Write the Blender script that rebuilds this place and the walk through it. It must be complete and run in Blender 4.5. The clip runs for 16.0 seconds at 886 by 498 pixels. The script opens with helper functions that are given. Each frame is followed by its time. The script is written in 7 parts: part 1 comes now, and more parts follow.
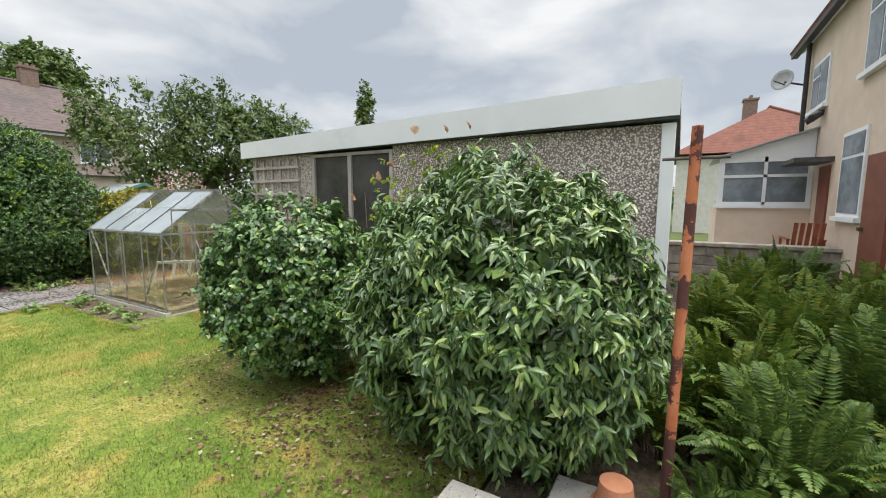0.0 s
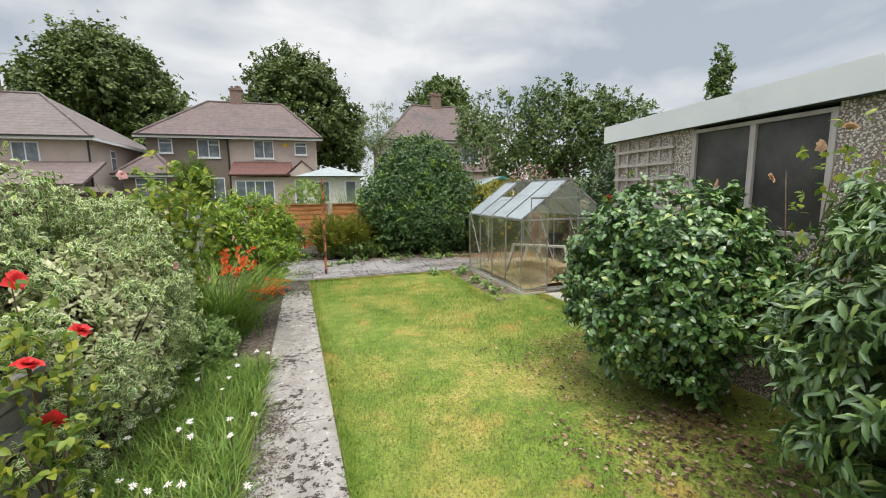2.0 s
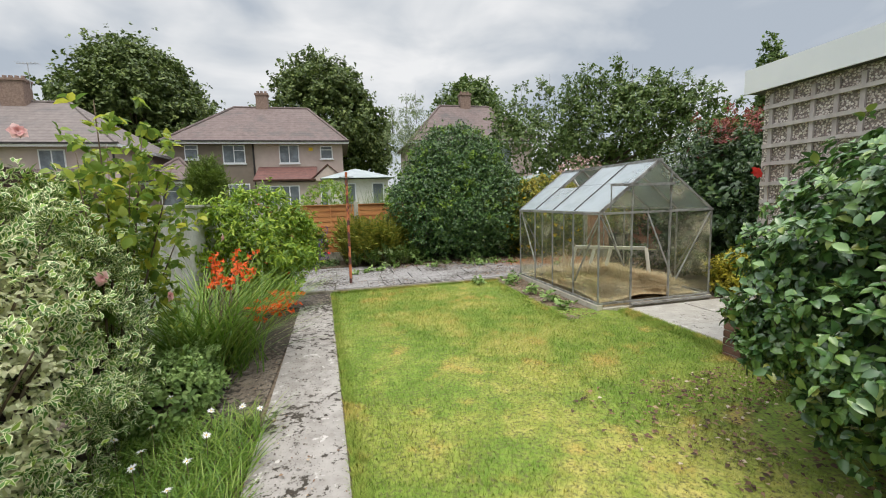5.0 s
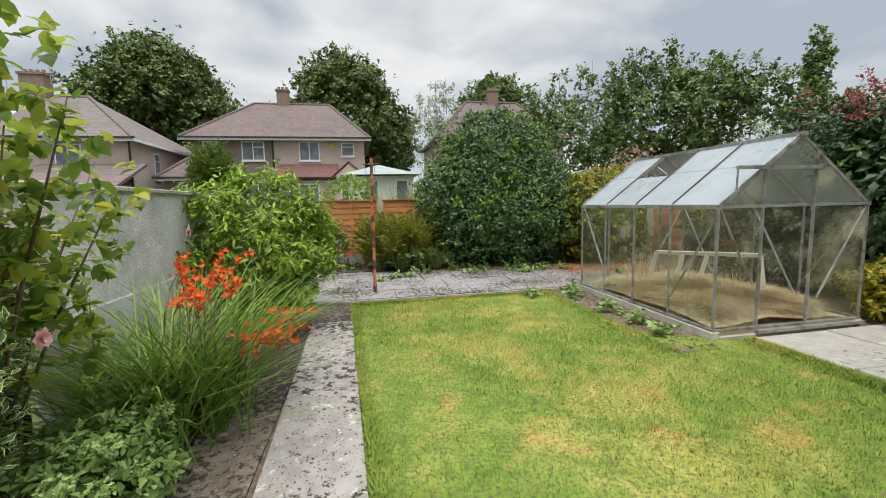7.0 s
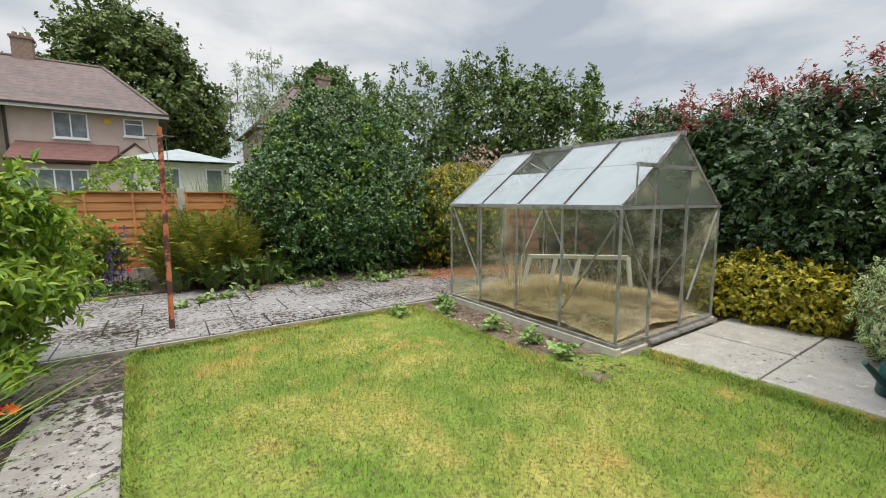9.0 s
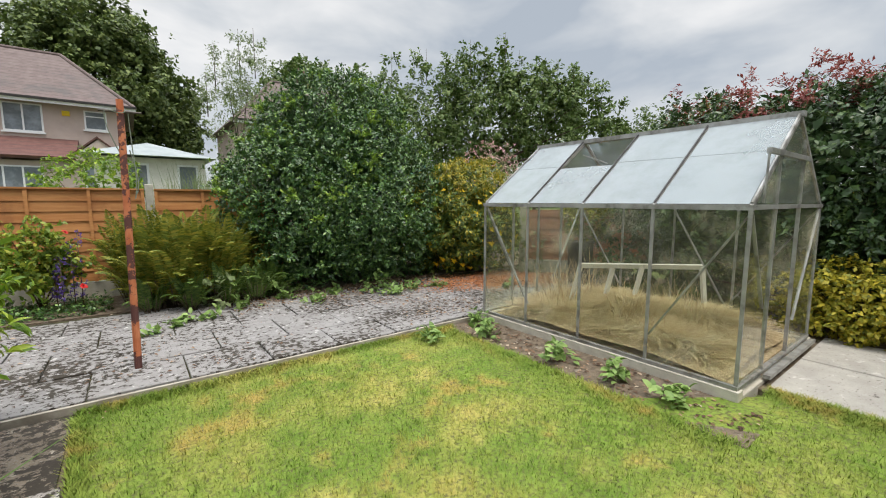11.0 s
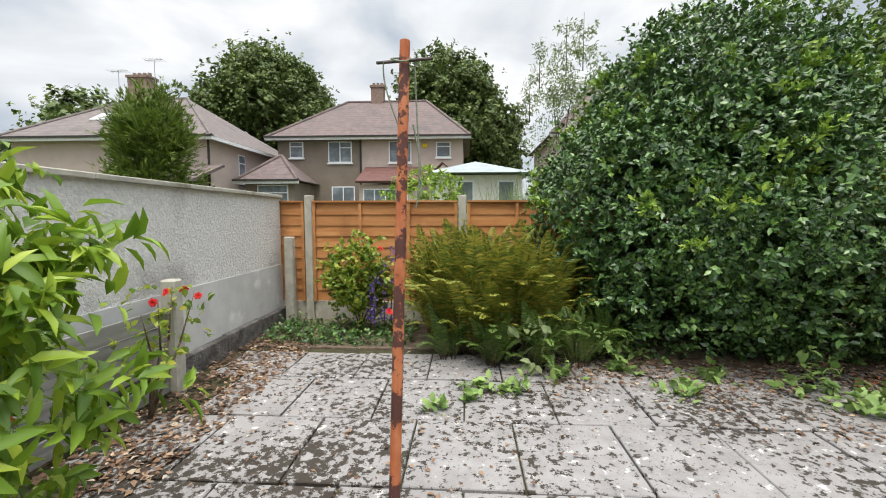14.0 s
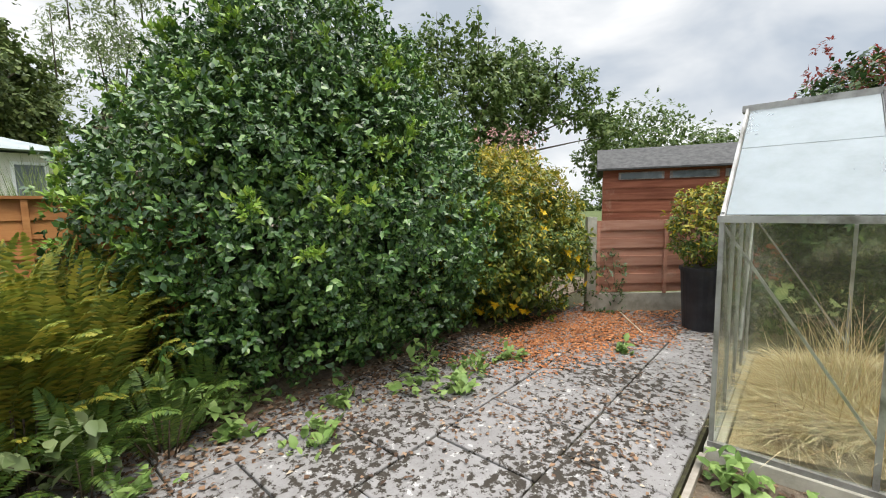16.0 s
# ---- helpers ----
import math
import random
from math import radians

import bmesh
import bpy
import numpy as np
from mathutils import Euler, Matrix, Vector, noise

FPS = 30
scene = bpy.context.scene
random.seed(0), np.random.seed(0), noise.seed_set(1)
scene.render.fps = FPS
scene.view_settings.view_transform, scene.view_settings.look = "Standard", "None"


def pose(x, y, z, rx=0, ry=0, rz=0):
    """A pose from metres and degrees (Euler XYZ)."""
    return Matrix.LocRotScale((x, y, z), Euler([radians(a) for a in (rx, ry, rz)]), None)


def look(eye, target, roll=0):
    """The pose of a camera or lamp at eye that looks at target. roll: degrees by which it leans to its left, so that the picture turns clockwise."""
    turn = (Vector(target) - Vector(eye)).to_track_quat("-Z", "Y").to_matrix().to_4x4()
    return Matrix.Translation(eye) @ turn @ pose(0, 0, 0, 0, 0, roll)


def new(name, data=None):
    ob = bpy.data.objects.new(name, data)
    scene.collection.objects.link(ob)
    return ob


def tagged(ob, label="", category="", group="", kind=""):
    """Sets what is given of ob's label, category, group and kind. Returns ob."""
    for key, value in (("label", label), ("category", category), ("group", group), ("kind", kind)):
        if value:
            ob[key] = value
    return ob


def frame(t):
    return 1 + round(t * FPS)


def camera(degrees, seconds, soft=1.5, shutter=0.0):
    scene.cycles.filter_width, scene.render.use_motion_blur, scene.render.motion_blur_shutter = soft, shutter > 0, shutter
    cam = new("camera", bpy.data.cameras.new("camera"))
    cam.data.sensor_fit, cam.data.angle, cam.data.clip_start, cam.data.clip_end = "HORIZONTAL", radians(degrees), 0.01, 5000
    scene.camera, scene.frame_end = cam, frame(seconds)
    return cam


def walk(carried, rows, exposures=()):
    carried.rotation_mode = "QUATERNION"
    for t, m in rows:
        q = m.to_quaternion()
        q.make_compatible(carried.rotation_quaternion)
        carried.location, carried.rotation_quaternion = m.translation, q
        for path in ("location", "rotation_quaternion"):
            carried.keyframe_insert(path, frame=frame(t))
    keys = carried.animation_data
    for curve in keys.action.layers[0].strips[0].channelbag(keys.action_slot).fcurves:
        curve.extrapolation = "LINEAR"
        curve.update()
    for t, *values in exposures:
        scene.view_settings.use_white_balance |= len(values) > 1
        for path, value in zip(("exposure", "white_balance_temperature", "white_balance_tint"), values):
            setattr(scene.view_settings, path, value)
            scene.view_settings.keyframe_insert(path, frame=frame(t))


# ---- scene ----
cam = camera(94.5, 16.0, 1.05)
PATH = [
    (0, (0.562, -0.104, 1.866), (2.285, 0.883, 1.631), 0.1),
    (0.5, (0.487, 0.0, 1.863), (2.043, 1.229, 1.602), 0.3),
    (1, (0.443, 0.116, 1.935), (1.696, 1.646, 1.636), 0.2),
    (1.5, (0.43, 0.26, 1.883), (1.333, 2.023, 1.602), 0.1),
    (2, (0.487, 0.511, 1.83), (1.07, 2.404, 1.555), -0.8),
    (2.5, (0.497, 0.75, 1.761), (0.875, 2.697, 1.498), -1.1),
    (3, (0.509, 1.046, 1.668), (0.799, 3.008, 1.411), -1.4),
    (3.5, (0.579, 1.278, 1.665), (0.905, 3.235, 1.41), -1.7),
    (6, (0.529, 2.797, 1.47), (1.026, 4.721, 1.243), -1.6),
    (6.5, (0.495, 3.186, 1.427), (0.892, 5.133, 1.201), -1.5),
    (7, (0.496, 3.581, 1.412), (0.872, 5.532, 1.19), -1.3),
    (7.5, (0.495, 3.997, 1.412), (0.937, 5.935, 1.189), -0.7),
    (8, (0.518, 4.379, 1.402), (1.156, 6.26, 1.166), -0.3),
    (8.5, (0.617, 4.699, 1.388), (1.651, 6.394, 1.148), -0.1),
    (11, (0.673, 6.151, 1.355), (1.875, 7.732, 1.122), 0.0),
    (11.5, (0.803, 6.532, 1.31), (1.682, 8.314, 1.081), 0.1),
    (12, (0.879, 6.912, 1.275), (1.429, 8.823, 1.063), -0.0),
    (12.5, (0.926, 7.315, 1.312), (1.153, 9.292, 1.116), -0.1),
    (13, (0.99, 7.736, 1.315), (0.945, 9.727, 1.13), -0.2),
    (13.5, (0.977, 8.095, 1.301), (0.794, 10.08, 1.131), 0.1),
    (14, (0.963, 8.431, 1.326), (0.849, 10.421, 1.17), -0.0),
    (14.5, (1.004, 8.766, 1.328), (1.19, 10.752, 1.181), -0.0),
    (15, (1.152, 9.011, 1.335), (1.795, 10.899, 1.182), -0.3),
    (15.5, (1.269, 9.207, 1.337), (2.385, 10.859, 1.175), -0.8),
    (16, (1.342, 9.376, 1.4), (2.837, 10.688, 1.197), -1.0),
]
walk(cam, [(t, look(eye, target, roll)) for t, eye, target, roll in PATH],
     [(0, 0.18), (2.0, 0.12), (8.5, 0.06), (11.5, 0.1), (13.5, 0.32), (16, 0.34)])


# ---- world, sun, exposure ----
world = bpy.data.worlds.new("overcast_sky")
scene.world = world
world.use_nodes = True
wn, wl = world.node_tree.nodes, world.node_tree.links
wn.clear()
w_out = wn.new("ShaderNodeOutputWorld")
w_bg = wn.new("ShaderNodeBackground")
w_sky = wn.new("ShaderNodeTexSky")
w_sky.sky_type = "NISHITA"
w_sky.sun_disc = False
w_sky.sun_elevation, w_sky.sun_rotation = radians(72), radians(180)
w_gain = wn.new("ShaderNodeVectorMath")
w_gain.operation = "SCALE"
w_gain.inputs["Scale"].default_value = 0.10
w_tc = wn.new("ShaderNodeTexCoord")
w_map = wn.new("ShaderNodeMapping")
w_map.inputs["Scale"].default_value = (1.0, 1.0, 2.4)
w_noise = wn.new("ShaderNodeTexNoise")
w_noise.inputs["Scale"].default_value = 2.5
w_noise.inputs["Detail"].default_value = 5.0
w_noise.inputs["Roughness"].default_value = 0.5
w_noise.inputs["Distortion"].default_value = 0.35
w_ramp = wn.new("ShaderNodeValToRGB")
w_ramp.color_ramp.elements[0].position, w_ramp.color_ramp.elements[0].color = 0.36, (0.47, 0.525, 0.595, 1)
w_ramp.color_ramp.elements[1].position, w_ramp.color_ramp.elements[1].color = 0.62, (0.91, 0.912, 0.915, 1)
w_mid = w_ramp.color_ramp.elements.new(0.5)
w_mid.color = (0.705, 0.733, 0.762, 1)
w_mix = wn.new("ShaderNodeMix")
w_mix.data_type = "RGBA"
w_mix.inputs["Factor"].default_value = 0.93
wl.new(w_sky.outputs["Color"], w_gain.inputs[0])
wl.new(w_tc.outputs["Generated"], w_map.inputs["Vector"])
wl.new(w_map.outputs["Vector"], w_noise.inputs["Vector"])
wl.new(w_noise.outputs["Fac"], w_ramp.inputs["Fac"])
wl.new(w_gain.outputs["Vector"], w_mix.inputs["A"])
wl.new(w_ramp.outputs["Color"], w_mix.inputs["B"])
w_sep = wn.new("ShaderNodeSeparateXYZ")
w_up = wn.new("ShaderNodeMapRange")
w_up.interpolation_type = "SMOOTHSTEP"
w_up.inputs["From Min"].default_value, w_up.inputs["From Max"].default_value = 0.40, 0.95
w_up.inputs["To Min"].default_value, w_up.inputs["To Max"].default_value = 1.0, 3.5
wl.new(w_tc.outputs["Generated"], w_sep.inputs["Vector"])
wl.new(w_sep.outputs["Z"], w_up.inputs["Value"])
w_lift = wn.new("ShaderNodeVectorMath")
w_lift.operation = "SCALE"
wl.new(w_mix.outputs["Result"], w_lift.inputs[0])
wl.new(w_up.outputs["Result"], w_lift.inputs["Scale"])
wl.new(w_lift.outputs["Vector"], w_bg.inputs["Color"])
wl.new(w_bg.outputs["Background"], w_out.inputs["Surface"])
w_bg.inputs["Strength"].default_value = 0.95

sun_data = bpy.data.lights.new("sun", "SUN")
sun_data.energy, sun_data.angle, sun_data.color = 2.25, radians(28), (1.0, 0.92, 0.79)
sun = new("sun", sun_data)
sun.matrix_world = look((0, -2.7, 12), (0, 1.2, 0))


# ---- materials ----
def tree_of(name):
    m = bpy.data.materials.new(name)
    m.use_nodes = True
    nt = m.node_tree
    return m, nt, nt.nodes["Principled BSDF"]


def mix_node(nt, fac, a, b, blend="MIX"):
    n = nt.nodes.new("ShaderNodeMix")
    n.data_type, n.blend_type = "RGBA", blend
    for key, v in (("Factor", fac), ("A", a), ("B", b)):
        if isinstance(v, (int, float)):
            n.inputs[key].default_value = v
        elif isinstance(v, tuple):
            n.inputs[key].default_value = (*v, 1)
        else:
            nt.links.new(v, n.inputs[key])
    return n.outputs["Result"]


def noise_node(nt, scale, detail=4.0, rough=0.55, coord=None, stretch=None):
    n = nt.nodes.new("ShaderNodeTexNoise")
    n.inputs["Scale"].default_value, n.inputs["Detail"].default_value, n.inputs["Roughness"].default_value = scale, detail, rough
    if coord is None:
        coord = nt.nodes.new("ShaderNodeTexCoord").outputs["Object"]
    if stretch:
        mp = nt.nodes.new("ShaderNodeMapping")
        mp.inputs["Scale"].default_value = stretch
        nt.links.new(coord, mp.inputs["Vector"])
        coord = mp.outputs["Vector"]
    nt.links.new(coord, n.inputs["Vector"])
    return n.outputs["Fac"]


def step_node(nt, value, lo, hi):
    n = nt.nodes.new("ShaderNodeMapRange")
    n.interpolation_type = "SMOOTHSTEP"
    n.inputs["From Min"].default_value, n.inputs["From Max"].default_value = lo, hi
    nt.links.new(value, n.inputs["Value"])
    return n.outputs["Result"]


def bump_node(nt, p, height, strength, distance=0.01):
    b = nt.nodes.new("ShaderNodeBump")
    b.inputs["Strength"].default_value, b.inputs["Distance"].default_value = strength, distance
    nt.links.new(height, b.inputs["Height"])
    nt.links.new(b.outputs["Normal"], p.inputs["Normal"])


def surf(name, c1, c2, scale=9.0, rough=0.75, bump=0.3, bscale=70.0, stain=None, sscale=1.3, samount=(0.5, 0.7),
         metal=0.0, stretch=None, rnd=0.0, depth=0.006, spec=0.3):
    """A weathered surface: grain, broad stains, fine relief, and a spread of tone between pieces."""
    m, nt, p = tree_of(name)
    col = mix_node(nt, step_node(nt, noise_node(nt, scale, 6, 0.6, None, stretch), 0.3, 0.7), c1, c2)
    if stain:
        col = mix_node(nt, step_node(nt, noise_node(nt, sscale, 6, 0.65), *samount), col, stain)
    if rnd:
        info = nt.nodes.new("ShaderNodeObjectInfo")
        hsv = nt.nodes.new("ShaderNodeHueSaturation")
        mr = nt.nodes.new("ShaderNodeMapRange")
        mr.inputs["To Min"].default_value, mr.inputs["To Max"].default_value = 1 - rnd, 1 + rnd
        nt.links.new(info.outputs["Random"], mr.inputs["Value"])
        nt.links.new(mr.outputs["Result"], hsv.inputs["Value"])
        nt.links.new(col, hsv.inputs["Color"])
        col = hsv.outputs["Color"]
    nt.links.new(col, p.inputs["Base Color"])
    p.inputs["Roughness"].default_value, p.inputs["Metallic"].default_value = rough, metal
    p.inputs["Specular IOR Level"].default_value = spec
    if bump:
        bump_node(nt, p, noise_node(nt, bscale, 5, 0.6, None, stretch), bump, depth)
    return m


def leafy(name, ramp, rough=0.5, trans=0.25, margin=None, spec=0.4, patch=None, pscale=1.6, single=False):
    """Leaves: each island takes its own tone from the ramp; margin is a pale leaf edge."""
    m, nt, p = tree_of(name)
    geo = nt.nodes.new("ShaderNodeNewGeometry")
    cr = nt.nodes.new("ShaderNodeValToRGB")
    els = cr.color_ramp.elements
    while len(els) < len(ramp):
        els.new(0.5)
    for e, (pos, c) in zip(els, ramp):
        e.position, e.color = pos, (*c, 1)
    info = nt.nodes.new("ShaderNodeObjectInfo")
    nt.links.new(info.outputs["Random"] if single else geo.outputs["Random Per Island"], cr.inputs["Fac"])
    col = cr.outputs["Color"]
    if patch:
        col = mix_node(nt, step_node(nt, noise_node(nt, pscale, 3), 0.5, 0.68), col, patch)
    if margin:
        uv = nt.nodes.new("ShaderNodeUVMap")
        sep = nt.nodes.new("ShaderNodeSeparateXYZ")
        nt.links.new(uv.outputs["UV"], sep.inputs["Vector"])
        wob = nt.nodes.new("ShaderNodeMath")
        wob.operation = "MULTIPLY_ADD"
        wob.inputs[1].default_value, wob.inputs[2].default_value = 0.5, -0.25
        nt.links.new(noise_node(nt, 90, 2), wob.inputs[0])
        add = nt.nodes.new("ShaderNodeMath")
        nt.links.new(sep.outputs["X"], add.inputs[0])
        nt.links.new(wob.outputs[0], add.inputs[1])
        col = mix_node(nt, step_node(nt, add.outputs[0], 0.60, 0.78), col, margin)
    nt.links.new(col, p.inputs["Base Color"])
    p.inputs["Roughness"].default_value = rough
    p.inputs["Specular IOR Level"].default_value = spec
    if trans:
        t = nt.nodes.new("ShaderNodeBsdfTranslucent")
        nt.links.new(col, t.inputs["Color"])
        ms = nt.nodes.new("ShaderNodeMixShader")
        ms.inputs["Fac"].default_value = trans
        nt.links.new(p.outputs["BSDF"], ms.inputs[1])
        nt.links.new(t.outputs["BSDF"], ms.inputs[2])
        nt.links.new(ms.outputs["Shader"], nt.nodes["Material Output"].inputs["Surface"])
    return m


def pane_mat(name, tint, dirt, dirt_reflection_col, lo, hi, rough=0.05, scale=3.0, veil=0.05, gloss=0.55):
    """A single sheet of glass: clear, with gloss by angle, under patches of dirt; on roof and dark panes they also
    paint reflections.
    """
    m, nt, p = tree_of(name)
    p.inputs["Base Color"].default_value = (*dirt_reflection_col, 1)
    p.inputs["Roughness"].default_value = 0.7
    tr = nt.nodes.new("ShaderNodeBsdfTransparent")
    tr.inputs["Color"].default_value = (*tint, 1)
    gl = nt.nodes.new("ShaderNodeBsdfGlossy")
    gl.inputs["Roughness"].default_value = rough
    lw = nt.nodes.new("ShaderNodeLayerWeight")
    pw = nt.nodes.new("ShaderNodeMath")
    pw.operation = "POWER"
    pw.inputs[1].default_value = 4.0
    nt.links.new(lw.outputs["Facing"], pw.inputs[0])
    fr = nt.nodes.new("ShaderNodeMath")
    fr.operation = "MULTIPLY_ADD"
    fr.inputs[1].default_value, fr.inputs[2].default_value = gloss, 0.035
    nt.links.new(pw.outputs[0], fr.inputs[0])
    a = nt.nodes.new("ShaderNodeMixShader")
    nt.links.new(fr.outputs[0], a.inputs["Fac"])
    nt.links.new(tr.outputs["BSDF"], a.inputs[1])
    nt.links.new(gl.outputs["BSDF"], a.inputs[2])
    b = nt.nodes.new("ShaderNodeMixShader")
    mr = nt.nodes.new("ShaderNodeMapRange")
    mr.inputs["To Min"].default_value, mr.inputs["To Max"].default_value = veil, dirt
    nt.links.new(step_node(nt, noise_node(nt, scale, 6, 0.65), lo, hi), mr.inputs["Value"])
    nt.links.new(mr.outputs["Result"], b.inputs["Fac"])
    nt.links.new(a.outputs["Shader"], b.inputs[1])
    nt.links.new(p.outputs["BSDF"], b.inputs[2])
    nt.links.new(b.outputs["Shader"], nt.nodes["Material Output"].inputs["Surface"])
    return m


def lawn_mat(name, blades):
    """Turf: green, with dry straw-coloured patches; blades share the same patches."""
    m, nt, p = tree_of(name)
    big = step_node(nt, noise_node(nt, 1.15, 5, 0.65), 0.40, 0.64)
    small = step_node(nt, noise_node(nt, 7.0, 5, 0.65), 0.35, 0.72)
    green = mix_node(nt, small, (0.13, 0.215, 0.028), (0.215, 0.30, 0.05))
    dry = mix_node(nt, small, (0.29, 0.315, 0.06), (0.46, 0.39, 0.12))
    sep = nt.nodes.new("ShaderNodeSeparateXYZ")
    nt.links.new(nt.nodes.new("ShaderNodeTexCoord").outputs["Object"], sep.inputs["Vector"])
    trod = nt.nodes.new("ShaderNodeMath")
    trod.operation = "MULTIPLY"
    nt.links.new(step_node(nt, sep.outputs["X"], 0.45, 1.5), trod.inputs[0])
    nt.links.new(step_node(nt, sep.outputs["X"], 3.5, 2.3), trod.inputs[1])
    half = nt.nodes.new("ShaderNodeMath")
    half.operation = "MULTIPLY_ADD"
    half.inputs[1].default_value, half.inputs[2].default_value = 0.65, 0.35
    nt.links.new(trod.outputs[0], half.inputs[0])
    worn_in = nt.nodes.new("ShaderNodeMath")
    worn_in.operation = "MULTIPLY"
    nt.links.new(big, worn_in.inputs[0])
    nt.links.new(half.outputs[0], worn_in.inputs[1])
    col = mix_node(nt, worn_in.outputs[0], green, dry)
    worn = step_node(nt, noise_node(nt, 2.2, 4, 0.6), 0.53, 0.72)
    col = mix_node(nt, worn, col, (0.42, 0.31, 0.085))
    if blades:
        geo = nt.nodes.new("ShaderNodeNewGeometry")
        hsv = nt.nodes.new("ShaderNodeHueSaturation")
        mr = nt.nodes.new("ShaderNodeMapRange")
        mr.inputs["To Min"].default_value, mr.inputs["To Max"].default_value = 0.84, 1.2
        nt.links.new(geo.outputs["Random Per Island"], mr.inputs["Value"])
        nt.links.new(mr.outputs["Result"], hsv.inputs["Value"])
        nt.links.new(col, hsv.inputs["Color"])
        col = hsv.outputs["Color"]
    else:
        col = mix_node(nt, step_node(nt, noise_node(nt, 40, 3), 0.4, 0.75), col, (0.10, 0.095, 0.04))
    nt.links.new(col, p.inputs["Base Color"])
    p.inputs["Roughness"].default_value = 0.75
    p.inputs["Specular IOR Level"].default_value = 0.2
    if not blades:
        bump_node(nt, p, noise_node(nt, 120, 4), 0.6, 0.01)
    return m


def slab_mat(name, base1, base2, moss_lo, pale):
    """Old concrete flags: grey, with dark moss and pale lichen blots and grit."""
    m, nt, p = tree_of(name)
    co = nt.nodes.new("ShaderNodeNewGeometry").outputs["Position"]
    col = mix_node(nt, step_node(nt, noise_node(nt, 5, 6, 0.65, co), 0.3, 0.7), base1, base2)
    col = mix_node(nt, step_node(nt, noise_node(nt, 160, 2, 0.5, co), 0.5, 0.8), col, (0.30, 0.29, 0.28))
    col = mix_node(nt, step_node(nt, noise_node(nt, 12, 5, 0.65, co), 0.60, 0.65), col, pale)
    zone = noise_node(nt, 0.9, 3, 0.5, co)
    fine = noise_node(nt, 17, 6, 0.7, co)
    add = nt.nodes.new("ShaderNodeMath")
    add.operation = "MULTIPLY_ADD"
    add.inputs[1].default_value = 0.55
    nt.links.new(zone, add.inputs[0])
    nt.links.new(fine, add.inputs[2])
    mask = step_node(nt, add.outputs[0], moss_lo, moss_lo + 0.05)
    col = mix_node(nt, mask, col, (0.045, 0.038, 0.03))
    col = mix_node(nt, step_node(nt, noise_node(nt, 48, 4, 0.6, co), 0.63, 0.67), col, (0.075, 0.062, 0.05))
    nt.links.new(col, p.inputs["Base Color"])
    p.inputs["Roughness"].default_value = 0.85
    p.inputs["Specular IOR Level"].default_value = 0.25
    bump_node(nt, p, noise_node(nt, 60, 5, 0.65, co), 0.5, 0.008)
    return m


def pebbledash(name, c1, c2, c3, scale=70.0):
    m, nt, p = tree_of(name)
    v = nt.nodes.new("ShaderNodeTexVoronoi")
    v.inputs["Scale"].default_value = scale
    nt.links.new(nt.nodes.new("ShaderNodeTexCoord").outputs["Object"], v.inputs["Vector"])
    cr = nt.nodes.new("ShaderNodeValToRGB")
    els = cr.color_ramp.elements
    els.new(0.5)
    for e, pos, c in zip(els, (0.15, 0.5, 0.85), (c1, c2, c3)):
        e.position, e.color = pos, (*c, 1)
    sep = nt.nodes.new("ShaderNodeSeparateXYZ")
    nt.links.new(v.outputs["Color"], sep.inputs["Vector"])
    nt.links.new(sep.outputs["X"], cr.inputs["Fac"])
    col = mix_node(nt, step_node(nt, v.outputs["Distance"], 0.40, 0.70), cr.outputs["Color"], (0.22, 0.185, 0.165))
    nt.links.new(col, p.inputs["Base Color"])
    p.inputs["Roughness"].default_value = 0.85
    inv = nt.nodes.new("ShaderNodeMath")
    inv.operation = "SUBTRACT"
    inv.inputs[0].default_value = 1.0
    nt.links.new(v.outputs["Distance"], inv.inputs[1])
    bump_node(nt, p, inv.outputs[0], 0.8, 0.01)
    return m


def tiled_roof(name, c1, c2, stain):
    m, nt, p = tree_of(name)
    co = nt.nodes.new("ShaderNodeTexCoord").outputs["Object"]
    col = mix_node(nt, step_node(nt, noise_node(nt, 3.5, 6, 0.7, co), 0.3, 0.7), c1, c2)
    col = mix_node(nt, step_node(nt, noise_node(nt, 0.7, 4, 0.6, co), 0.5, 0.75), col, stain)
    wv = nt.nodes.new("ShaderNodeTexWave")
    wv.bands_direction, wv.wave_profile = "Z", "SAW"
    wv.inputs["Scale"].default_value, wv.inputs["Distortion"].default_value = 1.7, 0.3
    nt.links.new(co, wv.inputs["Vector"])
    col = mix_node(nt, step_node(nt, wv.outputs["Fac"], 0.0, 0.25), mix_node(nt, 0.5, col, (0.05, 0.04, 0.04)), col)
    nt.links.new(col, p.inputs["Base Color"])
    p.inputs["Roughness"].default_value = 0.85
    bump_node(nt, p, wv.outputs["Fac"], 0.6, 0.04)
    return m


M = {}
M["turf"] = lawn_mat("turf", False)
M["grass_blade"] = lawn_mat("grass_blade", True)
M["far_ground"] = surf("rough_grass", (0.06, 0.09, 0.025), (0.11, 0.13, 0.04), 2.0, 0.9, 0.4, 30)
M["soil"] = surf("garden_soil", (0.11, 0.085, 0.062), (0.21, 0.165, 0.12), 14, 0.95, 0.8, 60, (0.30, 0.26, 0.21), 9, (0.58, 0.7), depth=0.02)
M["flag"] = slab_mat("patio_flag", (0.22, 0.21, 0.207), (0.30, 0.289, 0.285), 0.79, (0.50, 0.487, 0.474))
M["path"] = slab_mat("path_concrete", (0.235, 0.217, 0.20), (0.36, 0.337, 0.315), 0.82, (0.48, 0.455, 0.43))
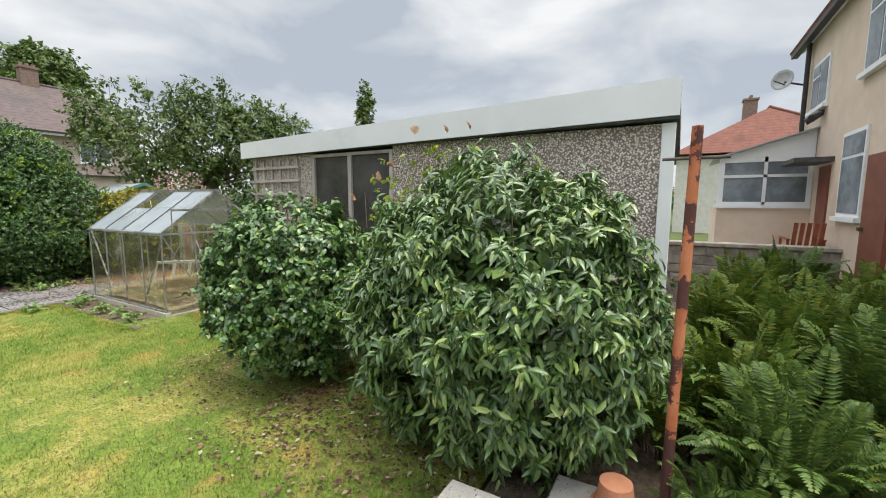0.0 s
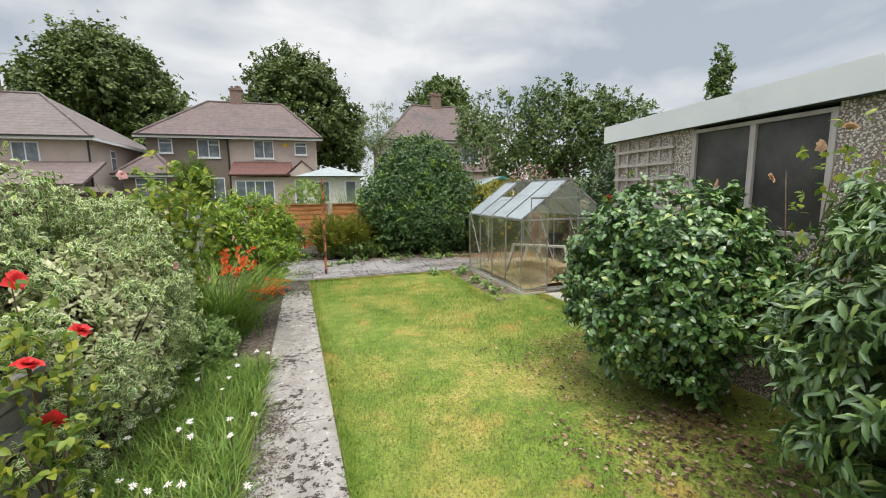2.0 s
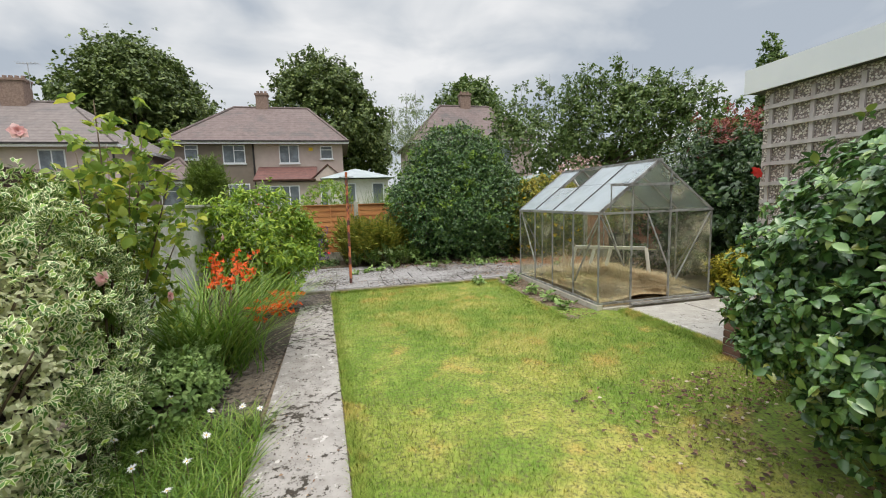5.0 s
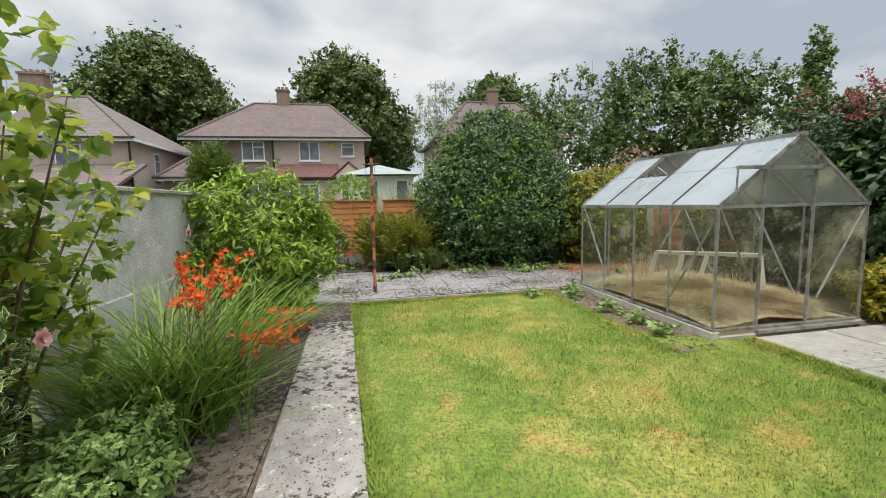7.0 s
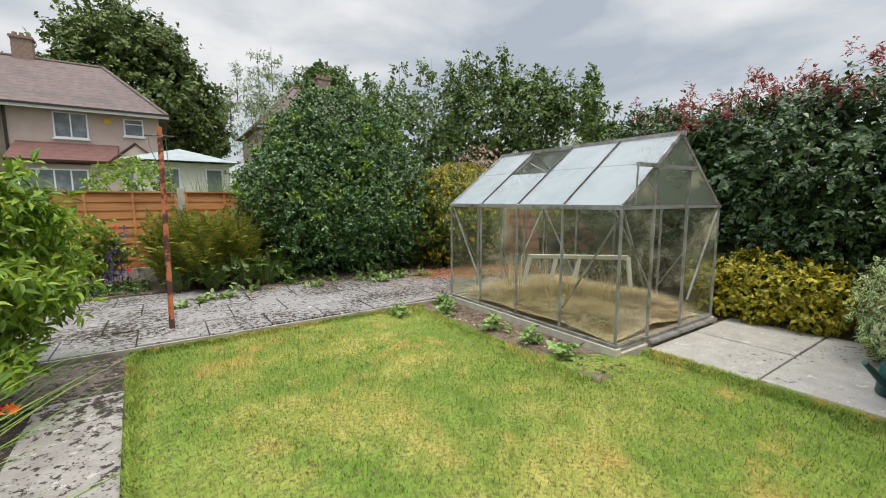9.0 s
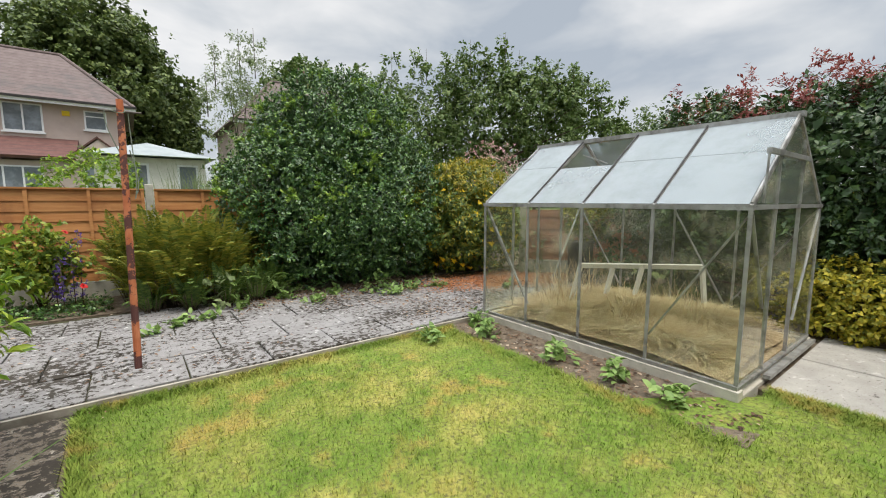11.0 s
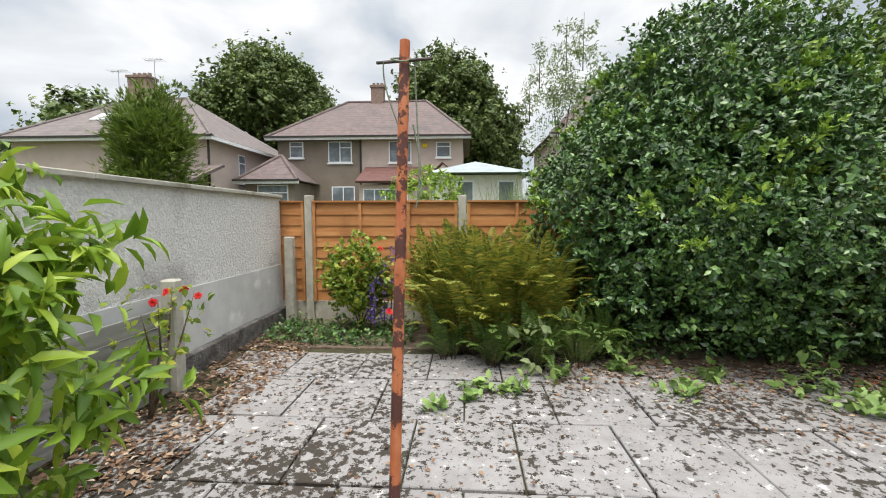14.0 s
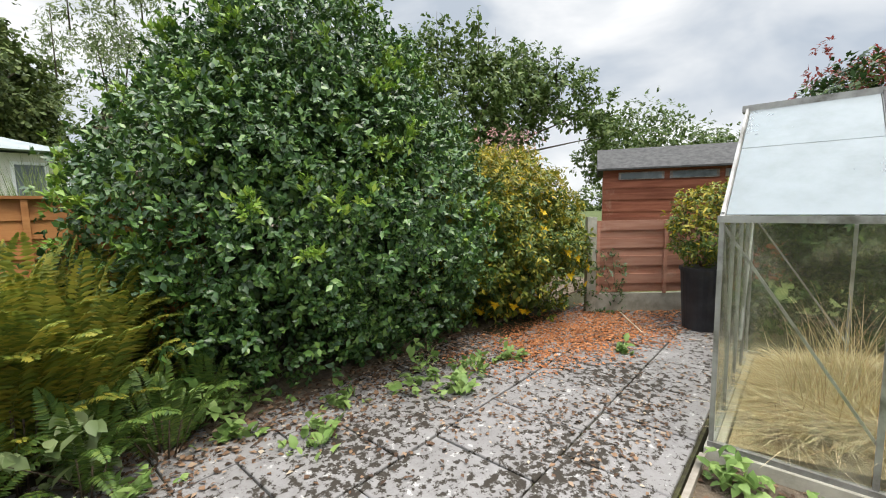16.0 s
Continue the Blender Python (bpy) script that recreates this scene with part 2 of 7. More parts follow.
M["margin"] = slab_mat("dirty_margin", (0.115, 0.09, 0.066), (0.215, 0.175, 0.135), 0.72, (0.34, 0.30, 0.25))
M["clean_flag"] = slab_mat("terrace_flag", (0.36, 0.34, 0.31), (0.45, 0.43, 0.39), 0.93, (0.55, 0.53, 0.5))
M["joint"] = surf("mossy_joint", (0.035, 0.032, 0.02), (0.07, 0.07, 0.03), 20, 0.95, 0.6, 90)
M["dash"] = pebbledash("pebbledash", (0.28, 0.21, 0.185), (0.55, 0.46, 0.41), (0.74, 0.68, 0.62), 66)
M["white_pvc"] = surf("white_plastic", (0.80, 0.81, 0.82), (0.74, 0.76, 0.78), 2.0, 0.4, 0.05, 40, (0.62, 0.64, 0.64), 1.6, (0.6, 0.85))
M["trellis"] = surf("weathered_timber", (0.40, 0.35, 0.33), (0.52, 0.47, 0.45), 12, 0.85, 0.4, 80, stretch=(1, 1, 0.2))
M["dark_frame"] = surf("old_window_frame", (0.16, 0.13, 0.12), (0.33, 0.30, 0.28), 12, 0.7, 0.3, 60)
M["alu"] = surf("dull_aluminium", (0.44, 0.44, 0.43), (0.28, 0.275, 0.26), 8, 0.45, 0.1, 60, (0.12, 0.115, 0.095), 4, (0.50, 0.75), metal=0.5)
M["concrete"] = surf("cast_concrete", (0.34, 0.33, 0.28), (0.48, 0.46, 0.40), 8, 0.9, 0.4, 60, (0.20, 0.20, 0.14), 2.5, (0.5, 0.75), rnd=0.08)
M["pale_concrete"] = surf("pale_concrete", (0.44, 0.41, 0.34), (0.56, 0.53, 0.45), 8, 0.9, 0.4, 60, (0.30, 0.29, 0.22), 2.5, (0.55, 0.78))
M["fence"] = surf("orange_fence_timber", (0.40, 0.165, 0.055), (0.52, 0.25, 0.095), 5, 0.75, 0.35, 60, (0.28, 0.115, 0.045), 2.2, (0.5, 0.8), stretch=(0.25, 1, 3), rnd=0.13)
M["red_timber"] = surf("red_brown_timber", (0.22, 0.07, 0.04), (0.34, 0.125, 0.075), 5, 0.75, 0.35, 60, (0.40, 0.24, 0.17), 3, (0.58, 0.8), stretch=(0.3, 0.3, 3), rnd=0.12)
M["faded_timber"] = surf("faded_red_timber", (0.33, 0.15, 0.10), (0.46, 0.25, 0.18), 5, 0.8, 0.35, 60, (0.52, 0.36, 0.28), 2.2, (0.55, 0.8), stretch=(0.3, 0.3, 3), rnd=0.15)
M["dark_timber"] = surf("dark_fence_timber", (0.045, 0.028, 0.022), (0.09, 0.06, 0.045), 6, 0.85, 0.35, 60, stretch=(1, 0.2, 2), rnd=0.12)
M["grey_timber"] = surf("grey_timber", (0.15, 0.15, 0.14), (0.27, 0.265, 0.245), 9, 0.9, 0.5, 60, stretch=(1, 0.2, 2), rnd=0.12)
M["bark_board"] = surf("rough_dark_board", (0.07, 0.065, 0.062), (0.18, 0.17, 0.16), 9, 0.95, 0.9, 30, depth=0.03)
M["render_wall"] = surf("white_roughcast", (0.74, 0.73, 0.70), (0.60, 0.59, 0.57), 30, 0.9, 1.0, 40, (0.40, 0.385, 0.37), 1.1, (0.50, 0.72), depth=0.02)
M["smooth_render"] = surf("patched_cement", (0.57, 0.57, 0.555), (0.46, 0.46, 0.45), 4, 0.85, 0.25, 25, (0.76, 0.76, 0.74), 2.0, (0.55, 0.7))
M["rust"] = surf("rusted_pole", (0.38, 0.11, 0.045), (0.54, 0.21, 0.105), 9, 0.8, 0.6, 50, (0.095, 0.04, 0.035), 5.5, (0.49, 0.52), stretch=(1, 1, 0.45))
M["iron"] = surf("dark_iron", (0.06, 0.055, 0.05), (0.12, 0.10, 0.09), 20, 0.6, 0.3, 80, metal=0.4)
M["rope"] = surf("green_rope", (0.16, 0.20, 0.15), (0.28, 0.30, 0.24), 40, 0.9, 0.4, 120)
M["terracotta"] = surf("terracotta", (0.42, 0.17, 0.09), (0.52, 0.24, 0.14), 7, 0.85, 0.2, 60)
M["brick"] = surf("dark_brick", (0.12, 0.065, 0.05), (0.23, 0.12, 0.095), 9, 0.9, 0.5, 60, (0.30, 0.24, 0.21), 7, (0.55, 0.75), rnd=0.25)
M["mortar"] = surf("mortar", (0.30, 0.28, 0.25), (0.42, 0.40, 0.36), 15, 0.95, 0.4, 80)
M["stone"] = surf("wall_stone", (0.20, 0.175, 0.145), (0.36, 0.325, 0.28), 6, 0.9, 0.5, 40, rnd=0.25)
M["brown_render"] = surf("brown_render", (0.20, 0.165, 0.135), (0.25, 0.205, 0.168), 2, 0.9, 0.3, 30, (0.165, 0.135, 0.11), 0.5, (0.5, 0.8))
M["pink_render"] = surf("pink_render", (0.46, 0.375, 0.335), (0.52, 0.43, 0.385), 2, 0.9, 0.3, 30, (0.39, 0.32, 0.285), 0.5, (0.5, 0.8))
M["aerial"] = surf("grey_metal", (0.35, 0.35, 0.36), (0.5, 0.5, 0.5), 10, 0.5, 0.1, 40, metal=0.6)
M["bamboo"] = surf("pale_cane", (0.55, 0.46, 0.33), (0.68, 0.60, 0.46), 12, 0.6, 0.2, 60)
M["beige_render"] = surf("beige_render", (0.62, 0.50, 0.40), (0.68, 0.56, 0.46), 3, 0.9, 0.5, 45, (0.46, 0.37, 0.29), 0.7, (0.5, 0.8))
M["roof_tile"] = tiled_roof("brown_tiles", (0.128, 0.094, 0.089), (0.19, 0.145, 0.138), (0.105, 0.094, 0.092))
M["grey_tile"] = tiled_roof("grey_tiles", (0.15, 0.125, 0.12), (0.21, 0.18, 0.17), (0.12, 0.11, 0.11))
M["red_tile"] = tiled_roof("red_tiles", (0.20, 0.075, 0.055), (0.27, 0.11, 0.08), (0.16, 0.07, 0.055))
M["maroon_tile"] = tiled_roof("maroon_tiles", (0.115, 0.05, 0.044), (0.165, 0.078, 0.066), (0.09, 0.05, 0.045))
M["chimney"] = surf("chimney_brick", (0.19, 0.13, 0.11), (0.29, 0.21, 0.17), 12, 0.9, 0.5, 40)
M["gutter"] = surf("black_plastic", (0.025, 0.023, 0.023), (0.05, 0.045, 0.045), 8, 0.5, 0.1, 50)
M["window_glass"] = pane_mat("house_glass", (0.16, 0.19, 0.22), 0.6, (0.42, 0.48, 0.54), 0.4, 0.7, 0.03, 1.5, 0.3)
# dust on dark glass, its grey lifted to paint in reflections
M["dark_glass"] = pane_mat("dusty_reflection_dark_glass", (0.12, 0.115, 0.11), 0.6, (0.15, 0.14, 0.13), 0.35, 0.7, 0.10, 2.0, 0.30)
M["gh_glass"] = pane_mat("dirty_glass", (0.95, 0.97, 0.93), 0.40, (0.62, 0.57, 0.42), 0.50, 0.80, 0.04, 1.8, 0.02)
# translucent roof sheet; its blue-grey veil also paints the sky's reflection
M["gh_roof"] = pane_mat("sky_paled_glass", (0.80, 0.85, 0.87), 0.48, (0.42, 0.47, 0.50), 0.30, 0.6, 0.10, 1.2, 0.32)
M["roof_felt"] = surf("roof_felt", (0.06, 0.06, 0.06), (0.11, 0.11, 0.11), 10, 0.9, 0.3, 80)
M["pale_roof"] = surf("pale_roof_sheet", (0.26, 0.30, 0.31), (0.34, 0.38, 0.385), 3, 0.6, 0.1, 30)
M["teal"] = surf("teal_paint", (0.06, 0.22, 0.20), (0.10, 0.30, 0.27), 5, 0.6, 0.1, 40)
M["green_plastic"] = surf("green_plastic", (0.012, 0.06, 0.055), (0.02, 0.085, 0.075), 6, 0.4, 0.05, 30)
M["black_plastic"] = surf("black_bin_plastic", (0.015, 0.015, 0.018), (0.035, 0.035, 0.04), 6, 0.45, 0.1, 30)
M["cream_paint"] = surf("cream_paint", (0.72, 0.71, 0.66), (0.62, 0.60, 0.54), 5, 0.6, 0.2, 40)
M["brown_door"] = surf("brown_paint", (0.17, 0.055, 0.035), (0.23, 0.08, 0.05), 4, 0.5, 0.1, 40)
M["chair_wood"] = surf("red_stained_wood", (0.25, 0.07, 0.035), (0.36, 0.12, 0.06), 7, 0.5, 0.2, 60)
M["dish"] = surf("grey_dish", (0.40, 0.41, 0.42), (0.5, 0.5, 0.5), 4, 0.5, 0.05, 30)
M["twig"] = surf("twig_bark", (0.09, 0.065, 0.045), (0.17, 0.13, 0.09), 20, 0.9, 0.5, 60)
M["trunk"] = surf("tree_bark", (0.07, 0.055, 0.04), (0.15, 0.12, 0.09), 6, 0.95, 0.9, 25, depth=0.03)
M["laurel"] = leafy("laurel_leaf", [(0.0, (0.045, 0.10, 0.03)), (0.5, (0.105, 0.195, 0.05)), (0.85, (0.17, 0.275, 0.07)), (1.0, (0.28, 0.35, 0.08))], 0.34, 0.08, spec=0.8)
M["laurel_single"] = leafy("single_laurel_leaf", [(0.0, (0.045, 0.10, 0.03)), (0.5, (0.105, 0.195, 0.05)), (0.85, (0.17, 0.275, 0.07)), (1.0, (0.28, 0.35, 0.08))], 0.34, 0.08, spec=0.8, single=True)
M["camellia"] = leafy("camellia_leaf", [(0.0, (0.035, 0.095, 0.026)), (0.5, (0.095, 0.20, 0.048)), (0.92, (0.18, 0.30, 0.07)), (1.0, (0.30, 0.33, 0.07))], 0.34, 0.05, spec=0.8)
M["camellia_single"] = leafy("single_camellia_leaf", [(0.0, (0.035, 0.095, 0.026)), (0.5, (0.095, 0.20, 0.048)), (0.92, (0.18, 0.30, 0.07)), (1.0, (0.30, 0.33, 0.07))], 0.34, 0.05, spec=0.8, single=True)
M["holly"] = leafy("evergreen_leaf", [(0.0, (0.022, 0.062, 0.018)), (0.45, (0.054, 0.128, 0.030)), (0.85, (0.115, 0.22, 0.046)), (1.0, (0.20, 0.32, 0.066))], 0.38, 0.07, spec=0.6)
# young leaf colour, paler also to paint the light on the holly's top
M["lit_new_leaf"] = leafy("lit_young_evergreen_leaf", [(0.0, (0.13, 0.24, 0.035)), (0.6, (0.23, 0.37, 0.05)), (1.0, (0.35, 0.45, 0.07))], 0.4, 0.18, spec=0.5)
M["hedge"] = leafy("dark_hedge_leaf", [(0.0, (0.028, 0.06, 0.02)), (0.7, (0.058, 0.11, 0.034)), (1.0, (0.11, 0.17, 0.045))], 0.34, 0.15)
M["red_leaf"] = leafy("red_leaf", [(0.0, (0.16, 0.045, 0.035)), (0.6, (0.33, 0.07, 0.065)), (0.85, (0.42, 0.16, 0.14)), (1.0, (0.18, 0.13, 0.05))], 0.5, 0.35)
M["yellow_leaf"] = leafy("golden_leaf", [(0.0, (0.14, 0.17, 0.02)), (0.4, (0.36, 0.34, 0.03)), (1.0, (0.66, 0.54, 0.06))], 0.5, 0.25)
M["hyper"] = leafy("st_john_leaf", [(0.0, (0.05, 0.095, 0.02)), (0.55, (0.12, 0.18, 0.028)), (0.85, (0.28, 0.29, 0.035)), (1.0, (0.50, 0.38, 0.03))], 0.5, 0.2)
M["hyper_top"] = leafy("yellowing_leaf", [(0.0, (0.14, 0.18, 0.028)), (0.5, (0.29, 0.28, 0.033)), (1.0, (0.55, 0.41, 0.03))], 0.5, 0.25)
M["lance"] = leafy("fresh_green_leaf", [(0.0, (0.10, 0.19, 0.022)), (0.55, (0.21, 0.34, 0.032)), (1.0, (0.40, 0.50, 0.055))], 0.42, 0.32)
M["lance_single"] = leafy("single_fresh_green_leaf", [(0.0, (0.10, 0.19, 0.022)), (0.55, (0.21, 0.34, 0.032)), (1.0, (0.40, 0.50, 0.055))], 0.42, 0.32, single=True)
M["varieg"] = leafy("variegated_leaf", [(0.0, (0.05, 0.135, 0.022)), (0.7, (0.12, 0.245, 0.04)), (1.0, (0.28, 0.40, 0.06))], 0.5, 0.15, margin=(0.80, 0.81, 0.52), spec=0.25)
M["rose_leaf"] = leafy("rose_leaf", [(0.0, (0.10, 0.18, 0.035)), (0.5, (0.24, 0.34, 0.055)), (0.85, (0.40, 0.46, 0.07)), (1.0, (0.52, 0.50, 0.07))], 0.38, 0.48)
M["sedum"] = leafy("sedum_leaf", [(0.0, (0.13, 0.23, 0.055)), (1.0, (0.32, 0.45, 0.14))], 0.5, 0.2)
M["sedum_head"] = leafy("sedum_bud", [(0.0, (0.22, 0.34, 0.10)), (1.0, (0.40, 0.52, 0.20))], 0.6, 0.2)
M["fern"] = leafy("fern_frond", [(0.0, (0.06, 0.125, 0.018)), (0.6, (0.13, 0.205, 0.026)), (1.0, (0.24, 0.26, 0.035))], 0.55, 0.24)
M["fern_old"] = leafy("olive_fern_frond", [(0.0, (0.11, 0.16, 0.026)), (0.5, (0.22, 0.25, 0.036)), (1.0, (0.40, 0.34, 0.05))], 0.55, 0.3)
M["fern_dark"] = leafy("dark_fern_frond", [(0.0, (0.05, 0.10, 0.02)), (0.6, (0.095, 0.165, 0.03)), (1.0, (0.17, 0.23, 0.042))], 0.5, 0.2)
M["long_grass"] = leafy("long_grass", [(0.0, (0.075, 0.16, 0.02)), (0.6, (0.16, 0.28, 0.035)), (1.0, (0.30, 0.38, 0.08))], 0.45, 0.3)
M["far_leaf"] = leafy("far_tree_leaf", [(0.0, (0.06, 0.095, 0.028)), (0.6, (0.12, 0.175, 0.045)), (1.0, (0.20, 0.25, 0.065))], 0.55, 0.2)
M["apple_leaf"] = leafy("apple_leaf", [(0.0, (0.06, 0.11, 0.025)), (0.6, (0.12, 0.19, 0.045)), (1.0, (0.20, 0.26, 0.075))], 0.5, 0.25)
M["pale_leaf"] = leafy("pale_green_leaf", [(0.0, (0.13, 0.19, 0.07)), (1.0, (0.30, 0.36, 0.17))], 0.5, 0.3)
M["cypress"] = leafy("cypress_leaf", [(0.0, (0.06, 0.11, 0.015)), (1.0, (0.18, 0.25, 0.035))], 0.55, 0.2)
M["litter"] = leafy("dead_leaf", [(0.0, (0.05, 0.03, 0.02)), (0.5, (0.15, 0.085, 0.05)), (0.85, (0.32, 0.20, 0.12)), (1.0, (0.52, 0.44, 0.34))], 0.8, 0.1)
M["orange_litter"] = leafy("orange_dead_leaf", [(0.0, (0.20, 0.075, 0.03)), (0.5, (0.46, 0.17, 0.06)), (1.0, (0.60, 0.29, 0.13))], 0.8, 0.15)
M["straw"] = leafy("dry_straw", [(0.0, (0.36, 0.24, 0.12)), (0.5, (0.60, 0.48, 0.29)), (1.0, (0.76, 0.66, 0.46))], 0.8, 0.2)
M["straw_mat"] = surf("matted_straw", (0.46, 0.35, 0.20), (0.68, 0.56, 0.36), 30, 0.9, 0.9, 90, (0.34, 0.25, 0.15), 4, (0.5, 0.72), depth=0.02)
for key, a, b in (("orange_red", (0.62, 0.06, 0.012), (0.85, 0.16, 0.02)), ("red", (0.60, 0.018, 0.02), (0.80, 0.06, 0.06)),
                  ("pink", (0.72, 0.36, 0.36), (0.82, 0.58, 0.56)), ("white", (0.80, 0.78, 0.84), (0.86, 0.86, 0.86)),
                  ("yellow", (0.80, 0.50, 0.01), (0.88, 0.66, 0.03)), ("apricot", (0.60, 0.33, 0.18), (0.74, 0.52, 0.36)),
                  ("purple", (0.10, 0.06, 0.30), (0.22, 0.14, 0.48))):
    M[key] = leafy(key + "_petal", [(0.0, a), (1.0, b)], 0.55, 0.3)


# ---- building helpers ----
WORLD_INV = {}


def thing(name, at=(0, 0, 0), label="", category="", group="", kind=""):
    """An empty at the base of a thing, for its parts."""
    ob = new(name)
    ob.location = at
    ob.empty_display_size = 0.1
    WORLD_INV[ob.name] = Matrix.Translation(Vector(at)).inverted()
    return tagged(ob, label, category, group, kind)


def adopt(ob, parent, label=""):
    if parent is not None:
        ob.parent = parent
        ob.matrix_parent_inverse = WORLD_INV.get(parent.name, Matrix.Identity(4))
    return tagged(ob, label)


def part(name, bm, material, parent=None, label="", smooth=False):
    me = bpy.data.meshes.new(name)
    bmesh.ops.recalc_face_normals(bm, faces=bm.faces)
    bm.to_mesh(me)
    bm.free()
    me.materials.append(material)
    if smooth:
        me.shade_smooth()
    return adopt(new(name, me), parent, label)


def box(bm, x0, x1, y0, y1, z0, z1, bevel=0.0, m=None):
    g = bmesh.ops.create_cube(bm, size=1.0)
    bmesh.ops.scale(bm, vec=(x1 - x0, y1 - y0, z1 - z0), verts=g["verts"])
    bmesh.ops.translate(bm, vec=((x0 + x1) / 2, (y0 + y1) / 2, (z0 + z1) / 2), verts=g["verts"])
    vs = g["verts"]
    if bevel:
        es = list({e for v in vs for e in v.link_edges})
        r = bmesh.ops.bevel(bm, geom=es, offset=bevel, segments=1, affect="EDGES")
        vs = list({v for f in r["faces"] for v in f.verts} | {v for v in vs if v.is_valid})
    if m is not None:
        bmesh.ops.transform(bm, matrix=m, verts=vs)
    return vs


def box_part(name, dims, material, parent=None, label="", bevel=0.0, m=None):
    bm = bmesh.new()
    box(bm, *dims, bevel=bevel, m=m)
    return part(name, bm, material, parent, label)


def bar(bm, p0, p1, r0, r1=None, n=8):
    """A tapered round bar between two points."""
    p0, p1 = Vector(p0), Vector(p1)
    r1 = r0 if r1 is None else r1
    d = p1 - p0
    g = bmesh.ops.create_cone(bm, cap_ends=True, segments=n, radius1=r0, radius2=r1, depth=d.length)
    q = Vector((0, 0, 1)).rotation_difference(d.normalized()).to_matrix().to_4x4()
    bmesh.ops.transform(bm, matrix=Matrix.Translation((p0 + p1) / 2) @ q, verts=g["verts"])


def beam(bm, p0, p1, w, h, up=(0, 0, 1)):
    """A square bar from p0 to p1, w across and h along up."""
    p0, p1 = Vector(p0), Vector(p1)
    d = (p1 - p0).normalized()
    s = d.cross(Vector(up)).normalized()
    u = s.cross(d)
    vs = [bm.verts.new(p + s * a * w / 2 + u * b * h / 2) for p in (p0, p1) for a, b in ((-1, -1), (1, -1), (1, 1), (-1, 1))]
    for f in ((0, 1, 2, 3), (7, 6, 5, 4), (0, 4, 5, 1), (1, 5, 6, 2), (2, 6, 7, 3), (3, 7, 4, 0)):
        bm.faces.new([vs[i] for i in f])


def beam_part(name, p0, p1, w, h, material, parent, label="", up=(0, 0, 1)):
    bm = bmesh.new()
    beam(bm, p0, p1, w, h, up)
    return part(name, bm, material, parent, label)


def sheet(name, corners, material, parent=None, label="", thick=0.006):
    """A flat slab of a given thickness on four (or three) corners."""
    bm = bmesh.new()
    c = [Vector(p) for p in corners]
    n = (c[1] - c[0]).cross(c[2] - c[0]).normalized() * thick
    a = [bm.verts.new(p) for p in c]
    b = [bm.verts.new(p + n) for p in c]
    bm.faces.new(a[::-1])
    bm.faces.new(b)
    k = len(c)
    for i in range(k):
        bm.faces.new((a[i], a[(i + 1) % k], b[(i + 1) % k], b[i]))
    return part(name, bm, material, parent, label)


def raw_mesh(name, verts, tris, uv, material, parent=None, label=""):
    me = bpy.data.meshes.new(name)
    verts = np.asarray(verts, dtype=np.float32)
    tris = np.asarray(tris, dtype=np.int32)
    me.vertices.add(len(verts))
    me.vertices.foreach_set("co", verts.ravel())
    me.loops.add(tris.size)
    me.loops.foreach_set("vertex_index", tris.ravel())
    me.polygons.add(len(tris))
    me.polygons.foreach_set("loop_start", np.arange(0, tris.size, 3, dtype=np.int32))
    if uv is not None:
        layer = me.uv_layers.new(name="leaf")
        layer.data.foreach_set("uv", np.asarray(uv, dtype=np.float32)[tris.ravel()].ravel())
    me.update(calc_edges=True)
    me.validate()
    me.shade_smooth()
    me.materials.append(material)
    return adopt(new(name, me), parent, label)


# leaf outlines: (along, across, lift), triangles
FULL = (np.array([(0, 0, 0), (.3, -.5, .1), (.3, 0, 0), (.3, .5, .1), (.68, -.42, .02), (.68, 0, -.06), (.68, .42, .02), (1, 0, -.2)]),
        np.array([(0, 2, 1), (0, 3, 2), (1, 2, 5), (1, 5, 4), (2, 3, 6), (2, 6, 5), (4, 5, 7), (5, 6, 7)]))
KITE = (np.array([(0, 0, 0), (.45, -.5, .08), (.45, .5, .08), (1, 0, -.12), (.5, 0, -.02)]),
        np.array([(0, 4, 1), (0, 2, 4), (1, 4, 3), (4, 2, 3)]))
FLAT = (np.array([(0, 0, 0), (.5, -.5, .06), (.5, .5, .06), (1, 0, -.08)]), np.array([(0, 2, 1), (1, 2, 3)]))
RNG = np.random.default_rng(7)


def unit(v):
    return v / np.maximum(np.linalg.norm(v, axis=-1, keepdims=True), 1e-9)


def leaf_arrays(pos, axis, up, length, width, shape=FULL):
    tv, tf = shape
    a = unit(axis)
    n = unit(up - (up * a).sum(-1, keepdims=True) * a)
    s = np.cross(a, n)
    L = np.asarray(length).reshape(-1, 1, 1) * np.ones((len(pos), 1, 1))
    W = np.asarray(width).reshape(-1, 1, 1) * np.ones((len(pos), 1, 1))
    v = pos[:, None] + L * tv[None, :, 0:1] * a[:, None] + W * tv[None, :, 1:2] * s[:, None] + L * tv[None, :, 2:3] * n[:, None]
    f = tf[None] + (np.arange(len(pos)) * len(tv))[:, None, None]
    uv = np.tile(np.stack([np.abs(tv[:, 1]) * 2, tv[:, 0]], -1), (len(pos), 1))
    ends = (tv[:, 0] < 0.01) | (tv[:, 0] > 0.99)
    uv[np.tile(ends, len(pos)), 0] = 0.75
    return v.reshape(-1, 3), f.reshape(-1, 3), uv


def joined(chunks):
    vs, fs, us, k = [], [], [], 0
    for v, f, u in chunks:
        vs.append(v), fs.append(f + k), us.append(u)
        k += len(v)
    return np.concatenate(vs), np.concatenate(fs), np.concatenate(us)


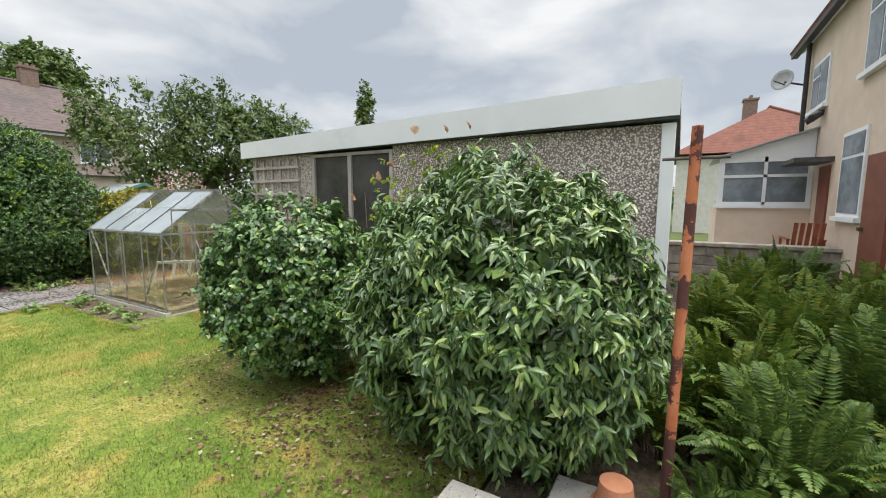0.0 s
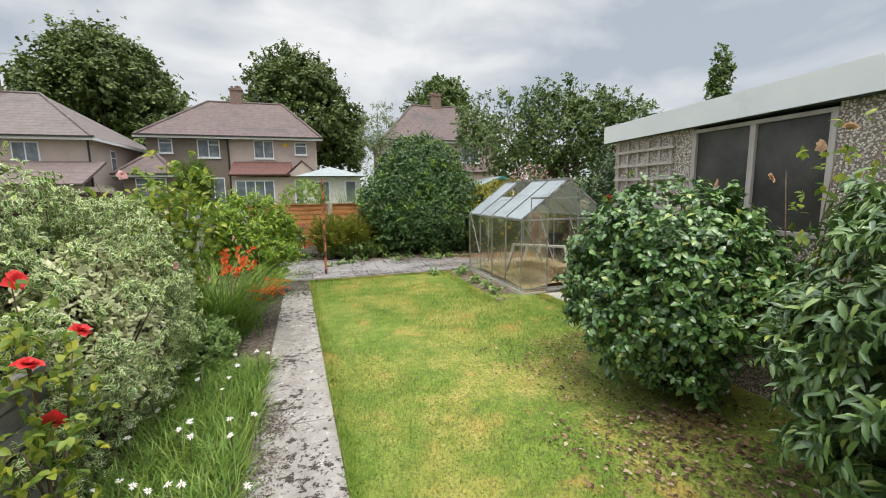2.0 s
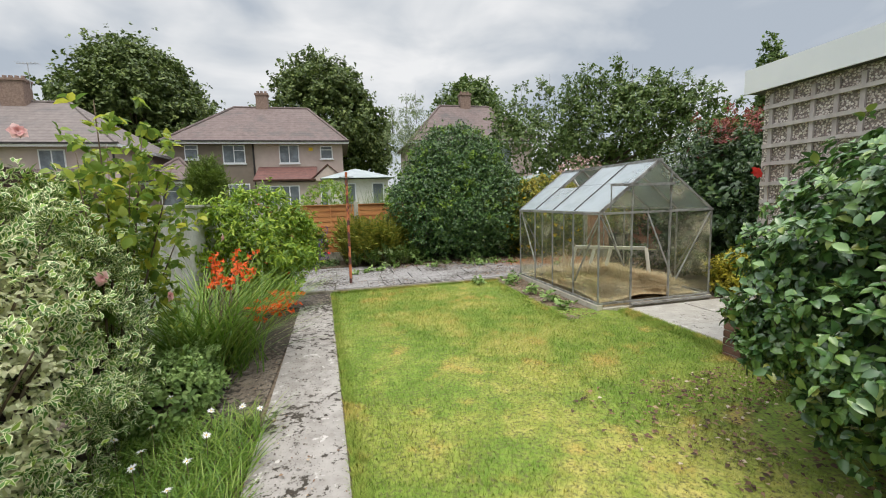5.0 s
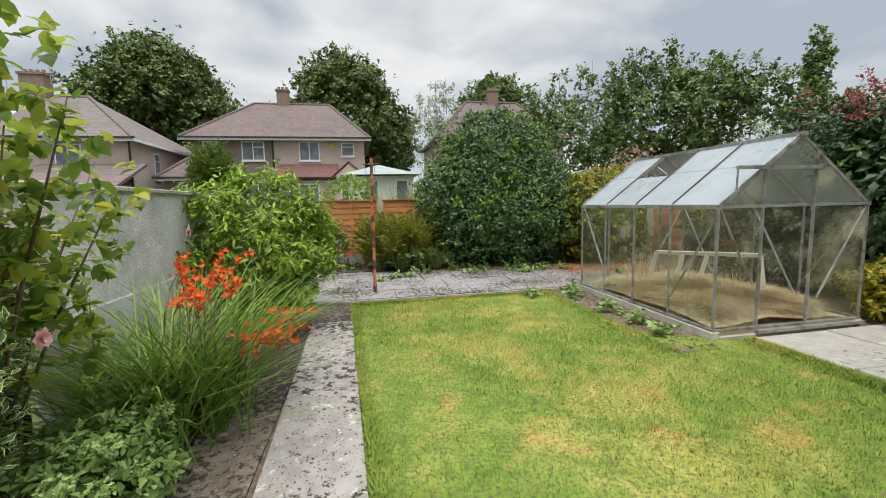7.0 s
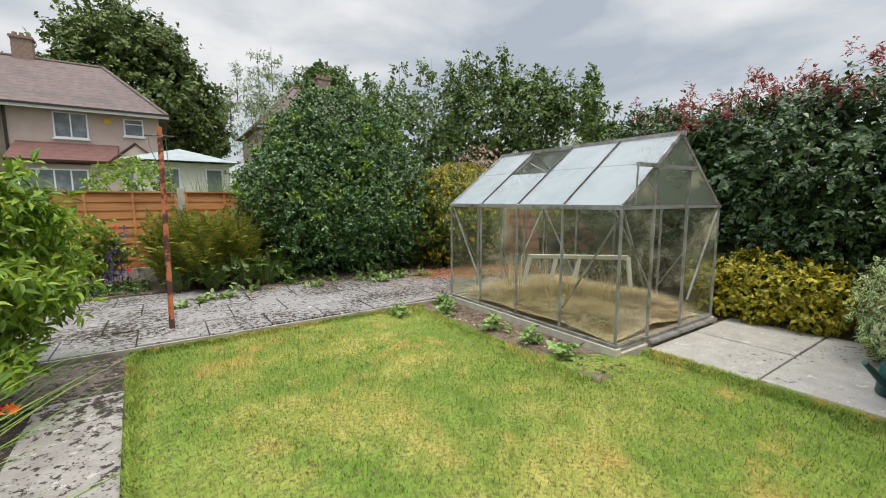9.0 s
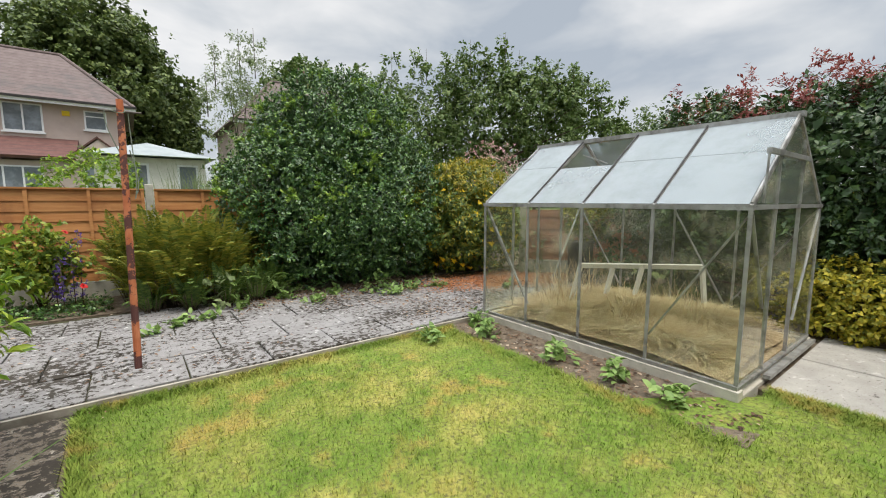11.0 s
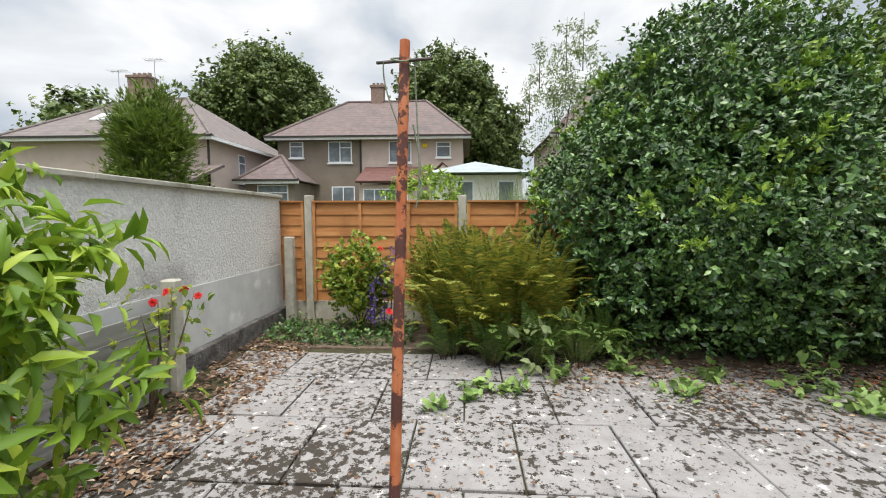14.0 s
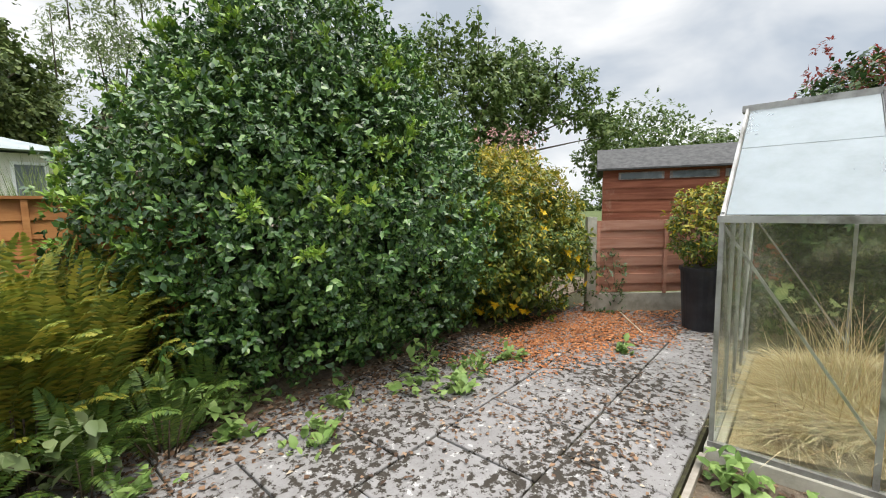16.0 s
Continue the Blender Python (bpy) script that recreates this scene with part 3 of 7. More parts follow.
def lumps(d, freq, seed):
    """Smooth bumps over directions or places, about -1 to 1."""
    r = np.random.default_rng(seed)
    out = np.zeros(len(d))
    for k in range(7):
        w = r.normal(size=3) * freq * (1 + 0.35 * k)
        out += np.sin(d @ w + r.uniform(0, 6.28)) / (1 + 0.5 * k)
    return out / 2.2


def shell(n, centre, radii, lump=0.15, freq=3.0, depth=0.3, seed=1, low=None):
    """Places on and a little under the lumpy skin of a bush, with the outward way."""
    r = np.random.default_rng(seed)
    d = unit(r.normal(size=(n * 2, 3)))
    scale = (1 + lump * lumps(d, freq, seed + 50)) * (1 - depth * r.random(n * 2) ** 1.6)
    p = np.asarray(centre) + d * scale[:, None] * np.asarray(radii)
    out = unit(d / np.asarray(radii))
    if low is not None:
        keep = p[:, 2] > low
        p, out = p[keep], out[keep]
    return p[:n], out[:n]


def clumped(p, o, count, radius, seed, stick=0.6):
    """Gathers places into tufts that stand a little proud, with gaps between."""
    r = np.random.default_rng(seed)
    c = r.integers(0, len(p), count)
    own = r.integers(0, count, len(p))
    jit = r.normal(size=(len(p), 3)) * radius * 0.5
    q = p[c][own] + jit + o[c][own] * (r.random(count)[own, None] * radius * stick)
    return q, unit(o[c][own] + jit / radius * 0.9)


def leaf_parts(parent, pos, axis, up, length, ratio, material):
    """Single leaves as parts, all on one shared mesh."""
    tv, tf = FULL
    me = bpy.data.meshes.new("leaf")
    me.from_pydata([(a, b * ratio, c) for a, b, c in tv], [], [tuple(int(i) for i in f) for f in tf])
    me.shade_smooth()
    me.materials.append(material)
    inv = WORLD_INV[parent.name]
    for p, a, u, L in zip(pos, unit(axis), up, length):
        n = unit(u - (u @ a) * a)
        s = np.cross(a, n)
        m = Matrix(((a[0], s[0], n[0], p[0]), (a[1], s[1], n[1], p[1]), (a[2], s[2], n[2], p[2]), (0, 0, 0, 1)))
        ob = new("leaf", me)
        ob.parent = parent
        ob.matrix_parent_inverse = inv
        ob.matrix_basis = m @ Matrix.Scale(float(L), 4)


def sprigs(pos, out, k, length, ratio, shape=FULL, droop=0.25, spread=0.75, seed=1, jitter=0.3, step=0.3, lift=0.95):
    """k leaves round each twig tip."""
    r = np.random.default_rng(seed)
    n = len(pos)
    P = np.repeat(pos, k, 0)
    O = np.repeat(unit(out + r.normal(size=(n, 3)) * 0.35), k, 0)
    side = unit(np.cross(O, r.normal(size=(n * k, 3))))
    axis = unit(O * (1 - spread * 0.6) + side * spread + np.array([0, 0, -droop]))
    P = P - O * (r.random((n * k, 1)) * length * step * 3) + r.normal(size=(n * k, 3)) * length * 0.15
    L = length * (1 - jitter + 2 * jitter * r.random(n * k))
    up = unit(O * 0.8 + np.array([0, 0, lift]) + r.normal(size=(n * k, 3)) * 0.28)
    return leaf_arrays(P, axis, up, L, L * ratio, shape)


def ground_leaves(n, x0, x1, y0, y1, z, size, seed, density=None, shape=KITE):
    r = np.random.default_rng(seed)
    p = np.stack([r.uniform(x0, x1, n), r.uniform(y0, y1, n), np.full(n, z)], -1)
    if density is not None:
        p = p[density(p) > r.random(len(p))]
    n = len(p)
    p[:, 2] += r.random(n) * 0.012
    a = r.uniform(0, 6.28, n)
    axis = np.stack([np.cos(a), np.sin(a), r.normal(size=n) * 0.12], -1)
    L = size * r.uniform(0.5, 1.3, n)
    return leaf_arrays(p, axis, np.array([0, 0, 1.0]) + r.normal(size=(n, 3)) * 0.25, L, L * r.uniform(0.4, 0.8, n), shape)


def blades(base, length, lean, width, seed, seg=3, bend=0.5):
    """Grass blades: narrow strips that bow over."""
    r = np.random.default_rng(seed)
    n = len(base)
    a = r.uniform(0, 6.28, n)
    L = length * r.uniform(0.6, 1.25, n)
    d = np.stack([np.cos(a), np.sin(a)], -1)
    tilt = lean * r.uniform(0.2, 1.2, n)
    side = np.stack([-d[:, 1], d[:, 0], np.zeros(n)], -1)
    vs = []
    for k in range(seg + 1):
        t = k / seg
        out = L * (tilt * t + bend * lean * t * t)
        h = L * t * (1 - 0.45 * bend * tilt * t)
        c = base + np.stack([d[:, 0] * out, d[:, 1] * out, h], -1)
        if k < seg:
            w = width * (1 - 0.5 * t)
            vs += [c - side * w, c + side * w]
        else:
            vs += [c]
    V = np.stack(vs, 1)
    m = len(vs)
    tf = []
    for k in range(seg - 1):
        tf += [(2 * k, 2 * k + 1, 2 * k + 3), (2 * k, 2 * k + 3, 2 * k + 2)]
    tf += [(2 * seg - 2, 2 * seg - 1, 2 * seg)]
    f = np.array(tf)[None] + (np.arange(n) * m)[:, None, None]
    return V.reshape(-1, 3), f.reshape(-1, 3), np.zeros((n * m, 2))


def petals(centres, ways, size, k, seed, shape=KITE, cup=0.35, ratio=0.6):
    """Open flowers: k petals round each centre."""
    r = np.random.default_rng(seed)
    n = len(centres)
    w = unit(np.asarray(ways, dtype=float))
    s = unit(np.cross(w, r.normal(size=(n, 3))))
    t = np.cross(w, s)
    chunks = []
    for i in range(k):
        a = 6.283 * i / k + r.normal(size=n) * 0.15
        ax = s * np.cos(a)[:, None] + t * np.sin(a)[:, None] + w * (cup + r.normal(size=(n, 1)) * 0.12)
        L = size * r.uniform(0.8, 1.15, n)
        chunks.append(leaf_arrays(np.asarray(centres, dtype=float), ax, w, L, L * ratio, shape))
    return joined(chunks)


def limbs_mesh(name, segs, material, parent, label="", n=7):
    bm = bmesh.new()
    for p0, p1, r0, r1 in segs:
        bar(bm, p0, p1, r0, r1, n)
    return part(name, bm, material, parent, label, smooth=True)


def twig_segs(base, tips, r0, seed=1):
    """Bent branches from a base to each tip."""
    r = random.Random(seed)
    segs = []
    b = Vector(base)
    for t in tips:
        t = Vector(t)
        m = b.lerp(t, 0.5) + Vector((r.uniform(-.08, .08), r.uniform(-.08, .08), r.uniform(0, .12))) * (t - b).length
        segs += [(b, m, r0, r0 * 0.65), (m, t, r0 * 0.65, r0 * 0.25)]
    return segs


# ---- ground, lawn, paving ----
bm = bmesh.new()
box(bm, -400, 400, -300, 500, -0.6, -0.12)
tagged(part("ground", bm, M["far_ground"]), "rough green ground reaching to the horizon", "ground", kind="structure")

LX0, LX1 = 0.62, 0.27          # lawn's edge beside the path, near and far


def lawn_left(y):
    return LX0 + (LX1 - LX0) * (y - 2.5) / 7.2


bm = bmesh.new()
ys = [0.95 + 8.85 * i / 12 for i in range(13)]
rows_v = []
for y in ys:
    xr = 3.42 if y > 6.9 else 4.42
    rows_v.append([bm.verts.new((x, y, -0.065 + 0.012 * math.sin(x * 1.7 + y))) for x in np.linspace(lawn_left(y), xr, 9)])
for r0, r1 in zip(rows_v, rows_v[1:]):
    for i in range(8):
        bm.faces.new((r0[i], r0[i + 1], r1[i + 1], r1[i]))
tagged(part("lawn", bm, M["turf"]), "short green lawn with dry yellow patches", "lawn", kind="structure")

for d in ((-1.75, 0.6, 0.95, 9.75, -0.3, -0.075), (3.40, 4.0, 6.85, 9.78, -0.3, -0.06), (2.5, 9.5, -3.2, 0.9, -0.3, -0.03),
          (4.4, 8.4, 4.9, 9.7, -0.3, -0.07), (-1.75, 2.2, 12.45, 13.75, -0.3, -0.002), (2.2, 9.0, 12.1, 14.5, -0.3, 0.004)):
    tagged(box_part("bed_soil", d, M["soil"]), "dark crumbly soil of a planted border", "soil", kind="structure")

# grass blades of the lawn
r = np.random.default_rng(11)
n = 150000
gy = 1.2 + 8.5 * r.random(n)
gx = r.uniform(0.25, 4.45, n)
left = LX0 + (LX1 - LX0) * (gy - 2.5) / 7.2
keep = (gx > left) & ((gx < 3.45) | (gy < 6.9)) & ~((gx > 3.15) & (gy < 4.4))
base = np.stack([gx, gy, np.full(n, -0.065)], -1)[keep]
tagged(raw_mesh("lawn_grass", *blades(base, 0.032, 0.55, 0.0022, 3, 2), M["grass_blade"]), "short mown grass blades, green to straw yellow", "grass", kind="stuff")
n = 9000
t = r.random(n)
ey = 1.2 + 8.4 * t
ex = LX0 + (LX1 - LX0) * (ey - 2.5) / 7.2 + np.abs(r.normal(size=n)) * 0.05
e1 = np.stack([ex, ey, np.full(n, -0.07)], -1)
e2 = np.stack([r.uniform(0.3, 3.5, n), 9.74 - np.abs(r.normal(size=n)) * 0.06, np.full(n, -0.07)], -1)
e3 = np.stack([4.42 - np.abs(r.normal(size=n)) * 0.10, r.uniform(5.3, 7.0, n), np.full(n, -0.07)], -1)
e4 = np.stack([3.42 - np.abs(r.normal(size=n // 2)) * 0.12, r.uniform(6.9, 9.7, n // 2), np.full(n // 2, -0.07)], -1)
edge = np.concatenate([e1, e2, e3, e4])
tagged(raw_mesh("edge_grass", *blades(edge, 0.05, 0.7, 0.0024, 4, 3), M["grass_blade"]), "longer uncut grass along the lawn edges", "grass", kind="stuff")

# concrete path beside the lawn
path = thing("garden_path", (0.2, 5.4, -0.06), "grey concrete path with moss and a dark joint", "path", kind="structure")
yy = 0.98
k = 0
for length in (2.9, 2.95, 1.95):
    y0, y1 = yy, yy + length - 0.008
    bm = bmesh.new()
    xs = [(-0.06 - 0.022 * (y - 3.3), lawn_left(y) - 0.012) for y in (y0, y1)]
    v = [bm.verts.new(p) for p in ((xs[0][0], y0, -0.04), (xs[0][1], y0, -0.04), (xs[1][1], y1, -0.04), (xs[1][0], y1, -0.04))]
    f = bm.faces.new(v)
    g = bmesh.ops.extrude_face_region(bm, geom=[f])
    bmesh.ops.translate(bm, vec=(0, 0, -0.1), verts=[q for q in g["geom"] if isinstance(q, bmesh.types.BMVert)])
    part("slab", bm, M["path"], path)
    yy += length
bm = bmesh.new()
box(bm, -0.62, -0.16, 5.0, 8.75, -0.2, -0.058)
box(bm, -0.62, lawn_left(9.2) - 0.015, 8.80, 9.70, -0.2, -0.058)
part("gritty_margin", bm, M["margin"], path, "gritty concrete margin with dirt")

# near terrace, its step, and the loose flags at its edge
terrace = thing("house_terrace", (0.5, 0, 0), "pale concrete flagged terrace one step above the lawn", "terrace", kind="structure")
box_part("base", (-2.2, 2.42, -2.4, 0.88, -0.3, 0.262), M["concrete"], terrace)
box_part("step", (-0.2, 1.6, 0.88, 1.28, -0.3, 0.10), M["clean_flag"], terrace, bevel=0.008)
for i in range(7):
    for j in range(5):
        x1 = 2.46 - i * 0.62
        y1 = 0.92 - j * 0.62
        box_part("flag", (x1 - 0.61, x1, y1 - 0.61, y1, 0.262, 0.30), M["clean_flag"], terrace, bevel=0.006)
box_part("flag", (2.475, 2.98, -0.1, 0.45, 0.10, 0.175), M["clean_flag"], terrace, bevel=0.006)

# greenhouse-side flags
side_pave = thing("side_paving", (5, 6, -0.05), "large pale concrete flags by the greenhouse door", "paving", kind="structure")
for i in range(2):
    for j in range(2):
        x0, y1 = 4.43 + i * 0.93 + 0.05 * j, 7.02 - j * 0.88
        box_part("flag", (x0, x0 + 0.915, y1 - 0.865, y1, -0.12, -0.045 + 0.004 * ((i + j) % 2)), M["clean_flag"], side_pave, bevel=0.006)

# far patio
patio = thing("patio", (2, 11, 0), "weathered grey patio flags with moss and leaf litter", "patio", kind="structure")
box_part("bed", (-1.5, 8.2, 9.76, 12.7, -0.2, -0.022), M["joint"], patio)
box_part("edging", (-0.75, 3.95, 9.715, 9.745, -0.11, -0.012), M["stone"], patio, "thin dark concrete edging")
rows_y = (9.75, 10.33, 11.01, 11.68, 12.30)
rr = random.Random(4)
for j in range(4):
    off = 0.96 if j % 2 == 0 else 0.65
    for i in range(-4, 12):
        x0 = off + 0.617 * i
        x1 = x0 + 0.605
        y0, y1 = rows_y[j] + 0.007, rows_y[j + 1] - 0.007
        if x1 > 8.1 or x0 < -1.5:
            continue
        if j == 0 and x1 > 3.9:
            y0 = 9.78
        if j == 3 and x0 > 4.6:
            continue
        tilt = pose((x0 + x1) / 2, (y0 + y1) / 2, rr.uniform(-0.004, 0.004), rr.uniform(-.35, .35), rr.uniform(-.35, .35), rr.uniform(-.4, .4))
        hx, hy = (x1 - x0) / 2, (y1 - y0) / 2
        box_part("flag", (-hx, hx, -hy, hy, -0.05, 0.0), M["flag"], patio, bevel=0.005, m=tilt)


# ---- fences and walls ----
def fence_bay(fence, x0, x1, y, z0, z1, material, boards=9, battens=3):
    h = (z1 - z0) / boards
    for b in range(boards):
        bm = bmesh.new()
        zb = z0 + b * h
        wob = rr.uniform(-0.006, 0.006)
        v = [bm.verts.new(p) for p in ((x0, y - 0.022, zb - 0.015), (x1, y - 0.022, zb - 0.015 + wob), (x1, y - 0.006, zb + h + wob), (x0, y - 0.006, zb + h))]
        f = bm.faces.new(v)
        g = bmesh.ops.extrude_face_region(bm, geom=[f])
        bmesh.ops.translate(bm, vec=(0, 0.012, 0), verts=[q for q in g["geom"] if isinstance(q, bmesh.types.BMVert)])
        part("board", bm, material, fence)
    for k in range(battens):
        xb = x0 + (x1 - x0) * (k + (0.5 if battens == 1 else 0)) / max(1, battens - 1) if battens > 1 else (x0 + x1) / 2
        xb = min(max(xb, x0 + 0.02), x1 - 0.02)
        box_part("batten", (xb - 0.019, xb + 0.019, y - 0.045, y - 0.024, z0 - 0.02, z1), material, fence)
    box_part("capping", (x0, x1, y - 0.055, y + 0.03, z1, z1 + 0.022), material, fence, "weathered timber capping")


back = thing("back_fence", (0.5, 13.6, 0), "orange overlap timber fence panels between concrete posts", "fence")
fence_bay(back, -1.72, -1.11, 13.6, 0.26, 1.51, M["fence"], 9, 2)
fence_bay(back, -1.00, 0.85, 13.6, 0.26, 1.51, M["fence"], 9, 4)
fence_bay(back, 0.97, 2.82, 13.6, 0.26, 1.51, M["fence"], 9, 4)
for x in (-1.055, 0.91, 2.88):
    box_part("post", (x - 0.05, x + 0.05, 13.56, 13.66, -0.1, 1.60), M["concrete"], back, "grey concrete post", bevel=0.008)
for x0, x1 in ((-1.72, -1.37), (-1.36, -1.11), (-1.0, 0.85), (0.97, 2.82)):
    box_part("gravel_board", (x0, x1, 13.585, 13.63, -0.1, 0.235), M["concrete"], back, "concrete gravel board", bevel=0.005)

wall_white = thing("boundary_wall", (-1.5, 10, 0), "old white roughcast boundary wall, patched and stained", "wall", kind="structure")
box_part("upper", (-1.62, -1.42, 6.55, 13.56, 0.72, 1.565), M["render_wall"], wall_white)
box_part("lower", (-1.62, -1.408, 6.55, 13.56, -0.2, 0.72), M["smooth_render"], wall_white, "smooth patched cement dado")
for i in range(8):
    y0 = 6.53 + i * 0.88
    box_part("coping", (-1.66, -1.38, y0, y0 + 0.874, 1.565, 1.605), M["concrete"], wall_white, "thin concrete coping", bevel=0.006)
for i in range(5):
    y0 = 10.2 + i * 0.665
    box_part("plinth_board", (-1.406, -1.33, y0, y0 + 0.655, -0.1, 0.18 + 0.01 * (i % 2)), M["bark_board"], wall_white, "rough dark plinth board", bevel=0.012)

for y, h in ((13.42, 1.08), (11.35, 0.86)):
    p_ob = box_part("concrete_post", (-1.30, -1.19, y - 0.05, y + 0.05, -0.1, h), M["concrete"], None, bevel=0.012)
    tagged(p_ob, "short weathered concrete post by the white wall", "post", "short posts")
low = thing("low_slat_fence", (-1.25, 10.9, 0), "low broken grey slat fence beside the white wall", "fence")
for k in range(4):
    box_part("slat", (-1.27, -1.25, 10.25, 11.29, 0.12 + k * 0.14, 0.235 + k * 0.14), M["grey_timber"], low, m=pose(0, 0, 0, rr.uniform(-0.5, 0.5), 0, 0))

dark = thing("side_fence", (-1.62, 3.5, 0), "dark brown timber side fence with arched tops", "fence")
for p in range(3):
    y0 = 0.4 + p * 2.05
    for b in range(13):
        ya, yb = y0 + 0.1 + b * 0.145, y0 + 0.1 + b * 0.145 + 0.15
        mid = ((ya + yb) / 2 - y0 - 1.05) / 0.95
        z1 = 1.72 + 0.16 * (1 - mid * mid)
        box_part("board", (-1.63, -1.612 - 0.006 * (b % 2), ya, yb, 0.0, z1), M["dark_timber"], dark)
    for z in (0.35, 1.05, 1.66):
        box_part("rail", (-1.61, -1.565, y0 + 0.08, y0 + 2.0, z, z + 0.07), M["dark_timber"], dark)
    box_part("post", (-1.65, -1.55, y0 - 0.02, y0 + 0.08, -0.1, 1.86), M["dark_timber"], dark)

wat = thing("low_fence", (-1.02, 2.2, -0.06), "weathered grey waney board fence panel at the border", "fence")
for k in range(8):
    z = -0.05 + k * 0.118
    box_part("board", (-1.045 - 0.004 * (k % 2), -1.018, 1.5, 3.24, z, z + 0.128), M["grey_timber"], wat, m=pose(0, 0, 0, rr.uniform(-0.12, 0.12), 0, 0))
for y in (1.52, 2.34, 3.18):
    box_part("batten", (-1.014, -0.99, y, y + 0.035, -0.08, 0.90), M["grey_timber"], wat)
box_part("cap", (-1.06, -0.985, 1.48, 3.26, 0.90, 0.925), M["grey_timber"], wat)

# diagonal fence and shed behind the greenhouse
D = Vector((0.66, -0.75, 0)).normalized()
DM = Matrix.Translation((6.58, 11.42, 0)) @ Matrix.Rotation(math.atan2(D.y, D.x), 4, "Z")
red = thing("red_fence", (7.2, 10.7, 0), "faded red-brown timber fence panel on a concrete base", "fence")
for b in range(8):
    z0 = 0.26 + b * 0.115
    box_part("board", (0.06, 1.95, -0.010 - 0.020 * (b % 2), 0.006, z0, z0 + 0.124), M["faded_timber"], red, m=DM @ pose(0, 0, 0, 0, rr.uniform(-0.5, 0.5), 0))
for x in (0.08, 0.95, 1.9):
    box_part("batten", (x - 0.02, x + 0.02, -0.05, -0.02, 0.24, 1.17), M["faded_timber"], red, m=DM)
box_part("gravel_board", (0.06, 1.95, -0.03, 0.03, -0.1, 0.24), M["concrete"], red, "concrete gravel board", m=DM)
box_part("post", (-0.06, 0.055, -0.05, 0.05, -0.1, 1.24), M["concrete"], red, "concrete post", m=DM)

SM = Matrix.Translation((10.2, 12.6, 0)) @ Matrix.Rotation(radians(-69), 4, "Z")
shed = thing("garden_shed", (11, 11.5, 0), "red-brown shiplap garden shed with a felt roof", "shed")
for b in range(18):
    z0 = -0.1 + b * 0.122
    box_part("board", (0.0, 3.6, -0.018 - 0.014 * (b % 2), 0.0, z0, z0 + 0.128), M["red_timber"], shed, m=SM)
box_part("wall", (0.02, 3.58, 0.004, 1.9, -0.1, 2.08), M["red_timber"], shed, m=SM)
for x in (0.3, 1.25, 2.2):
    w = box_part("window", (x, x + 0.85, -0.044, -0.032, 1.90, 2.05), M["dark_frame"], shed, "narrow high window", m=SM)
    box_part("pane", (x + 0.05, x + 0.80, -0.050, -0.044, 1.92, 2.03), M["window_glass"], w, m=SM)
bm = bmesh.new()
for a, b in (((-0.12, -0.18, 2.10), (-0.12, 0.95, 2.62)), ((-0.12, 0.95, 2.62), (-0.12, 2.08, 2.10))):
    v = [bm.verts.new(SM @ Vector(p)) for p in (a, (3.72, a[1], a[2]), (3.72, b[1], b[2]), b)]
    f = bm.faces.new(v)
    g = bmesh.ops.extrude_face_region(bm, geom=[f])
    bmesh.ops.translate(bm, vec=(0, 0, 0.035), verts=[q for q in g["geom"] if isinstance(q, bmesh.types.BMVert)])
part("roof", bm, M["roof_felt"], shed, "grey mineral felt roof")


# ---- garage ----
garage = thing("garage", (5.6, 2.6, 0), "prefabricated pebbledash garage with a white fascia", "garage")
GX, GY0, GY1 = 4.30, 0.05, 5.10
WY0, WY1, WZ0, WZ1 = 2.68, 3.94, 1.42, 2.43
for nm, d in (("wall_panel", (GX, GX + 0.07, GY0, WY0, -0.2, 2.47)), ("wall_panel", (GX, GX + 0.07, WY1, GY1, -0.2, 2.47)),
              ("wall_panel", (GX, GX + 0.07, WY0, WY1, -0.2, WZ0)), ("wall_panel", (GX + 0.07, GX + 2.7, GY1 - 0.07, GY1, -0.2, 2.44)),
              ("wall_panel", (GX + 2.63, GX + 2.7, GY0, GY1 - 0.07, -0.2, 2.47))):
    box_part(nm, d, M["dash"], garage)
box_part("front_panel", (GX + 0.07, GX + 2.63, GY0, GY0 + 0.07, -0.2, 2.47), M["white_pvc"], garage)
box_part("corner_trim", (GX - 0.025, GX + 0.10, GY0 - 0.10, GY0 - 0.002, -0.1, 2.47), M["white_pvc"], garage, "white corner trim", bevel=0.004)
bm = bmesh.new()
v = [bm.verts.new(p) for p in ((GX - 0.10, GY0 - 0.12, 2.51), (GX - 0.10, GY1 + 0.12, 2.435), (GX - 0.10, GY1 + 0.12, 2.645), (GX - 0.10, GY0 - 0.12, 2.785))]
f = bm.faces.new(v)
g = bmesh.ops.extrude_face_region(bm, geom=[f])
bmesh.ops.translate(bm, vec=(0.02, 0, 0), verts=[q for q in g["geom"] if isinstance(q, bmesh.types.BMVert)])
part("fascia", bm, M["white_pvc"], garage, "smooth white fascia board")
bm = bmesh.new()
v = [bm.verts.new(p) for p in ((GX - 0.08, GY0 - 0.12, 2.49), (GX - 0.08, GY1 + 0.12, 2.44), (GX + 2.8, GY1 + 0.12, 2.44), (GX + 2.8, GY0 - 0.12, 2.49))]
f = bm.faces.new(v)
g = bmesh.ops.extrude_face_region(bm, geom=[f])
bmesh.ops.translate(bm, vec=(0, 0, 0.13), verts=[q for q in g["geom"] if isinstance(q, bmesh.types.BMVert)])
part("roof", bm, M["roof_felt"], garage)
bm = bmesh.new()
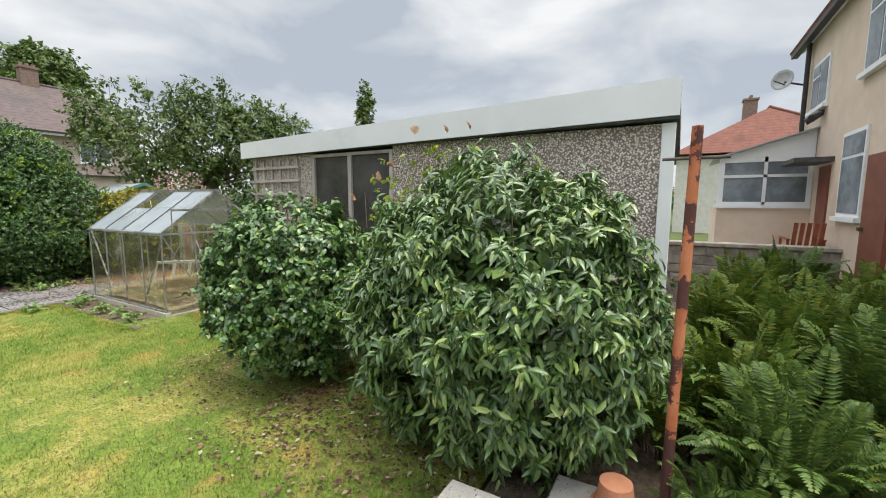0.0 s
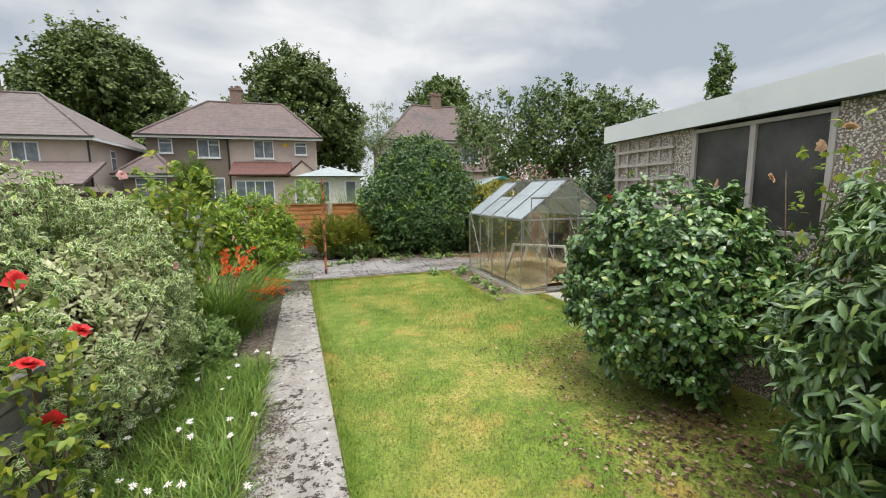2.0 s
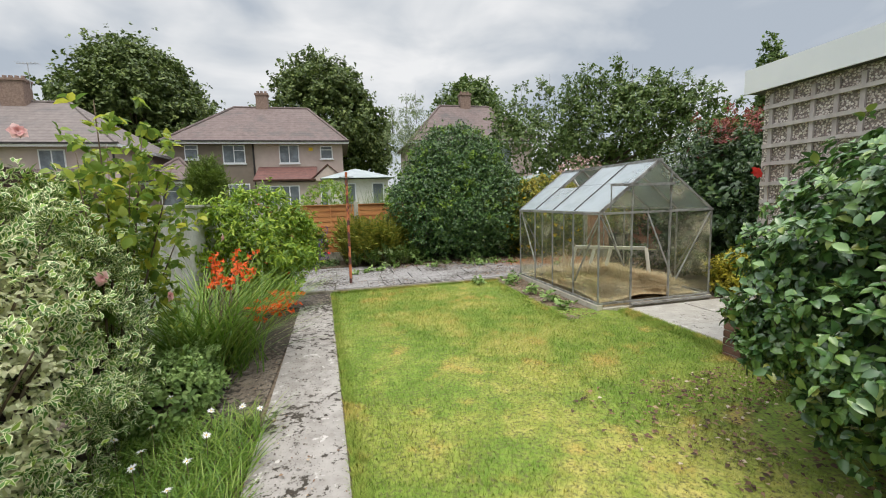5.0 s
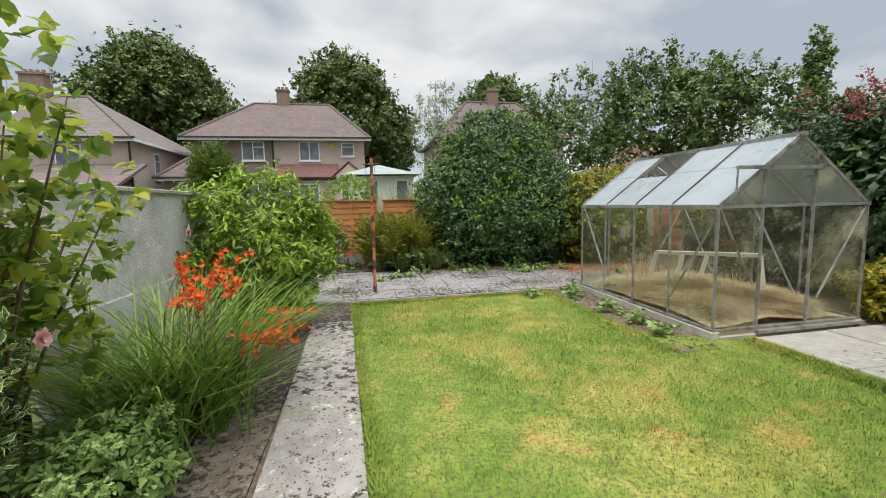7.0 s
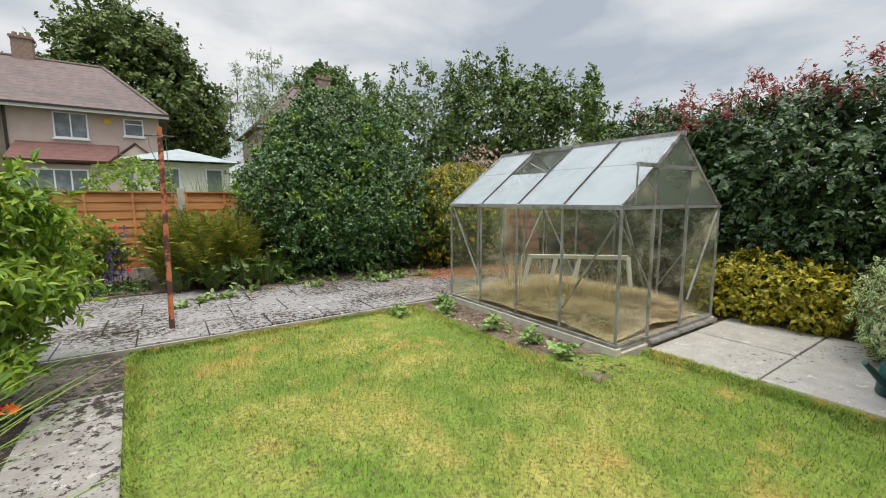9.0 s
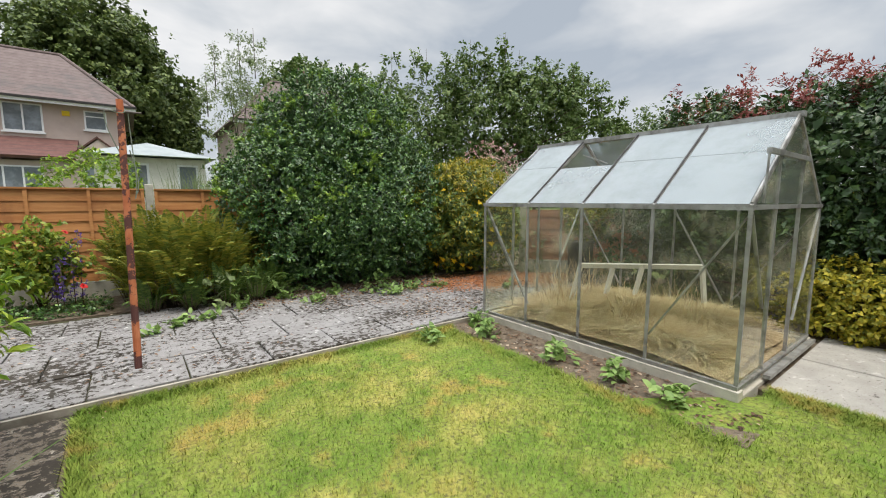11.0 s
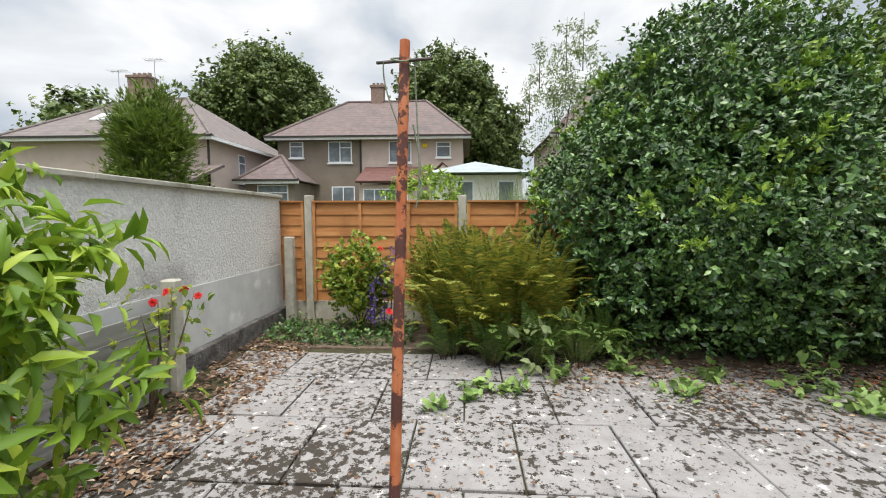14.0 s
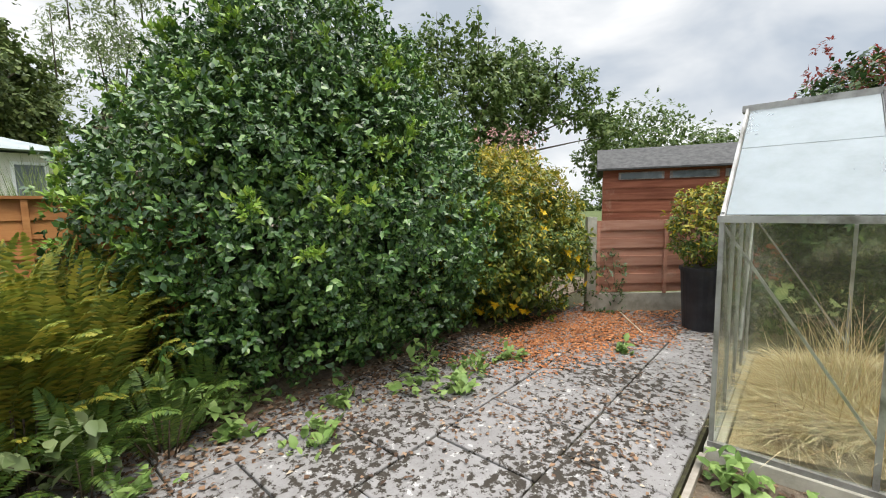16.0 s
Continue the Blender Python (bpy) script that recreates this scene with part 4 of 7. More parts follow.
v = [bm.verts.new(p) for p in ((GX - 0.08, GY0 - 0.12, 2.51), (GX + 2.8, GY0 - 0.12, 2.51), (GX + 2.8, GY0 - 0.12, 2.77), (GX - 0.08, GY0 - 0.12, 2.785))]
f = bm.faces.new(v)
g = bmesh.ops.extrude_face_region(bm, geom=[f])
bmesh.ops.translate(bm, vec=(0, 0.02, 0), verts=[q for q in g["geom"] if isinstance(q, bmesh.types.BMVert)])
part("end_fascia", bm, M["white_pvc"], garage)
win = thing("window_1", (GX, 3.3, WZ0), "old two-pane garage window, dark glass with dust and painted grey reflections", "window", kind="structure")
for d in ((GX - 0.012, GX + 0.05, WY0, WY0 + 0.045, WZ0, WZ1), (GX - 0.012, GX + 0.05, WY1 - 0.045, WY1, WZ0, WZ1),
          (GX - 0.012, GX + 0.05, 3.29, 3.34, WZ0 + 0.04, WZ1 - 0.035), (GX - 0.012, GX + 0.05, WY0 + 0.045, WY1 - 0.045, WZ1 - 0.035, WZ1),
          (GX - 0.03, GX + 0.05, WY0 + 0.045, WY1 - 0.045, WZ0, WZ0 + 0.04)):
    box_part("window_frame", d, M["trellis"], win)
box_part("pane", (GX + 0.02, GX + 0.026, WY0 + 0.045, 3.29, WZ0 + 0.04, WZ1 - 0.035), M["dark_glass"], win)
box_part("pane", (GX + 0.02, GX + 0.026, 3.34, WY1 - 0.045, WZ0 + 0.04, WZ1 - 0.035), M["dark_glass"], win)

trel = thing("wall_trellis", (GX - 0.03, 4.6, 0.5), "weathered square wooden trellis on the garage wall", "trellis")
for k in range(6):
    y = 4.20 + k * 0.165
    box_part("upright", (GX - 0.022, GX - 0.002, y - 0.016, y + 0.016, 0.50, 2.40), M["trellis"], trel)
for k in range(11):
    z = 0.62 + k * 0.168
    box_part("slat", (GX - 0.044, GX - 0.022, 4.14, 5.07, z - 0.016, z + 0.016), M["trellis"], trel, m=pose(0, 0, 0, rr.uniform(-0.15, 0.15), 0, 0))

# brick pier at the garage corner
pier = thing("brick_pier", (4.4, 5.25, -0.07), "low dark red brick pier at the garage corner", "pier")
PM = Matrix.Translation((0.09, -0.025, 0))
box_part("core", (4.125, 4.73, 5.155, 5.325, -0.15, 0.50), M["mortar"], pier, "pale mortar", m=PM)
for c in range(8):
    z0 = -0.11 + c * 0.078
    xs = (4.115, 4.335, 4.555) if c % 2 == 0 else (4.225, 4.445)
    for x in xs:
        x1 = min(x + 0.21, 4.74)
        box_part("brick", (x, x1, 5.145, 5.335, z0, z0 + 0.067), M["brick"], pier, bevel=0.004, m=PM)
    if c % 2:
        box_part("brick", (4.115, 4.217, 5.145, 5.335, z0, z0 + 0.067), M["brick"], pier, bevel=0.004, m=PM)
box_part("cap", (4.10, 4.76, 5.13, 5.35, 0.505, 0.535), M["concrete"], pier, "pale mortar cap", bevel=0.01, m=PM)


# ---- greenhouse ----
gh = thing("greenhouse", (4.95, 8.4, 0), "aluminium greenhouse with dirty glass and a translucent roof paled by painted sky reflection", "greenhouse")
HX0, HX1, HY0, HY1, HE, HR, HXM = 4.0, 5.9, 7.1, 9.7, 1.31, 2.03, 4.965
for d in ((HX0 - 0.03, HX0 + 0.06, HY0 - 0.03, HY1 + 0.03, -0.2, 0.02), (HX1 - 0.06, HX1 + 0.03, HY0 - 0.03, HY1 + 0.03, -0.2, 0.02),
          (HX0 + 0.06, HX1 - 0.06, HY1 - 0.06, HY1 + 0.03, -0.2, 0.02), (HX0 + 0.06, HX1 - 0.06, HY0 - 0.03, HY0 + 0.05, -0.2, -0.03)):
    box_part("plinth", d, M["pale_concrete"], gh, "pale concrete kerb plinth", bevel=0.006)
al = M["alu"]
bays = [HY0 + (HY1 - HY0) * k / 4 for k in range(5)]
for x in (HX0, HX1):
    for y in bays:
        beam_part("glazing_bar", (x, y, 0.02), (x, y, HE), 0.016, 0.024, al, gh, up=(0, 1, 0))
    beam_part("sill", (x, HY0 - 0.015, 0.035), (x, HY1 + 0.015, 0.035), 0.035, 0.03, al, gh)
    beam_part("eave_bar", (x, HY0 - 0.02, HE), (x, HY1 + 0.02, HE), 0.036, 0.036, al, gh)
    for y in bays:
        beam_part("rafter", (x, y, HE), (HXM, y, HR), 0.022, 0.03, al, gh, up=(0, 0, 1))
    s = 1 if x == HX0 else -1
    for ya, yb in ((bays[0], bays[1]), (bays[4], bays[3])):
        beam_part("brace", (x + s * 0.03, ya, HE - 0.03), (x + s * 0.03, yb, 0.25), 0.012, 0.025, al, gh, up=(1, 0, 0))
for k, y in enumerate(bays):
    beam_part("glazing_strip", (HX0 + 0.01, y, HE + 0.034), (HXM - 0.03, y, HR + 0.01), 0.014, 0.008, M["gutter"] if 0 < k < 4 else al, gh, "dark perished glazing strip")
beam_part("ridge", (HXM, HY0 - 0.03, HR + 0.01), (HXM, HY1 + 0.03, HR + 0.01), 0.07, 0.045, al, gh)
for y in (HY0, HY1):
    beam_part("sill", (HX0, y, 0.03), (HX1, y, 0.03), 0.035, 0.025, al, gh)
    beam_part("end_rail", (HX0, y, HE), (HX1, y, HE), 0.03, 0.03, al, gh)
    for x in ((4.53, 5.17) if y == HY0 else (4.48, 4.96, 5.44)):
        top = HE + (HR - HE) * (1 - abs(x - HXM) / (HXM - HX0))
        beam_part("end_post", (x, y, 0.02), (x, y, top - 0.01), 0.02, 0.026, al, gh, up=(0, 1, 0))
    beam_part("brace", (HX0 + 0.02, y, HE - 0.03), (4.42, y, 0.55), 0.012, 0.022, al, gh, up=(0, 1, 0))
    beam_part("brace", (HX1 - 0.02, y, HE - 0.03), (5.30, y, 0.30), 0.012, 0.022, al, gh, up=(0, 1, 0))
beam_part("brace", (HX1 - 0.03, bays[1], 0.1), (HX1 - 0.03, bays[2], HE - 0.05), 0.012, 0.03, al, gh, up=(1, 0, 0))
beam_part("door_track", (4.16, HY0 - 0.03, 1.70), (5.20, HY0 - 0.03, 1.70), 0.03, 0.035, al, gh, "sliding door track")
beam_part("track_stay", (4.17, HY0 - 0.03, 1.70), (4.17, HY0 - 0.02, HE + 0.03), 0.012, 0.012, al, gh, up=(0, 1, 0))
beam_part("door_threshold", (4.5, HY0 - 0.05, 0.0), (5.9, HY0 - 0.05, 0.0), 0.05, 0.03, al, gh)
for k in range(4):
    ya, yb = bays[k] + 0.016, bays[k + 1] - 0.016
    for x in (HX0, HX1):
        o = sheet("pane", ((x, ya, 0.05), (x, yb, 0.05), (x, yb, HE - 0.025), (x, ya, HE - 0.025)), M["gh_glass"], gh, thick=0.004)
        o.visible_shadow = False
        z1, z2 = HE + 0.02, HR - 0.015
        dx = HXM - x
        p = lambda t, y: (x + dx * t, y, HE + (HR - HE) * t + 0.018)
        if x == HX0 and k == 2:
            o = sheet("roof_pane", (p(0.01, ya), p(0.01, yb), p(0.53, yb), p(0.53, ya)), M["gh_roof"], gh, thick=0.004)
        else:
            o = sheet("roof_pane", (p(0.01, ya), p(0.01, yb), p(0.56, yb), p(0.56, ya)), M["gh_roof"], gh, thick=0.004)
            o2 = sheet("roof_pane", (p(0.565, ya), p(0.565, yb), p(0.97, yb), p(0.97, ya)), M["gh_roof"], gh, thick=0.004)
for q in gh.children:
    if q.name.startswith("roof_pane"):
        q.visible_shadow = False
beam_part("vent_stay", (4.55, bays[2] + 0.1, 1.73), (4.72, bays[3] - 0.15, 1.86), 0.012, 0.012, al, gh)
for y, spans in ((HY0, ((HX0, 4.53), (5.17, HX1))), (HY1, ((HX0, 4.48), (4.48, 4.96), (4.96, 5.44), (5.44, HX1)))):
    for xa, xb in spans:
        sheet("pane", ((xa + .015, y, 0.05), (xb - .015, y, 0.05), (xb - .015, y, HE - .02), (xa + .015, y, HE - .02)), M["gh_glass"], gh, thick=0.004).visible_shadow = False
    za = lambda x: HE + (HR - HE) * (1 - abs(x - HXM) / (HXM - HX0)) - 0.03
    sheet("gable_pane", ((HX0 + .08, y, HE + .02), (4.53, y, HE + .02), (4.53, y, za(4.53))), M["gh_glass"], gh, thick=0.004)
    sheet("gable_pane", ((4.55, y, HE + .02), (5.15, y, HE + .02), (5.15, y, za(5.15)), (4.965, y, za(4.965)), (4.55, y, za(4.55))), M["gh_glass"], gh, thick=0.004)
    sheet("gable_pane", ((5.18, y, HE + .02), (HX1 - .08, y, HE + .02), (5.18, y, za(5.18))), M["gh_glass"], gh, thick=0.004)
box_part("greenhouse_floor", (HX0 + 0.07, HX1 - 0.07, HY0 + 0.06, HY1 - 0.07, -0.2, 0.0), M["straw_mat"], None)
tagged(bpy.data.objects["greenhouse_floor"], "straw-strewn dry soil floor inside the greenhouse", "floor", kind="structure")

r = np.random.default_rng(21)


def straw_height(x, y):
    """The heap of dead weeds: highest at the middle of the floor, lumpy."""
    return 0.30 * np.clip(np.sin((x - 3.95) * 1.62) * np.sin((y - 7.05) * 1.22), 0, 1) ** 0.7 * (0.7 + 0.3 * np.sin(x * 6.0 + 1.0) * np.sin(y * 5.0 + 0.6))


bm = bmesh.new()
heap_rows = [[bm.verts.new((x, y, 0.004 + float(straw_height(x, y)))) for x in np.linspace(4.09, 5.81, 22)] for y in np.linspace(7.2, 9.6, 30)]
for r0, r1 in zip(heap_rows, heap_rows[1:]):
    for i in range(21):
        bm.faces.new((r0[i], r0[i + 1], r1[i + 1], r1[i]))
tagged(part("straw_heap", bm, M["straw_mat"], None, smooth=True), "low matted heap of dry straw in the greenhouse", "straw", kind="stuff")
n = 26000
b = np.stack([r.uniform(4.27, 5.65, n), r.uniform(7.4, 9.45, n), np.zeros(n)], -1)
b[:, 2] = straw_height(b[:, 0], b[:, 1]) - 0.01
ch = [blades(b, 0.13, 1.7, 0.0038, 5, 3, 0.9)]
for cx, cy, hh in ((4.6, 9.0, 0.6), (5.2, 8.1, 0.5), (4.6, 8.2, 0.55), (5.3, 9.1, 0.7), (5.0, 7.8, 0.5), (4.7, 9.2, 0.6)):
    m = 90
    bb = np.stack([cx + r.normal(size=m) * 0.09, cy + r.normal(size=m) * 0.09, np.full(m, 0.05)], -1)
    ch.append(blades(bb, hh, 0.36, 0.0022, int(cx * 10), 4, 0.8))
tagged(raw_mesh("dry_straw", *joined(ch), M["straw"]), "heaps of dry yellow dead weeds in the greenhouse", "straw", kind="stuff")
bench = thing("broken_frame", (5.2, 8.3, 0), "broken white painted timber frame in the greenhouse", "frame")
for p0, p1 in (((4.75, 8.9, 0.62), (5.45, 7.9, 0.66)), ((4.75, 8.9, 0.62), (4.66, 9.0, 0.0)), ((5.12, 8.37, 0.64), (5.0, 8.45, 0.0)), ((5.45, 7.9, 0.66), (5.52, 7.85, 0.0)), ((4.95, 8.62, 0.60), (4.85, 8.7, 0.0))):
    beam_part("batten", p0, p1, 0.05, 0.03, M["cream_paint"], bench, up=(0.3, 0.9, 0.2))


# ---- poles ----
def clothes_pole(x, y, z0, top, dx, dy, label, rope, drop, way):
    p = thing("clothes_pole", (x, y, z0), label, "pole", "clothes poles")
    bm = bmesh.new()
    pts = [Vector((x + dx * t, y + dy * t, z0 - 0.1 + (top - z0 + 0.1) * t)) for t in (0, .2, .4, .6, .8, 1)]
    bar(bm, pts[0], pts[-1], 0.027, 0.025, 14)
    part("tube", bm, M["rust"], p, "flaking orange rusty tube", smooth=False)
    tz = Vector((x + dx * 0.95, y + dy * 0.95, top - drop))
    pin = Vector((math.cos(way), math.sin(way), 0.0)) * 0.14
    bm = bmesh.new()
    bar(bm, tz - pin, tz + pin, 0.008, 0.008, 8)
    part("cross_pin", bm, M["iron"], p, "dark iron cross pin")
    if rope:
        cu = bpy.data.curves.new("rope", "CURVE")
        cu.dimensions, cu.bevel_depth, cu.bevel_resolution = "3D", 0.004, 1
        for path_pts in (((-.1, 0, 0), (-.12, .02, -.1), (-.05, .0, -.25), (-.02, .03, -.34)), ((.05, 0, 0), (.05, .03, -.3), (.09, .0, -.55), (.05, 0, -.7)),
                         ((.04, 0, -.3), (.07, .02, -.45), (.10, .0, -.6), (.06, 0, -.66)), ((-.06, -.03, .0), (0, -.04, -.03), (.06, -.03, .01), (0, .04, .03), (-.06, -.03, 0))):
            s = cu.splines.new("NURBS")
            s.points.add(len(path_pts) - 1)
            s.use_endpoint_u = True
            for q, c in zip(s.points, path_pts):
                q.co = (*(tz + Vector(c)), 1)
        ro = new("rope", cu)
        cu.materials.append(M["rope"])
        adopt(ro, p, "frayed green clothes line tied round the pole")
    return p


clothes_pole(0.635, 10.2, 0.0, 2.165, 0.03, 0.25, "rusty metal clothes pole standing in the patio", True, 0.095, -0.15)
clothes_pole(2.9, -0.13, 0.25, 2.22, 0.0, -0.03, "rusty metal clothes pole beside the ferns", False, 0.15, 1.5)

# terracotta pot on the terrace edge
pot = thing("plant_pot", (2.82, 0.08, 0.27), "upturned terracotta plant pot beside the pole", "pot")
bm = bmesh.new()
bmesh.ops.create_cone(bm, cap_ends=True, segments=24, radius1=0.115, radius2=0.085, depth=0.2, matrix=pose(2.80, 0.1, 0.26))
part("body", bm, M["terracotta"], pot, smooth=False)
bm = bmesh.new()
bmesh.ops.create_cone(bm, cap_ends=True, segments=24, radius1=0.13, radius2=0.13, depth=0.05, matrix=pose(2.80, 0.1, 0.20))
part("rim", bm, M["terracotta"], pot)

# watering can
can = thing("watering_can", (4.97, 5.50, -0.05), "dark green plastic watering can on the flags", "watering can")
bm = bmesh.new()
bmesh.ops.create_cone(bm, cap_ends=True, segments=20, radius1=0.13, radius2=0.11, depth=0.24, matrix=pose(4.99, 5.48, 0.075))
bmesh.ops.bevel(bm, geom=[e for e in bm.edges if e.calc_face_angle(0) > 1], offset=0.02, segments=2, affect="EDGES")
bmesh.ops.scale(bm, vec=(1.25, 0.8, 1), space=Matrix.Translation((-4.99, -5.48, 0)), verts=bm.verts)
part("body", bm, M["green_plastic"], can, smooth=True)
bm = bmesh.new()
bar(bm, (4.88, 5.50, 0.03), (4.66, 5.60, 0.24), 0.03, 0.018, 10)
part("spout", bm, M["green_plastic"], can)
bm = bmesh.new()
pts = [(4.90 + 0.20 * (1 - math.cos(a)) / 2, 5.48, 0.19 + 0.09 * math.sin(a)) for a in np.linspace(0, math.pi, 9)]
for a, b in zip(pts, pts[1:]):
    bar(bm, a, b, 0.014, 0.014, 8)
part("handle", bm, M["green_plastic"], can)

# black planter
binp = thing("black_planter", (6.55, 10.12, 0), "tall black plastic tub with a yellow-flowered shrub", "planter")
bm = bmesh.new()
bmesh.ops.create_cone(bm, cap_ends=False, segments=28, radius1=0.175, radius2=0.215, depth=0.68, matrix=pose(6.62, 10.18, 0.335))
bmesh.ops.solidify(bm, geom=bm.faces, thickness=0.012)
part("tub", bm, M["black_plastic"], binp, smooth=False)
bm = bmesh.new()
bmesh.ops.create_cone(bm, cap_ends=True, segments=28, radius1=0.23, radius2=0.23, depth=0.035, matrix=pose(6.62, 10.18, 0.675))
part("rim", bm, M["black_plastic"], binp)

cane = thing("garden_cane", (6.4, 10.9, 0.01), "thin pale bamboo cane lying on the patio", "cane")
bm = bmesh.new()
bar(bm, (6.9, 11.2, 0.02), (5.9, 10.55, 0.015), 0.008, 0.006, 6)
part("cane", bm, M["bamboo"], cane)


# ---- shrubs and plants of the garden ----
def bush(name, label, base, parts, category="shrub", stems=10, stem_r=0.018, group=""):
    """A shrub: stems, and leaf masses given as (part name, arrays, material)."""
    b = thing(name, base, label, category, group)
    tips = [np.asarray(v)[RNG.integers(0, len(v), stems)] for _, (v, f, u), _ in parts[:1]][0]
    for t in tips:
        limbs_mesh("stem", twig_segs(base, [tuple(t)], stem_r, len(label)), M["twig"], b, n=5)
    for nm, (v, f, u), mat in parts:
        raw_mesh(nm, v, f, u, mat, b)
    return b


def mass(centre, radii, n, k, length, ratio, seed, shape=FULL, lump=0.16, freq=3.0, depth=0.3, low=0.0, tuft=0.0, **kw):
    p, o = shell(n, centre, radii, lump, freq, depth, seed, low)
    if tuft:
        p, o = clumped(p, o, max(8, n // 9), tuft, seed + 3)
        p[:, 2] = np.maximum(p[:, 2], low)
    return sprigs(p, o, k, length, ratio, shape, seed=seed + 9, **kw)


def core(centre, radii, n, length, seed, low=0.0, ratio=0.6):
    """Shaded leaves inside a bush."""
    p, o = shell(n, centre, [q * 0.82 for q in radii], 0.15, 3.0, 0.45, seed, low)
    return sprigs(p, o, 3, length, ratio, FLAT, seed=seed + 5)


def outer_leaves(parent, centre, radii, n, length, ratio, material, seed, face, droop):
    """The single leaves on the side that faces the walk."""
    p, o = shell(n * 5, centre, radii, 0.1, 3.0, 0.03, seed, 0.15)
    keep = (o @ np.array(face)) > 0.25
    p, o = p[keep][:n], o[keep][:n]
    r = np.random.default_rng(seed)
    ax = unit(np.cross(o, r.normal(size=o.shape)) + o * 0.45 + np.array([0, 0, -droop]))
    leaf_parts(parent, p, ax, unit(o + np.array([0, 0, 0.6])), length * r.uniform(0.75, 1.25, len(p)), ratio, material)


lb = bush("laurel_bush", "large glossy spotted-laurel bush beside the garage", (3.35, 1.05, -0.03),
     [("leaves", joined([mass((3.32, 1.05, 1.05), (0.87, 1.10, 1.06), 4300, 6, 0.080, 0.30, 3, lump=0.07, freq=2.6, depth=0.14, low=0.1, droop=0.6, spread=0.8, tuft=0.10),
                         core((3.32, 1.05, 1.03), (0.87, 1.10, 1.05), 2200, 0.11, 4, 0.05)]), M["laurel"])], stems=16)
outer_leaves(lb, (3.32, 1.05, 1.05), (0.89, 1.12, 1.08), 290, 0.086, 0.29, M["laurel_single"], 5, (-0.85, -0.3, 0.2), 0.7)
cb = bush("camellia_bush", "dense dark green camellia bush beside the lawn", (3.5, 3.5, -0.06),
     [("leaves", joined([mass((3.48, 3.40, 0.98), (0.74, 0.87, 0.88), 2900, 6, 0.060, 0.58, 13, lump=0.07, freq=3.2, depth=0.14, low=0.08, droop=0.3, spread=0.85, tuft=0.11),
                         core((3.48, 3.40, 0.96), (0.74, 0.87, 0.88), 1900, 0.085, 14, 0.05)]), M["camellia"])], stems=14)
outer_leaves(cb, (3.48, 3.40, 0.98), (0.76, 0.89, 0.9), 290, 0.064, 0.58, M["camellia_single"], 15, (-0.8, -0.45, 0.2), 0.4)
bush("holly_tree", "big rounded dark evergreen bush by the back fence", (3.75, 13.43, 0),
     [("leaves", joined([mass((3.75, 13.43, 1.30), (1.93, 1.90, 1.55), 11500, 6, 0.056, 0.58, 23, KITE, lump=0.07, freq=6.0, depth=0.10, low=0.04, droop=-0.15, spread=0.8, tuft=0.19, lift=0.8),
                         mass((3.72, 13.43, 2.25), (1.30, 1.30, 1.25), 4600, 6, 0.056, 0.58, 26, KITE, lump=0.07, freq=6.0, depth=0.10, low=1.9, droop=-0.2, spread=0.8, tuft=0.18, lift=0.8),
                         core((3.75, 13.43, 1.32), (1.90, 1.87, 1.55), 7000, 0.09, 24, 0.03),
                         core((3.72, 13.43, 2.2), (1.30, 1.30, 1.22), 3600, 0.09, 25, 1.6)]), M["holly"]),
      # young shoots only high up; their pale colour also stands for top light
      ("new_growth", joined([mass((3.72, 13.4, 2.2), (1.38, 1.38, 1.34), 1000, 7, 0.056, 0.5, 27, KITE, lump=0.07, freq=6.0, depth=0.03, low=1.6, droop=-0.4, spread=0.6, tuft=0.10),
                             mass((3.75, 13.43, 1.30), (2.0, 1.97, 1.62), 640, 7, 0.056, 0.5, 28, KITE, lump=0.07, freq=6.0, depth=0.03, low=1.1, droop=-0.4, spread=0.6, tuft=0.10)]), M["lit_new_leaf"])], "shrub", 26, 0.035)

yb = bush("yellow_flower_bush", "broad shrub with yellow flowers and yellowing top", (5.8, 12.55, 0),
          [("leaves", joined([mass((5.85, 12.5, 0.85), (1.22, 1.15, 1.0), 4200, 6, 0.065, 0.42, 33, KITE, lump=0.1, freq=3.2, depth=0.2, low=0.06, tuft=0.14),
                              core((5.85, 12.5, 0.85), (1.22, 1.15, 1.0), 2800, 0.09, 34, 0.03)]), M["hyper"]),
           ("yellowing_top", mass((6.05, 12.6, 1.3), (1.12, 1.05, 0.80), 1700, 6, 0.06, 0.42, 36, KITE, lump=0.15, depth=0.15, low=1.2, tuft=0.12), M["hyper_top"])])
r = np.random.default_rng(40)
p, o = shell(80, (5.85, 12.5, 0.85), (1.27, 1.2, 1.0), 0.1, 3.0, 0.03, 41, 0.1)
f_keep = o[:, 1] < 0.1
for q, w in zip(p[f_keep], o[f_keep]):
    raw_mesh("flower", *petals(q[None], w[None], 0.066, 5, 42), M["yellow"], yb, label="golden yellow open flower")

pl = bush("potted_shrub", "yellow-green shrub growing in the black tub", (6.62, 10.18, 0.68),
          [("leaves", mass((6.72, 10.16, 1.10), (0.42, 0.40, 0.48), 620, 6, 0.055, 0.42, 51, KITE, low=0.68), M["hyper"]),
           ("yellowing_leaves", mass((6.72, 10.16, 1.2), (0.42, 0.40, 0.44), 260, 5, 0.055, 0.42, 52, KITE, low=1.1), M["hyper_top"])], stems=6, stem_r=0.01)


